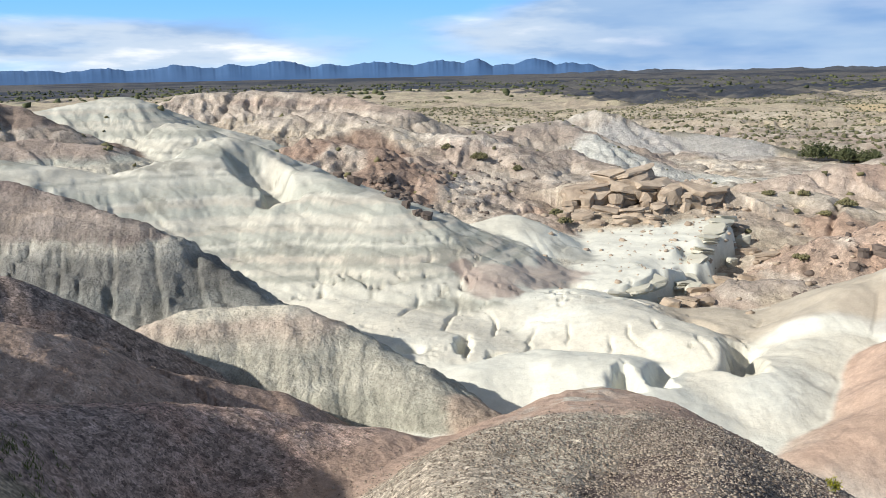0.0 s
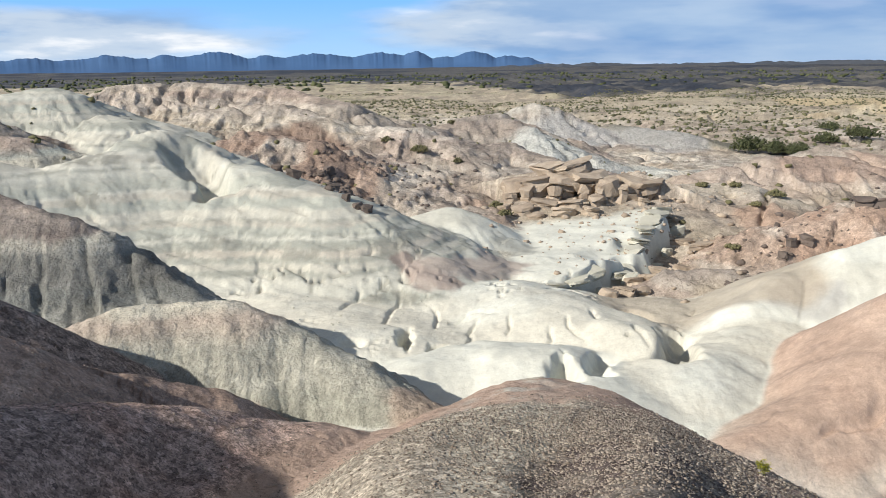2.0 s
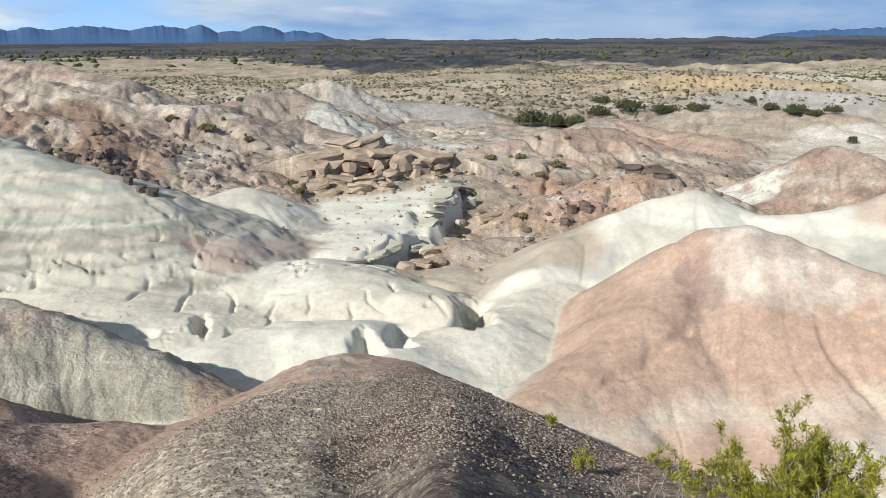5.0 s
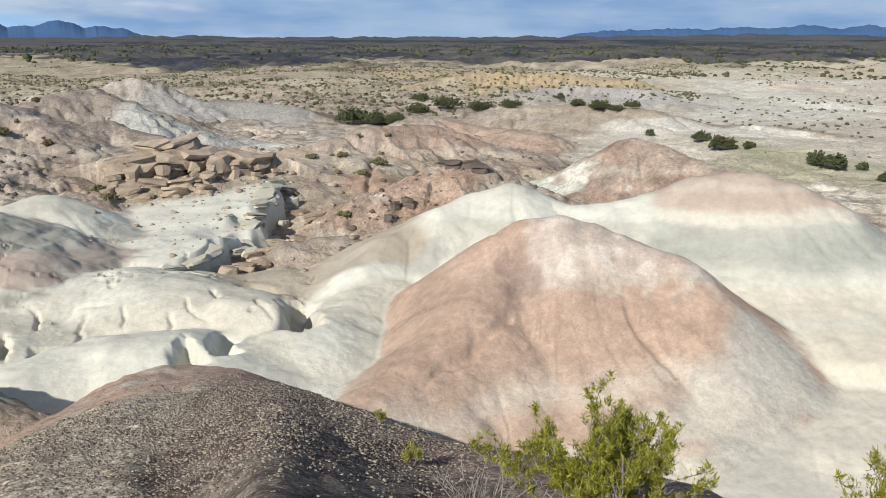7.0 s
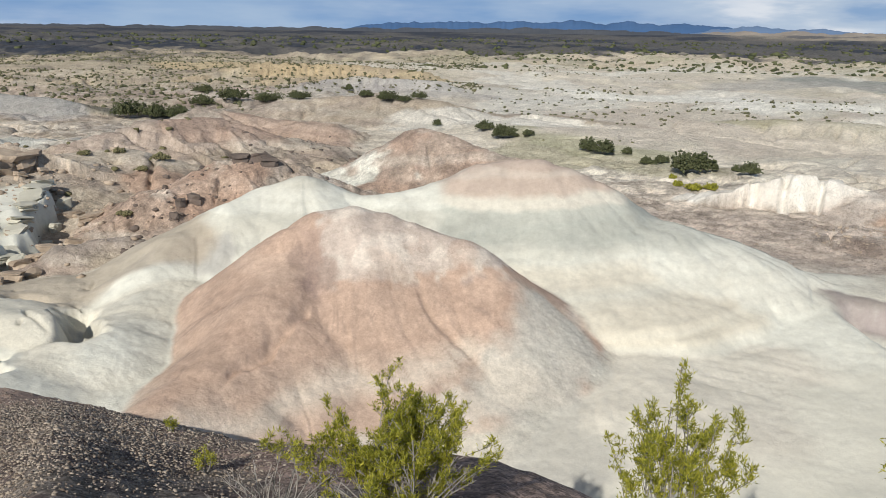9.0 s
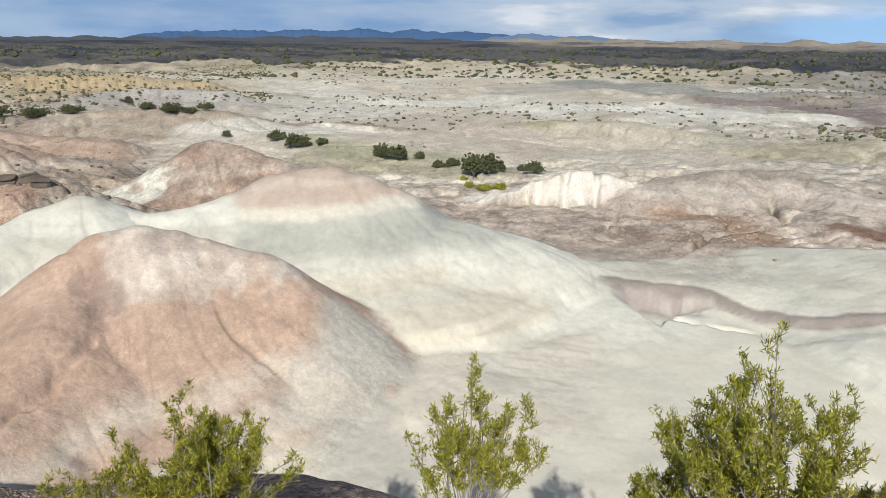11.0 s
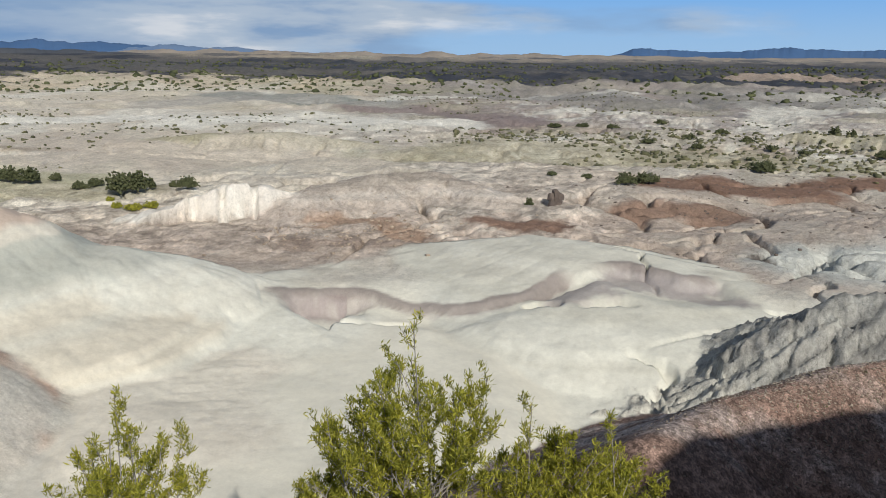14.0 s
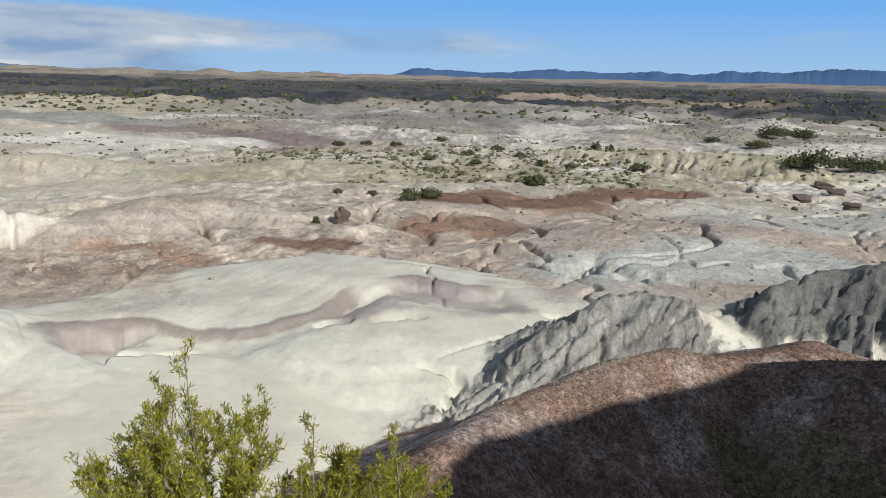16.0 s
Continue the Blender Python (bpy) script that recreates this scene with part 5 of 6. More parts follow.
def simple(name, lo, hi, scale, rough=0.9, bump=0.4, dist=0.05, island=0.35, through=0.0):
    """A matt material between two colours, with grain at two scales and some difference from piece to piece."""
    m, n, l, bsdf = node_material(name)
    at = nd(n, l, "ShaderNodeNewGeometry")
    t1 = nd(n, l, "ShaderNodeTexNoise", [("Vector", at.outputs["Position"]), ("Scale", scale), ("Detail", 6.0), ("Roughness", 0.65)]).outputs["Fac"]
    t2 = nd(n, l, "ShaderNodeTexNoise", [("Vector", at.outputs["Position"]), ("Scale", scale * 7), ("Detail", 5.0)]).outputs["Fac"]
    s1 = nd(n, l, "ShaderNodeMath", [(0, at.outputs["Random Per Island"]), (1, island)], operation="MULTIPLY").outputs[0]
    s2 = nd(n, l, "ShaderNodeMapRange", [("Value", t1), ("From Min", 0.3), ("From Max", 0.7), ("To Min", 0.0), ("To Max", 1.0 - island)]).outputs[0]
    k = nd(n, l, "ShaderNodeMath", [(0, s1), (1, s2)], operation="ADD").outputs[0]
    mixer = n.new("ShaderNodeMix")
    mixer.data_type = "RGBA"
    l.new(k, mixer.inputs[0])
    mixer.inputs[6].default_value, mixer.inputs[7].default_value = (*lo, 1), (*hi, 1)
    l.new(mixer.outputs[2], bsdf.inputs["Base Color"])
    bsdf.inputs["Roughness"].default_value = rough
    bsdf.inputs["Specular IOR Level"].default_value = 0.2
    if bump:
        l.new(nd(n, l, "ShaderNodeBump", [("Height", t2), ("Strength", bump), ("Distance", dist)]).outputs[0], bsdf.inputs["Normal"])
    if through:
        glow = nd(n, l, "ShaderNodeBsdfTranslucent", [("Color", mixer.outputs[2])])
        both = nd(n, l, "ShaderNodeMixShader", [(0, through), (1, bsdf.outputs[0]), (2, glow.outputs[0])])
        l.new(both.outputs[0], n["Material Output"].inputs["Surface"])
    return m


LEAF = simple("leaf", (0.13, 0.15, 0.022), (0.60, 0.57, 0.085), 3.0, 0.5, 0, island=0.75, through=0.45)
SAGE = simple("dull_leaf", (0.045, 0.055, 0.026), (0.135, 0.145, 0.068), 1.5, 0.8, 0, island=0.6, through=0.15)
OLIVELEAF = simple("olive_leaf", (0.06, 0.066, 0.034), (0.17, 0.16, 0.085), 1.5, 0.8, 0, island=0.7)
DRYLEAF = simple("dry_leaf", (0.08, 0.08, 0.04), (0.2, 0.18, 0.09), 1.5, 0.8, 0, island=0.6)
TWIG = simple("twig", (0.16, 0.145, 0.13), (0.38, 0.355, 0.32), 9.0, 0.9, 0.3, 0.01)
ROCK = simple("brown_rock", (0.20, 0.155, 0.115), (0.54, 0.445, 0.34), 0.9, 0.92, 0.5, 0.12)
DARKROCK = simple("dark_rock", (0.085, 0.07, 0.06), (0.19, 0.15, 0.125), 0.9, 0.92, 0.7, 0.1)
PALEROCK = simple("pale_ledge", (0.40, 0.385, 0.31), (0.56, 0.54, 0.45), 0.8, 0.95, 0.6, 0.1)
PEBBLE = simple("pebble", (0.12, 0.09, 0.07), (0.40, 0.345, 0.275), 6.0, 0.9, 0.3, 0.01, island=0.95)

ICO = bmesh.new()
bmesh.ops.create_icosphere(ICO, subdivisions=1, radius=1.0)
ICO_V, ICO_F = np.array([v.co[:] for v in ICO.verts]), np.array([[v.index for v in f.verts] for f in ICO.faces])
ICO.free()
GEM_V = np.array([(1, 0, 0), (-1, 0, 0), (0, 1, 0), (0, -1, 0), (0, 0, 1), (0, 0, -1)], float)
GEM_F = np.array([(0, 2, 4), (2, 1, 4), (1, 3, 4), (3, 0, 4), (2, 0, 5), (1, 2, 5), (3, 1, 5), (0, 3, 5)])


def turned(rng, n):
    """n random rotation matrices."""
    q = rng.normal(size=(n, 4))
    q /= np.linalg.norm(q, axis=1, keepdims=True)
    w, x, y, z = q.T
    return np.stack([1 - 2 * (y * y + z * z), 2 * (x * y - z * w), 2 * (x * z + y * w), 2 * (x * y + z * w), 1 - 2 * (x * x + z * z),
                     2 * (y * z - x * w), 2 * (x * z - y * w), 2 * (y * z + x * w), 1 - 2 * (x * x + y * y)], 1).reshape(n, 3, 3)


def scatter(at, size, rng, v0, f0, squash=0.7, jag=0.25):
    """Many small lumps as one set of points and faces."""
    n = len(at)
    v = v0[None] * (1 + jag * rng.normal(size=(n, len(v0), 1)))
    v = np.einsum("nij,nkj->nki", turned(rng, n), v) * size[:, None, None]
    v[:, :, 2] *= squash
    v += at[:, None]
    return v.reshape(-1, 3), (f0[None] + len(v0) * np.arange(n)[:, None, None]).reshape(-1, 3)


# ---- mountains at the edge of the world ----
def mountains(name, a0, a1, far, peaks, base, material, label, seed):
    """A range between two headings; peaks: (heading, height as an angle, half width), over a base angle."""
    a = np.arange(a0, a1, 0.06)
    tall = np.full(a.shape, base) + 0.12 * fbm(a / 2.5, a * 0 + seed, 5, seed)
    for h, e, w in peaks:
        tall = np.maximum(tall, e - np.sqrt(((a - h) / w) ** 2 + 0.03) * e * 0.55 + 0.16 * fbm(a / 1.1, a * 0 + 2 * seed, 6, seed + 3, 0.6) + 0.05)
    tall = tall * step(a0, a0 + 2.5, a) * (1 - step(a1 - 2.5, a1, a))
    rows = np.linspace(0, 1, 15)
    rr = far * (0.93 + 0.12 * rows)
    prof = np.sin(np.minimum(rows / 0.6, 1) * math.pi / 2) * np.where(rows > 0.6, 1 - 0.6 * (rows - 0.6) / 0.4, 1)
    A, R_ = np.meshgrid(np.radians(a), rr, indexing="xy")
    z = np.tan(np.radians(tall))[None] * far * prof[:, None]
    z = z * (1 + 0.10 * (ridged(np.degrees(A) * 1.7, R_ / 130, 4, seed + 7) - 0.5) * np.minimum(rows, 0.6)[:, None]) + EYE - 22 * (1 - np.minimum(rows * 3, 1))[:, None]
    v = np.stack([R_ * np.sin(A), R_ * np.cos(A), z], -1).reshape(-1, 3)
    i, j = np.meshgrid(np.arange(len(rr) - 1), np.arange(len(a) - 1), indexing="ij")
    k = len(a)
    f = np.stack([i * k + j, i * k + j + 1, (i + 1) * k + j + 1, (i + 1) * k + j], -1).reshape(-1, 4)
    tagged(new(name, mesh_of(name, v, f, material, True)), label, "mountains", kind="structure")


# the blue of distance haze is put into the ranges' base colours
HAZEBLUE = simple("haze_blue_mountain", (0.042, 0.10, 0.215), (0.072, 0.14, 0.265), 0.004, 1.0, 0)
HAZEPALE = simple("haze_pale_mountain", (0.10, 0.17, 0.29), (0.16, 0.23, 0.34), 0.004, 1.0, 0)
mountains("mountain_range", -60, 12.5, 4300, [(-27, 0.8, 9), (-22, 0.9, 4), (-17, 1.05, 5), (-13.5, 1.1, 3), (-10.9, 1.3, 3), (-7.5, 1.0, 3), (-4, 1.1, 4), (0.0, 1.1, 3), (2.5, 1.2, 1.2), (4.4, 0.8, 1.5), (6.5, 1.25, 1.5), (8.7, 0.7, 2.5)], 0.45, HAZEBLUE, "jagged blue mountain range far on the horizon", 401)
mountains("mountain_range", 38, 70, 4300, [(46, 0.65, 6), (50, 0.75, 4), (54, 0.8, 4), (58, 0.75, 5), (61.5, 0.7, 3)], 0.25, HAZEBLUE, "low blue mountain range beyond the plain", 402)
mountains("table_mountain", 60.5, 76, 4100, [(65.5, 0.6, 3), (69, 0.4, 4)], 0.2, HAZEPALE, "hazy pale table mountain on the horizon", 403)
TANHILL = simple("far_tan_hill", (0.17, 0.155, 0.14), (0.36, 0.31, 0.25), 0.012, 1.0, 0)
# dark like the belt before it, with the same cloud shadow painted in
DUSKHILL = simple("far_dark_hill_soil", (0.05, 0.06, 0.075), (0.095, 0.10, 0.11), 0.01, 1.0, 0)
mountains("far_hills", 61, 130, 3600, [(64.5, 0.22, 3), (68.0, 0.26, 1.2), (71.5, 0.28, 1.5), (77, 0.2, 2), (82.5, 0.24, 1.5), (86, 0.18, 2), (90, 0.2, 2), (96, 0.14, 3)], 0.10, TANHILL, "low tan hills along the horizon", 405)
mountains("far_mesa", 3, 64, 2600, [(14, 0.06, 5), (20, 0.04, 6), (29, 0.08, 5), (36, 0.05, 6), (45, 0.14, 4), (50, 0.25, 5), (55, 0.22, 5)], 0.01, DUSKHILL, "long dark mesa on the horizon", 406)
mountains("mountain_range", 93.5, 150, 4300, [(96.5, 0.65, 1.6), (98.5, 0.55, 4), (106, 0.7, 5), (112, 0.75, 5), (118, 0.9, 5), (124, 1.1, 6), (135, 1.2, 8)], 0.45, HAZEBLUE, "long blue mountain range with a blunt end", 404)


# ---- scrub over the far plain, nobody could count it ----
def far_scrub(name, count, r0, r1, a0, a1, s0, s1, material, label, seed, v0, f0, clump=0.0):
    rng = np.random.default_rng(seed)
    r, a = np.sqrt(rng.uniform(r0 * r0, r1 * r1, count)), np.radians(rng.uniform(a0, a1, count))
    x, y = r * np.sin(a), r * np.cos(a)
    keep = fbm(x / 60, y / 60, 3, seed + 1) > clump
    x, y = x[keep], y[keep]
    size = rng.uniform(s0, s1, len(x)) * (0.6 + 0.4 * rng.random(len(x)))
    v, f = scatter(np.stack([x, y, ground_z(x, y) + 0.25 * size], 1), size, rng, v0, f0, 0.7, 0.4)
    tagged(new(name, mesh_of(name, v, f, material)), label, "shrubs", kind="stuff")


far_scrub("plain_scrub", 24000, 150, 460, -32, 48, 0.2, 0.75, OLIVELEAF, "low dark desert scrub dotted over the sandy plain", 301, GEM_V, GEM_F, -0.3)
far_scrub("plain_scrub", 4200, 130, 330, 48, 130, 0.15, 0.5, OLIVELEAF, "sparse dark scrub dotted over pale badland", 302, ICO_V, ICO_F, 0.0)
far_scrub("plain_scrub", 4500, 330, 640, 44, 130, 0.5, 1.5, SAGE, "dark scrub belt far across the badlands", 303, ICO_V, ICO_F, -0.2)
far_scrub("plain_scrub", 4200, 520, 1500, -32, 130, 1.5, 4.0, SAGE, "dark scrub and rock near the horizon", 304, GEM_V, GEM_F, -0.3)
far_scrub("low_scrub", 700, 62, 150, -30, 130, 0.15, 0.45, DRYLEAF, "tiny dry scrub between eroded mounds", 305, ICO_V, ICO_F, 0.0)


far_scrub("terrace_scrub", 900, 108, 165, 84, 112, 0.2, 0.6, OLIVELEAF, "olive scrub crowded on the sandy terrace", 306, ICO_V, ICO_F, -0.15)


# ---- single shrubs of the middle distance ----
def shrub(x, y, tall, wide, seed, material, label):
    """A rounded desert shrub: short stems and a crown of many small leaf clumps."""
    rng = np.random.default_rng(seed)
    root = new("shrub")
    root.location = (x, y, float(ground_z(x, y)) - 0.05)
    n = int(min(900, 240 * wide))
    d = rng.normal(size=(n, 3))
    d /= np.linalg.norm(d, axis=1, keepdims=True)
    d[:, 2] = np.abs(d[:, 2]) * 0.95 - 0.1
    lobe = 0.75 + 0.25 * np.sin(3 * np.arctan2(d[:, 0], d[:, 1]) + seed) + 0.12 * rng.normal(size=n)
    at = d * (rng.random((n, 1)) ** 0.35) * lobe[:, None] * np.array([wide / 2, wide / 2, tall * 0.75]) + np.array([0, 0, tall * 0.28])
    v, f = scatter(at, rng.uniform(0.05, 0.13, n) * (0.7 + tall * 0.35), rng, GEM_V, GEM_F, 0.9, 0.35)
    part("crown", mesh_of("crown", v, f, material), root)["kind"] = "stuff"
    k = 7
    a = rng.uniform(0, 6.28, k)
    tip = np.stack([np.cos(a) * wide * 0.3, np.sin(a) * wide * 0.3, np.full(k, tall * 0.6)], 1)
    vs, fs = tubes([np.array([(0.05 * t[0], 0.05 * t[1], 0), t * 0.5 + (0, 0, 0.05), t]) for t in tip], 0.035, 0.01, 4)
    part("stems", mesh_of("stems", vs, fs, TWIG), root)
    return tagged(root, label, "shrub", "desert shrubs")


def tubes(paths, r0, r1, sides):
    """Thin tapering tubes along paths, as points and four-cornered faces."""
    vs, fs, base = [], [], 0
    ring = np.linspace(0, 2 * math.pi, sides, endpoint=False)
    for p in paths:
        n = len(p)
        t = np.gradient(p, axis=0)
        t /= np.linalg.norm(t, axis=1, keepdims=True) + 1e-9
        s = np.cross(t, (0.31, 0.82, 0.47))
        s /= np.linalg.norm(s, axis=1, keepdims=True) + 1e-9
        u = np.cross(t, s)
        r = np.linspace(r0, r1, n)[:, None, None]
        vs.append((p[:, None] + r * (np.cos(ring)[None, :, None] * s[:, None] + np.sin(ring)[None, :, None] * u[:, None])).reshape(-1, 3))
        i, j = np.meshgrid(np.arange(n - 1), np.arange(sides), indexing="ij")
        j2_ = (j + 1) % sides
        fs.append(np.stack([i * sides + j, i * sides + j2_, (i + 1) * sides + j2_, (i + 1) * sides + j], -1).reshape(-1, 4) + base)
        base += n * sides
    return np.concatenate(vs), np.concatenate(fs)


shrub(56.0, 123.2, 3.17, 5.60, 600, SAGE, "dense dark green desert shrub on pale sand")
shrub(59.1, 121.2, 2.60, 5.58, 601, SAGE, "dense dark green desert shrub on pale sand")
shrub(62.5, 119.8, 2.05, 4.66, 602, SAGE, "dense dark green desert shrub on pale sand")
shrub(78.0, 140.2, 2.43, 4.87, 603, SAGE, "dense dark green desert shrub on pale sand")
shrub(83.7, 139.0, 2.68, 6.71, 604, SAGE, "dense dark green desert shrub on pale sand")
shrub(88.8, 134.8, 2.23, 6.68, 605, SAGE, "dense dark green desert shrub on pale sand")
shrub(92.9, 130.2, 1.76, 5.51, 606, SAGE, "dense dark green desert shrub on pale sand")
shrub(88.5, 157.7, 1.75, 4.99, 607, SAGE, "dense dark green desert shrub on pale sand")
shrub(61.6, 120.0, 1.67, 5.58, 608, SAGE, "dense dark green desert shrub on pale sand")
shrub(121.3, 150.6, 1.87, 2.13, 609, SAGE, "dense dark green desert shrub on pale sand")
shrub(88.6, 105.9, 1.33, 2.86, 610, SAGE, "dense dark green desert shrub on pale sand")
shrub(89.7, 101.6, 1.87, 4.11, 611, SAGE, "dense dark green desert shrub on pale sand")
shrub(91.2, 99.1, 1.11, 2.78, 612, SAGE, "dense dark green desert shrub on pale sand")
shrub(94.0, 98.5, 1.31, 3.19, 613, SAGE, "dense dark green desert shrub on pale sand")
shrub(86.8, 87.1, 1.19, 1.53, 614, SAGE, "dense dark green desert shrub on pale sand")
shrub(84.9, 76.0, 1.57, 2.83, 615, SAGE, "dense dark green desert shrub on pale sand")
shrub(82.1, 70.3, 2.09, 3.87, 616, SAGE, "dense dark green desert shrub on pale sand")
shrub(84.6, 68.1, 1.05, 1.80, 617, SAGE, "dense dark green desert shrub on pale sand")
shrub(82.7, 57.3, 1.94, 2.36, 618, SAGE, "dense dark green desert shrub on pale sand")
shrub(82.5, 54.8, 2.05, 3.14, 619, SAGE, "dense dark green desert shrub on pale sand")
shrub(83.5, 52.3, 1.09, 1.49, 620, SAGE, "dense dark green desert shrub on pale sand")
shrub(81.9, 48.7, 1.05, 1.97, 621, SAGE, "dense dark green desert shrub on pale sand")
shrub(83.3, 47.7, 1.06, 1.98, 622, SAGE, "dense dark green desert shrub on pale sand")
shrub(76.4, 41.1, 2.63, 3.35, 623, SAGE, "dense dark green desert shrub on pale sand")
shrub(77.4, 39.9, 2.40, 3.00, 624, SAGE, "dense dark green desert shrub on pale sand")
shrub(79.1, 39.3, 1.22, 1.46, 625, SAGE, "dense dark green desert shrub on pale sand")
shrub(79.9, 35.7, 1.57, 2.53, 626, SAGE, "dense dark green desert shrub on pale sand")
shrub(81.4, 37.9, 0.87, 1.24, 627, SAGE, "dense dark green desert shrub on pale sand")
shrub(74.5, 41.3, 0.59, 0.94, 628, LEAF, "small bright green shrub in the dry wash")
shrub(70.3, 38.3, 0.66, 1.21, 629, LEAF, "small bright green shrub in the dry wash")
shrub(69.3, 36.1, 0.75, 1.83, 630, LEAF, "small bright green shrub in the dry wash")
shrub(70.2, 34.9, 0.76, 1.62, 631, LEAF, "small bright green shrub in the dry wash")
shrub(88.0, -8.9, 1.59, 2.44, 632, SAGE, "dense dark green desert shrub on pale sand")
shrub(89.9, -11.3, 1.37, 3.12, 633, SAGE, "dense dark green desert shrub on pale sand")
shrub(104.0, -26.8, 1.63, 3.70, 634, SAGE, "dense dark green desert shrub on pale sand")
shrub(92.5, -1.4, 0.64, 1.28, 635, SAGE, "dense dark green desert shrub on pale sand")
shrub(93.8, -5.3, 0.65, 1.43, 636, SAGE, "dense dark green desert shrub on pale sand")
shrub(76.2, 0.9, 0.95, 0.84, 637, SAGE, "dense dark green desert shrub on pale sand")
shrub(125.9, -49.5, 1.31, 3.73, 638, SAGE, "dense dark green desert shrub on pale sand")
shrub(210.3, -120.7, 4.35, 11.70, 639, SAGE, "dense dark green desert shrub on pale sand")
shrub(215.5, -132.1, 4.18, 10.45, 640, SAGE, "dense dark green desert shrub on pale sand")
shrub(115.8, -73.2, 3.21, 8.50, 641, SAGE, "dense dark green desert shrub on pale sand")
shrub(122.8, -83.6, 3.07, 9.22, 642, SAGE, "dense dark green desert shrub on pale sand")
shrub(120.9, -87.2, 2.67, 7.19, 643, SAGE, "dense dark green desert shrub on pale sand")
shrub(116.3, -70.8, 2.06, 4.69, 644, SAGE, "dense dark green desert shrub on pale sand")
shrub(169.8, -93.6, 2.14, 6.68, 645, SAGE, "dense dark green desert shrub on pale sand")
shrub(195.1, -95.5, 1.80, 4.49, 646, SAGE, "dense dark green desert shrub on pale sand")
shrub(152.3, -51.1, 2.22, 2.22, 647, SAGE, "dense dark green desert shrub on pale sand")
shrub(150.5, -53.3, 1.98, 1.98, 648, SAGE, "dense dark green desert shrub on pale sand")
shrub(148.3, -25.8, 1.04, 2.70, 649, SAGE, "low olive scrub on the sandy terrace")
shrub(157.8, -33.0, 1.11, 2.89, 650, SAGE, "low olive scrub on the sandy terrace")
shrub(142.5, -34.0, 1.01, 2.63, 651, SAGE, "low olive scrub on the sandy terrace")
shrub(175.4, -14.6, 1.21, 3.15, 652, SAGE, "low olive scrub on the sandy terrace")
shrub(182.3, -25.3, 1.27, 3.30, 653, SAGE, "low olive scrub on the sandy terrace")
shrub(173.7, -2.7, 1.20, 3.11, 654, SAGE, "low olive scrub on the sandy terrace")
shrub(172.2, -8.5, 1.19, 3.09, 655, SAGE, "low olive scrub on the sandy terrace")
shrub(142.9, -17.9, 0.99, 2.58, 656, SAGE, "low olive scrub on the sandy terrace")
shrub(135.9, -24.7, 0.95, 2.48, 657, SAGE, "low olive scrub on the sandy terrace")
shrub(132.2, -35.3, 0.94, 2.45, 658, SAGE, "low olive scrub on the sandy terrace")
shrub(128.2, -39.0, 0.92, 2.40, 659, SAGE, "low olive scrub on the sandy terrace")
shrub(4.0, 83.7, 0.92, 2.08, 660, DRYLEAF, "dry olive shrub among taupe mounds")
shrub(0.6, 86.5, 0.72, 1.19, 661, DRYLEAF, "dry olive shrub among taupe mounds")
shrub(7.4, 80.5, 0.56, 1.11, 662, DRYLEAF, "dry olive shrub among taupe mounds")
shrub(10.1, 118.5, 0.74, 1.48, 663, DRYLEAF, "dry olive shrub among taupe mounds")
shrub(22.9, 72.4, 0.52, 1.57, 664, DRYLEAF, "dry olive shrub on the stony slope")
shrub(28.2, 70.7, 0.53, 1.26, 665, DRYLEAF, "dry olive shrub on the stony slope")
shrub(32.9, 66.3, 0.61, 1.84, 666, DRYLEAF, "dry olive shrub on the stony slope")
shrub(31.0, 70.2, 0.53, 1.27, 667, DRYLEAF, "dry olive shrub on the stony slope")
shrub(9.5, 68.1, 0.66, 1.42, 668, DRYLEAF, "dry olive shrub on the stony slope")
shrub(9.8, 65.4, 0.55, 1.37, 669, DRYLEAF, "dry olive shrub on the stony slope")
shrub(23.4, 52.7, 0.40, 1.19, 670, DRYLEAF, "dry olive shrub on the stony slope")
shrub(30.6, 65.0, 0.45, 1.19, 671, DRYLEAF, "dry olive shrub on the stony slope")


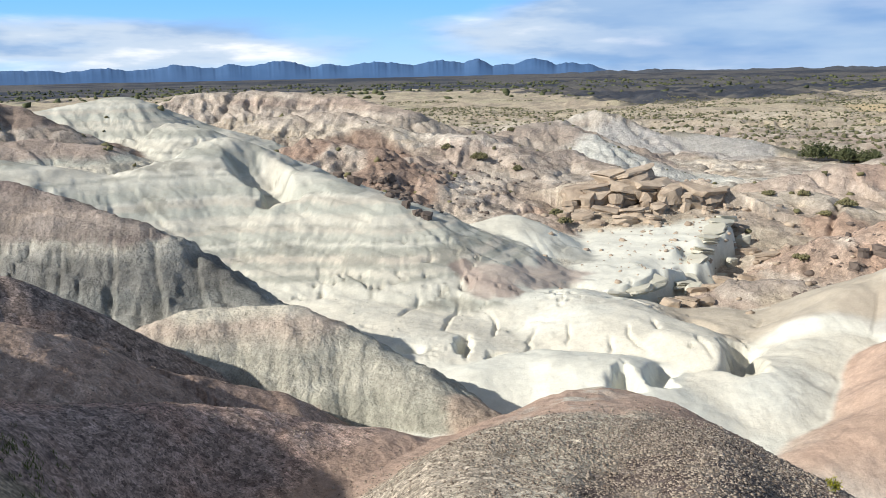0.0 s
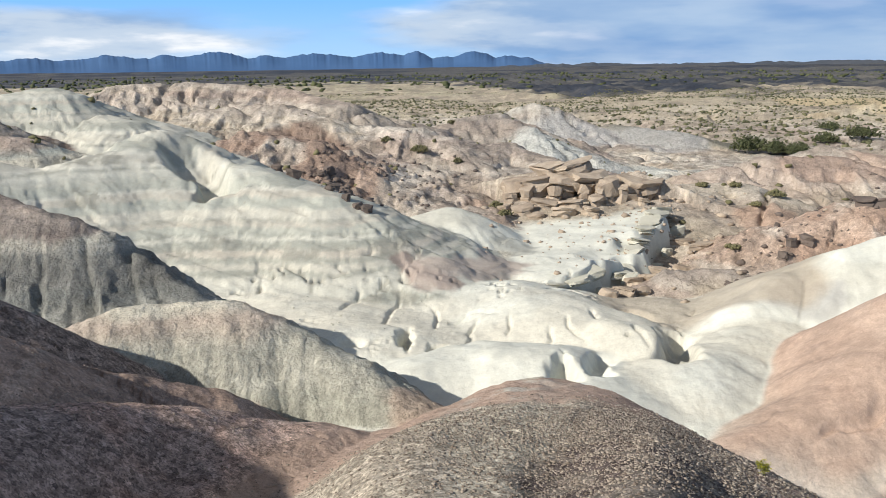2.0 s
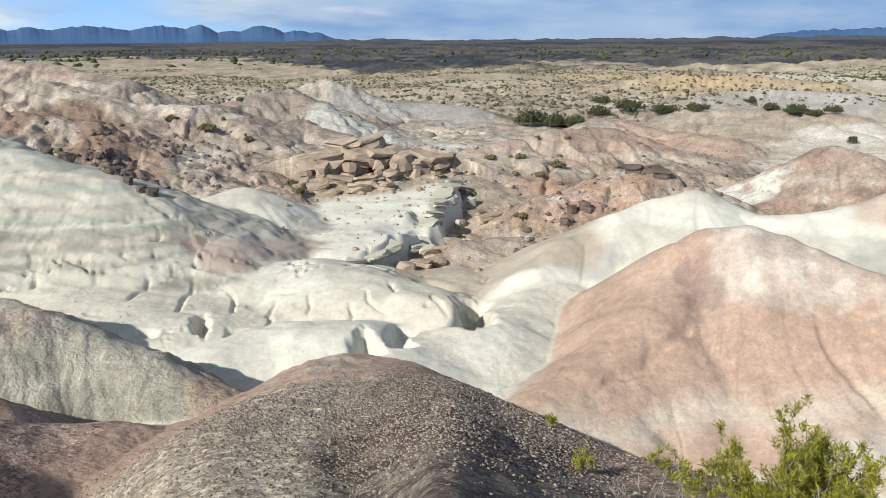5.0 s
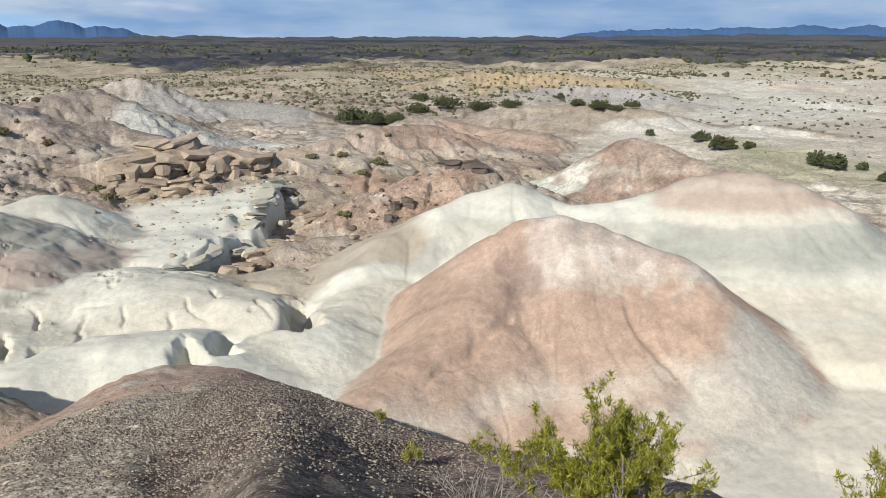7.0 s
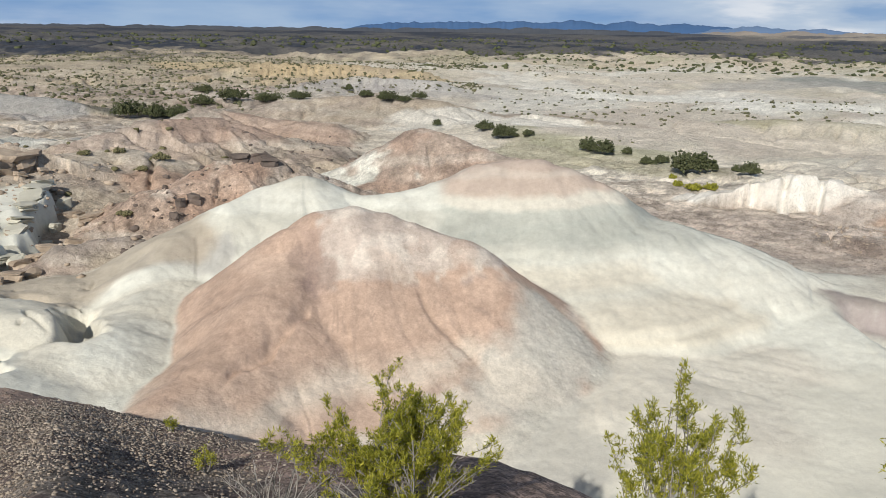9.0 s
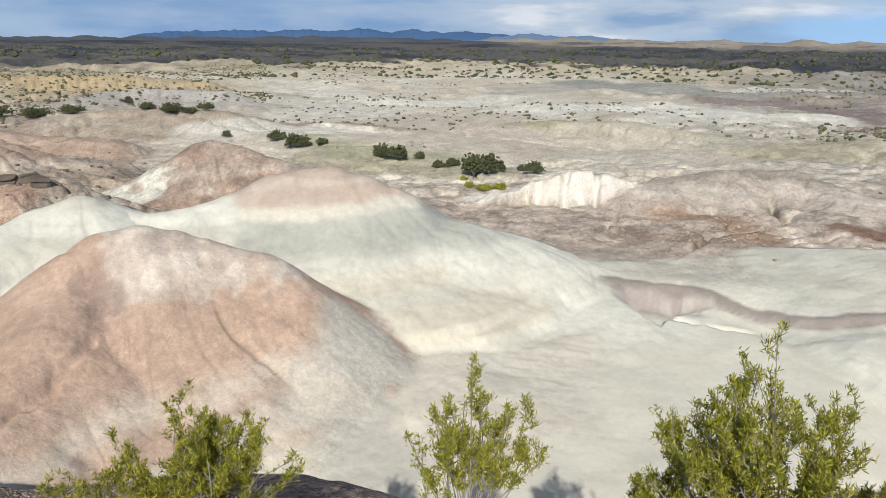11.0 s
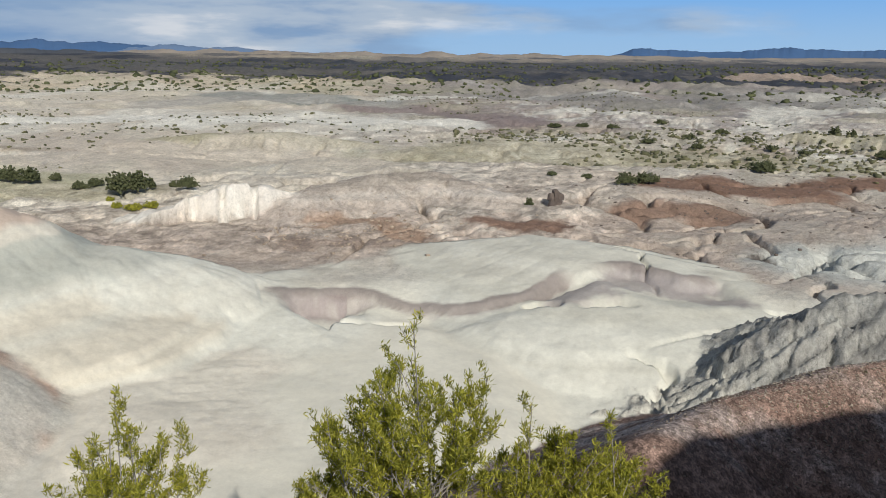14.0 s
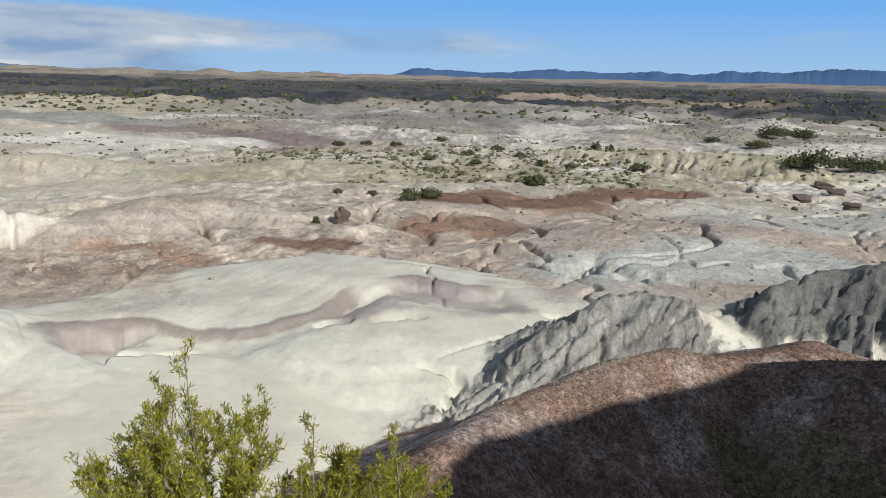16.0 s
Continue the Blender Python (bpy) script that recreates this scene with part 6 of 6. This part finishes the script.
# ---- rocks ----
def rock_mesh(name, seed, size, material, beds=0):
    """An angular block split into beds: each bed a slab cut by random steep planes, with chipped edges."""
    rng = np.random.default_rng(seed)
    beds = beds or int(rng.integers(2, 4))
    cuts_z = np.concatenate([[-1.0], np.sort(rng.uniform(-0.5, 0.6, beds - 1)), [1.0]])
    whole = bmesh.new()
    lean = rng.normal(size=2) * 0.12
    base = [(a + rng.uniform(-0.25, 0.25), rng.uniform(0.62, 0.95)) for a in np.linspace(0, 6.283, 8)[:-1]]
    for k in range(beds):
        bm = bmesh.new()
        bmesh.ops.create_cube(bm, size=2.0)
        out = rng.uniform(0.82, 1.08) + (0.08 if k == beds - 1 else 0.0)
        for v in bm.verts:
            v.co.z = cuts_z[k] + 0.02 if v.co.z < 0 else cuts_z[k + 1]
            v.co.z += lean[0] * v.co.x + lean[1] * v.co.y
        planes = [(math.cos(a + rng.normal() * 0.1), math.sin(a + rng.normal() * 0.1), rng.normal() * 0.22, h * out * rng.uniform(0.9, 1.08)) for a, h in base]
        planes += [(rng.normal() * 0.5, rng.normal() * 0.5, 1.0, cuts_z[k + 1] * 0.75 + 0.28) for _ in range(2)] if k == beds - 1 else []
        for nx, ny, nz, h in planes:
            ln = math.sqrt(nx * nx + ny * ny + nz * nz)
            nrm = Vector((nx / ln, ny / ln, nz / ln))
            mid = Vector((0, 0, (cuts_z[k] + cuts_z[k + 1]) / 2 if abs(nz) < 0.9 else 0.0))
            cut = bmesh.ops.bisect_plane(bm, geom=bm.verts[:] + bm.edges[:] + bm.faces[:], plane_co=mid + nrm * h, plane_no=nrm, clear_outer=True)
            rim = [e for e in cut["geom_cut"] if isinstance(e, bmesh.types.BMEdge)]
            if len(rim) > 2:
                bmesh.ops.edgeloop_fill(bm, edges=rim)
        bmesh.ops.bevel(bm, geom=bm.edges[:], offset=0.035, segments=1, affect="EDGES", clamp_overlap=True)
        bmesh.ops.triangulate(bm, faces=bm.faces[:])
        bmesh.ops.subdivide_edges(bm, edges=[e for e in bm.edges if e.calc_length() > 0.5], cuts=1)
        bmesh.ops.triangulate(bm, faces=bm.faces[:])
        for v in bm.verts:
            c = v.co
            v.co = c + Vector((math.sin(5 * c.y + 7 * c.z + seed), math.sin(6 * c.x + 5 * c.z + 2 * seed), 0.6 * math.sin(5 * c.x + 6 * c.y + 3 * seed))) * 0.035
        step_mesh = bpy.data.meshes.new("bed")
        bm.to_mesh(step_mesh)
        bm.free()
        whole.from_mesh(step_mesh)
        bpy.data.meshes.remove(step_mesh)
    bmesh.ops.scale(whole, vec=size, verts=whole.verts[:])
    bmesh.ops.recalc_face_normals(whole, faces=whole.faces[:])
    mesh = bpy.data.meshes.new(name)
    whole.to_mesh(mesh)
    whole.free()
    mesh.materials.append(material)
    return mesh


def boulder(x, y, size, turn, seed, material=None, lift=0.0, label="angular brown sandstone block of the outcrop", group="outcrop rocks"):
    ob = new("boulder", rock_mesh("boulder", seed, size, material or ROCK))
    ob.matrix_world = pose(x, y, float(ground_z(x, y)) + size[2] * 0.45 + lift, 9 * math.sin(seed * 2.3), 10 * math.cos(seed * 1.7), turn)
    return tagged(ob, label, "rock", group)


CAPROCK = "overhanging tan caprock slab of the outcrop"
BLOCK = "angular brown sandstone block of the outcrop"
for k, (x, y, size, turn, lift) in enumerate([
        (11.6, 70.9, (1.88, 1.50, 0.63), -8, 0.10), (13.6, 70.4, (2.00, 1.62, 0.69), 10, 0.12), (15.7, 69.9, (2.12, 1.75, 0.71), -20, 0.15), (17.6, 69.4, (2.00, 1.62, 0.75), 6, 0.25),
        (16.6, 70.6, (1.88, 1.50, 0.57), 25, 0.75), (19.4, 69.0, (1.25, 1.25, 0.80), -30, 0.15), (21.2, 68.6, (1.75, 1.25, 0.69), -14, 0.10), (22.6, 68.0, (1.50, 1.12, 0.57), 18, 0.05), (14.6, 71.0, (1.62, 1.25, 0.52), 0, 0.8)]):
    boulder(x, y, (0.55 * size[0], 0.55 * size[1], 0.95 + 0.5 * lift), turn + 40, 715 + k, ROCK, 0.0, "dark weathered block under the caprock", "outcrop rocks")
    boulder(x, y, size, turn, 700 + k, ROCK, lift + 0.6, CAPROCK, "outcrop rocks")
for k, (x, y, size, turn) in enumerate([
        (12.3, 69.3, (0.8, 0.7, 0.75), 10), (14.6, 68.9, (0.9, 0.7, 0.8), -30), (17.0, 68.2, (0.75, 0.7, 0.85), 35), (18.9, 67.7, (1.0, 0.85, 1.25), 8), (19.9, 67.5, (0.8, 0.7, 0.95), -25), (18.2, 67.3, (0.7, 0.6, 0.8), 50)] + [
        (20.9, 67.6, (0.9, 0.7, 0.7), 12), (11.0, 69.6, (0.8, 0.6, 0.5), -12), (17.6, 66.4, (0.9, 0.7, 0.55), 21), (13.4, 67.0, (1.2, 0.7, 0.45), -9), (15.6, 66.3, (1.3, 0.8, 0.5), -23), (11.4, 66.4, (1.0, 0.6, 0.4), -33),
        (14.7, 65.0, (1.3, 0.7, 0.4), 5), (16.6, 64.6, (0.9, 0.6, 0.4), -14), (12.4, 65.2, (0.8, 0.5, 0.3), -22), (10.2, 67.6, (0.7, 0.5, 0.35), 31), (21.5, 66.2, (0.6, 0.5, 0.35), 3), (23.4, 66.8, (0.5, 0.4, 0.3), 43)]):
    boulder(x, y, size, turn, 760 + k, ROCK, 0.0, BLOCK if size[2] > 0.6 else "grey-tan slab below the outcrop", "outcrop rocks")
for k, (x, y, size, turn) in enumerate([
        (9.8, 45.2, (0.84, 0.57, 0.22), 40), (11.2, 46.2, (0.95, 0.68, 0.22), 30), (12.4, 47.4, (1.06, 0.68, 0.22), 42), (13.8, 48.6, (0.95, 0.68, 0.22), 25), (14.9, 50.0, (1.06, 0.80, 0.22), 50), (15.8, 51.9, (1.19, 0.80, 0.22), 62),
        (16.9, 53.8, (1.19, 0.80, 0.22), 55), (17.9, 55.8, (1.31, 0.80, 0.22), 70), (18.9, 57.6, (1.19, 0.91, 0.22), 58), (19.9, 59.6, (1.31, 0.91, 0.22), 65), (20.9, 61.4, (1.19, 0.91, 0.22), 52), (21.9, 63.0, (1.06, 0.80, 0.22), 60)]):
    boulder(x, y, size, turn, 780 + k, PALEROCK, 0.0, "pale clay slab breaking off along the ledge", "ledge blocks")
for k, (x, y, size, turn) in enumerate([
        (12.9, 46.6, (0.5, 0.4, 0.35), 10), (15.2, 48.6, (0.6, 0.45, 0.4), 33), (17.4, 52.4, (0.6, 0.5, 0.4), 12), (19.2, 55.6, (0.7, 0.5, 0.4), 70), (20.6, 57.6, (0.6, 0.45, 0.35), 5), (22.4, 60.6, (0.7, 0.5, 0.4), 21), (18.2, 50.9, (1.1, 0.6, 0.3), 15), (20.3, 53.6, (1.0, 0.5, 0.25), -12), (22.8, 56.4, (1.2, 0.5, 0.25), 20)]):
    boulder(x, y, size, turn, 795 + k, PALEROCK if k < 6 else ROCK, 0.0, "fallen pale slab below the ledge", "ledge blocks")
boulder(15.2, 48.1, (0.71, 0.35, 0.29), -5, 726, ROCK, 0.00, "small tan slab of a low ledge", "ledge blocks")
boulder(16.1, 48.3, (0.76, 0.30, 0.25), -19, 727, ROCK, 0.00, "small tan slab of a low ledge", "ledge blocks")
boulder(17.2, 48.7, (0.94, 0.25, 0.21), -33, 728, ROCK, 0.00, "small tan slab of a low ledge", "ledge blocks")
boulder(22.1, 58.9, (1.04, 0.31, 0.26), 2, 729, ROCK, 0.00, "small tan slab of a low ledge", "ledge blocks")
boulder(19.2, 48.6, (0.73, 0.26, 0.22), -11, 730, ROCK, 0.00, "small tan slab of a low ledge", "ledge blocks")
boulder(13.8, 45.5, (0.86, 0.52, 0.43), -19, 731, ROCK, 0.00, "small tan slab of a low ledge", "ledge blocks")
boulder(12.6, 44.7, (0.58, 0.37, 0.31), -31, 732, ROCK, 0.00, "small tan slab of a low ledge", "ledge blocks")
boulder(15.0, 45.8, (0.52, 0.33, 0.28), 2, 733, ROCK, 0.00, "small tan slab of a low ledge", "ledge blocks")
boulder(-4.8, 68.7, (0.42, 0.36, 0.30), 12, 734, DARKROCK, 0.00, "dark reddish-brown broken rock beside the banded hill", "dark rubble rocks")
boulder(-3.5, 61.4, (0.40, 0.36, 0.30), -1, 735, DARKROCK, 0.00, "dark reddish-brown broken rock beside the banded hill", "dark rubble rocks")
boulder(-2.2, 50.5, (0.36, 0.30, 0.26), -15, 736, DARKROCK, 0.00, "dark reddish-brown broken rock beside the banded hill", "dark rubble rocks")
boulder(-1.5, 50.0, (0.34, 0.26, 0.22), 20, 737, DARKROCK, 0.00, "dark reddish-brown broken rock beside the banded hill", "dark rubble rocks")
boulder(-4.4, 69.5, (0.52, 0.48, 0.40), 9, 738, DARKROCK, 0.00, "dark reddish-brown broken rock beside the banded hill", "dark rubble rocks")
boulder(-1.0, 50.0, (0.46, 0.35, 0.29), -5, 739, DARKROCK, 0.00, "dark reddish-brown broken rock beside the banded hill", "dark rubble rocks")
boulder(-6.4, 60.0, (0.75, 0.42, 0.35), -13, 740, DARKROCK, 0.00, "dark reddish-brown broken rock beside the banded hill", "dark rubble rocks")
boulder(-7.7, 61.8, (0.52, 0.37, 0.31), 24, 741, DARKROCK, 0.00, "dark reddish-brown broken rock beside the banded hill", "dark rubble rocks")
boulder(26.6, 51.2, (0.42, 0.34, 0.28), -23, 742, DARKROCK, 0.00, "rusty broken rock on a stony ridge", "rusty ridge rocks")
boulder(25.5, 50.0, (0.45, 0.34, 0.26), -36, 743, DARKROCK, 0.00, "rusty broken rock on a stony ridge", "rusty ridge rocks")
boulder(32.6, 53.3, (0.93, 0.49, 0.41), -53, 744, DARKROCK, 0.00, "rusty broken rock on a stony ridge", "rusty ridge rocks")
boulder(33.8, 52.8, (1.04, 0.43, 0.36), -17, 745, DARKROCK, 0.00, "rusty broken rock on a stony ridge", "rusty ridge rocks")
boulder(34.3, 52.0, (0.77, 0.43, 0.36), -31, 746, DARKROCK, 0.00, "rusty broken rock on a stony ridge", "rusty ridge rocks")
boulder(27.6, 51.3, (0.58, 0.40, 0.34), -39, 747, DARKROCK, 0.00, "rusty broken rock on a stony ridge", "rusty ridge rocks")
boulder(77.3, -1.1, (0.45, 0.41, 0.77), -114, 748, DARKROCK, 0.00, "dark upright rock pillar in a gully", "dark pillars")
boulder(77.3, -1.5, (0.38, 0.35, 0.96), -78, 749, DARKROCK, 0.00, "dark upright rock pillar in a gully", "dark pillars")
boulder(77.4, -1.9, (0.38, 0.35, 0.64), -91, 750, DARKROCK, 0.00, "dark upright rock pillar in a gully", "dark pillars")
boulder(88.0, -60.9, (1.15, 0.74, 0.62), -139, 755, DARKROCK, 0.00, "low dark rock beside pale flats", "dark rubble rocks")
boulder(101.3, -67.8, (1.21, 0.72, 0.61), -101, 756, DARKROCK, 0.00, "low dark rock beside pale flats", "dark rubble rocks")
boulder(98.3, -61.0, (1.44, 0.80, 0.67), -112, 757, DARKROCK, 0.00, "low dark rock beside pale flats", "dark rubble rocks")
boulder(108.2, -70.2, (1.39, 0.76, 0.64), -126, 758, DARKROCK, 0.00, "low dark rock beside pale flats", "dark rubble rocks")


def rubble(name, pts, spread, count, s0, s1, material, label, seed, squash=0.6):
    """Loose stones strewn along a line of points, as stuff."""
    rng = np.random.default_rng(seed)
    pts = np.array(pts, float)
    k = rng.integers(0, max(1, len(pts) - 1), count)
    u = rng.random(count)[:, None]
    p = pts[k] * (1 - u) + pts[np.minimum(k + 1, len(pts) - 1)] * u + rng.normal(size=(count, 2)) * spread
    size = s0 + (s1 - s0) * rng.random(count) ** 3
    big_ = s1 > 0.15
    v, f = scatter(np.stack([p[:, 0], p[:, 1], ground_z(p[:, 0], p[:, 1]) + 0.15 * size], 1), size, rng, ICO_V if big_ else GEM_V, ICO_F if big_ else GEM_F, squash, 0.24)
    tagged(new(name, mesh_of(name, v, f, material)), label, "stones", kind="stuff")


rubble("loose_stones", [(-0.2, 15.0), (3.0, 16.4), (6.6, 18.0), (4.2, 13.0)], 1.7, 16000, 0.01, 0.04, PEBBLE, "loose grey and brown pebbles over the gravel mound", 800)
rubble("loose_stones", [(4.2, 13.2), (11.0, 20.2)], 2, 6000, 0.012, 0.06, PEBBLE, "loose pebbles on the gravel slope", 801)
rubble("loose_stones", [(0.4, 11.6), (3.4, 11.2), (6.2, 12.4), (9.4, 16.0)], 1.3, 11000, 0.008, 0.04, PEBBLE, "loose dark and grey pebbles low on the gravel mound", 815)
rubble("loose_stones", [(22.1, -4.9), (25.8, -10.9), (25.3, -14.8), (22.4, -16.1)], 2.4, 6000, 0.008, 0.045, PEBBLE, "loose stones on the red gravel slope", 802)
rubble("loose_stones", [(22.6, -5.3), (25.5, -9.8), (26.6, -13.4)], 1.6, 6500, 0.014, 0.06, PEBBLE, "pale stones on the sunlit red gravel slope", 803)
rubble("loose_stones", [(0.4, 15.4), (3.0, 16.0), (6.6, 17.6), (7.4, 19.4)], 1.5, 5000, 0.012, 0.05, PEBBLE, "larger pebbles over the gravel mound", 804)
rubble("loose_stones", [(-8.7, 17.9), (-5.7, 17.6), (-2.5, 18.2)], 1.8, 3000, 0.006, 0.035, PEBBLE, "loose stones on the shaded gravel slope", 805)
rubble("loose_stones", [(10.8, 68.6), (22.1, 68.3), (24.2, 63.6)], 4, 260, 0.06, 0.4, ROCK, "fallen brown stones around the outcrop", 806)
rubble("loose_stones", [(10.8, 50.5), (21.1, 60.0), (18.8, 47.6)], 3, 240, 0.05, 0.28, ROCK, "broken slabs strewn below the ledge", 807)
rubble("loose_stones", [(-3.9, 70.3), (0.9, 73.6), (6.4, 79.2)], 4, 200, 0.08, 0.35, DARKROCK, "dark stones strewn over the brown ground", 808)
rubble("loose_stones", [(-5.8, 69.8), (-3.8, 68.3), (-2.6, 62.0), (-1.8, 51.2)], 0.8, 170, 0.08, 0.42, DARKROCK, "dark red-brown rubble along the foot of the banded hill", 814)
rubble("loose_stones", [(62.7, 18.7), (66.1, 10.6)], 3.5, 420, 0.05, 0.2, ROCK, "rusty stones strewn below the white hill", 809)
rubble("loose_stones", [(23.1, 49.3), (32.8, 53.6), (61.2, 79.2)], 3, 320, 0.06, 0.35, DARKROCK, "rusty stones strewn over the folded ground", 810)
rubble("loose_stones", [(76.0, -8.0), (91.2, -23.9), (116.0, -54.6)], 8, 700, 0.04, 0.2, DARKROCK, "dark red stones over a rust-brown flat", 811)
rubble("loose_stones", [(62.3, -21.2), (67.6, -33.1), (103.7, -71.1)], 9, 260, 0.05, 0.22, DARKROCK, "dark stones along cracks in pale flats", 812)
rubble("loose_stones", [(-5.6, 43.0), (-1.8, 38.3), (1.8, 39.2)], 2.5, 120, 0.02, 0.08, PALEROCK, "small clods on the white valley floor", 813)


def tufts(name, pts, spread, count, tall, label, seed):
    """Short grass in tufts of narrow blades, as stuff."""
    rng = np.random.default_rng(seed)
    pts = np.array(pts, float)
    k, u = rng.integers(0, max(1, len(pts) - 1), count), rng.random(count)[:, None]
    p = pts[k] * (1 - u) + pts[np.minimum(k + 1, len(pts) - 1)] * u + rng.normal(size=(count, 2)) * spread
    p = np.repeat(p, 7, 0) + rng.normal(size=(count * 7, 2)) * 0.03
    root = np.concatenate([p, ground_z(p[:, 0], p[:, 1])[:, None]], 1)
    a = rng.uniform(0, 6.28, len(p))
    side = np.stack([np.cos(a), np.sin(a), 0 * a], 1) * 0.008
    tip = root + np.concatenate([rng.normal(size=(len(p), 2)) * 0.3 * tall, rng.uniform(0.5, 1.0, (len(p), 1)) * tall], 1)
    tagged(new(name, mesh_of(name, np.stack([root - side, root + side, tip], 1).reshape(-1, 3), np.arange(3 * len(p)).reshape(-1, 3), GREENBLADE)), label, "grass", kind="stuff")


GREENBLADE = simple("grass_blade", (0.06, 0.085, 0.025), (0.16, 0.19, 0.06), 3.0, 0.7, 0, island=0.6, through=0.2)
tufts("grass", [(26.1, -15.1), (24.1, -16.7), (23.0, -17.5)], 1, 260, 0.14, "short green grass along the shaded slope", 900)
tufts("grass", [(21.6, -8.5), (23.8, -13.2), (23.0, -15.5)], 1.5, 70, 0.12, "thin green grass on the shaded slope", 901)
tufts("grass", [(-6.8, 12.6), (-6.6, 12.9)], 0.5, 80, 0.12, "green grass patch on the gravel slope", 902)
tufts("grass", [(-5.7, 12.1), (-5.2, 12.5)], 0.5, 70, 0.12, "small green grass patch in shade", 903)
tufts("grass", [(12.6, 21.0), (13.8, 21.0)], 0.4, 120, 0.2, "green weeds at the mound's foot", 904)


# ---- the leafy bushes beside the viewpoint ----
def leafy_bush(name, x, y, tall, wide, stems, leaves, seed, label, dead=0):
    """A creosote-like bush: many thin forking stems, their upper ends crowded with small narrow leaves."""
    rng = np.random.default_rng(seed)
    root = new(name)
    z0 = float(ground_z(x, y)) - 0.05
    root.location = (x, y, z0)
    paths, twigs, spots, heads = [], [], [], []
    for s in range(stems):
        a, lean = rng.uniform(0, 6.283), wide / 2 * math.sqrt(rng.random())
        top = tall * (0.9 - 0.25 * (lean / (wide / 2)) ** 1.5) * rng.uniform(0.7, 1.0)
        if s == 0:
            a, lean, top = 0.5, 0.12 * wide, tall
        t = np.linspace(0, 1, 8)[:, None]
        bend = rng.normal(size=2) * 0.08 * tall
        p = np.concatenate([np.cos(a) * lean * t ** 1.3 + bend[0] * np.sin(t * 3), np.sin(a) * lean * t ** 1.3 + bend[1] * np.sin(t * 3), top * t], 1)
        paths.append(p)
        for q in range(9):
            k = rng.uniform(0.5, 0.98)
            o = np.array([np.interp(k, t[:, 0], p[:, c]) for c in range(3)])
            d = np.array([rng.normal() * 0.5 + 0.3 * math.cos(a), rng.normal() * 0.5 + 0.3 * math.sin(a), rng.uniform(0.5, 1.2)])
            ln = rng.uniform(0.12, 0.34) * (1.15 - 0.5 * k) * min(tall, 2.4) / 2
            d = d / np.linalg.norm(d) * ln
            tw = np.array([o, o + d * 0.5 + rng.normal(size=3) * 0.02, o + d])
            twigs.append(tw)
            spots.append(tw)
        spots.append(p[5:8])
    for p in paths:
        v, f = tubes([p], 0.012, 0.004, 5)
        part("stem", mesh_of("stem", v, f, TWIG), root)
    v, f = tubes(twigs, 0.005, 0.002, 4)
    part("brushwood", mesh_of("brushwood", v, f, TWIG), root, "fine grey twigs")["kind"] = "stuff"
    if leaves:
        k = rng.integers(0, len(spots), leaves)
        u = rng.random(leaves) ** 0.42
        sp = np.array(spots)[k]
        at = np.where(u[:, None] < 0.5, sp[:, 0] + (sp[:, 1] - sp[:, 0]) * (2 * u[:, None]), sp[:, 1] + (sp[:, 2] - sp[:, 1]) * (2 * u[:, None] - 1))
        at = at + rng.normal(size=(leaves, 3)) * 0.018
        way = rng.normal(size=(leaves, 3)) * 0.6 + np.array([0, 0, 0.75])
        way /= np.linalg.norm(way, axis=1, keepdims=True)
        side = np.cross(way, rng.normal(size=(leaves, 3)))
        side /= np.linalg.norm(side, axis=1, keepdims=True)
        up = np.cross(side, way)
        ln, w = rng.uniform(0.035, 0.085, (leaves, 1)), rng.uniform(0.004, 0.0085, (leaves, 1))
        quad = np.stack([at, at + way * ln * 0.5 + side * w + up * 0.004, at + way * ln, at + way * ln * 0.5 - side * w + up * 0.004], 1).reshape(-1, 3)
        part("foliage", mesh_of("foliage", quad, np.arange(4 * leaves).reshape(-1, 4), LEAF), root, "small narrow yellow-green leaves")["kind"] = "stuff"
    return tagged(root, label, "bush", "bushes beside the viewpoint")


leafy_bush("creosote_bush", 5.75, 6.55, 1.80, 2.7, 60, 26000, 501, "green leafy desert bush with yellowish tips and bare grey base")
leafy_bush("creosote_bush", 7.31, 3.94, 2.07, 1.6, 24, 10500, 502, "open leafy desert bush with grey stems showing")
leafy_bush("creosote_bush", 7.72, 1.09, 2.38, 2.2, 46, 25000, 503, "tall leafy desert bush with one high leading shoot")
leafy_bush("creosote_bush", 8.30, -0.04, 1.81, 1.6, 28, 12500, 504, "lower leafy bush crowded against a taller one")
leafy_bush("creosote_bush", 8.76, -0.84, 2.00, 1.3, 28, 13000, 505, "low dense green bush at the slope's edge")
leafy_bush("creosote_bush", 7.76, 1.93, 1.21, 1.1, 24, 9500, 506, "small leafy bush in the gap between others")
leafy_bush("dry_bush", 4.75, 7.1, 1.05, 1.6, 34, 0, 507, "leafless grey bush of dry twigs")
leafy_bush("dry_bush", 5.35, 5.75, 0.95, 1.7, 34, 0, 511, "tangle of dry grey twigs under a leafy bush")
leafy_bush("dry_bush", 6.9, 1.2, 1.15, 1.6, 34, 0, 512, "bare grey stems at the foot of a leafy bush")
leafy_bush("dry_bush", 7.31, -5.25, 1.2, 1.3, 26, 0, 508, "bare grey thorny bush on the shaded slope")
leafy_bush("sprout", 7.62, 15.53, 0.35, 0.4, 10, 500, 509, "small bright green sprout among the gravel")
leafy_bush("sprout", 6.22, 11.42, 0.5, 0.5, 10, 700, 510, "small green sprout at the mound's foot")
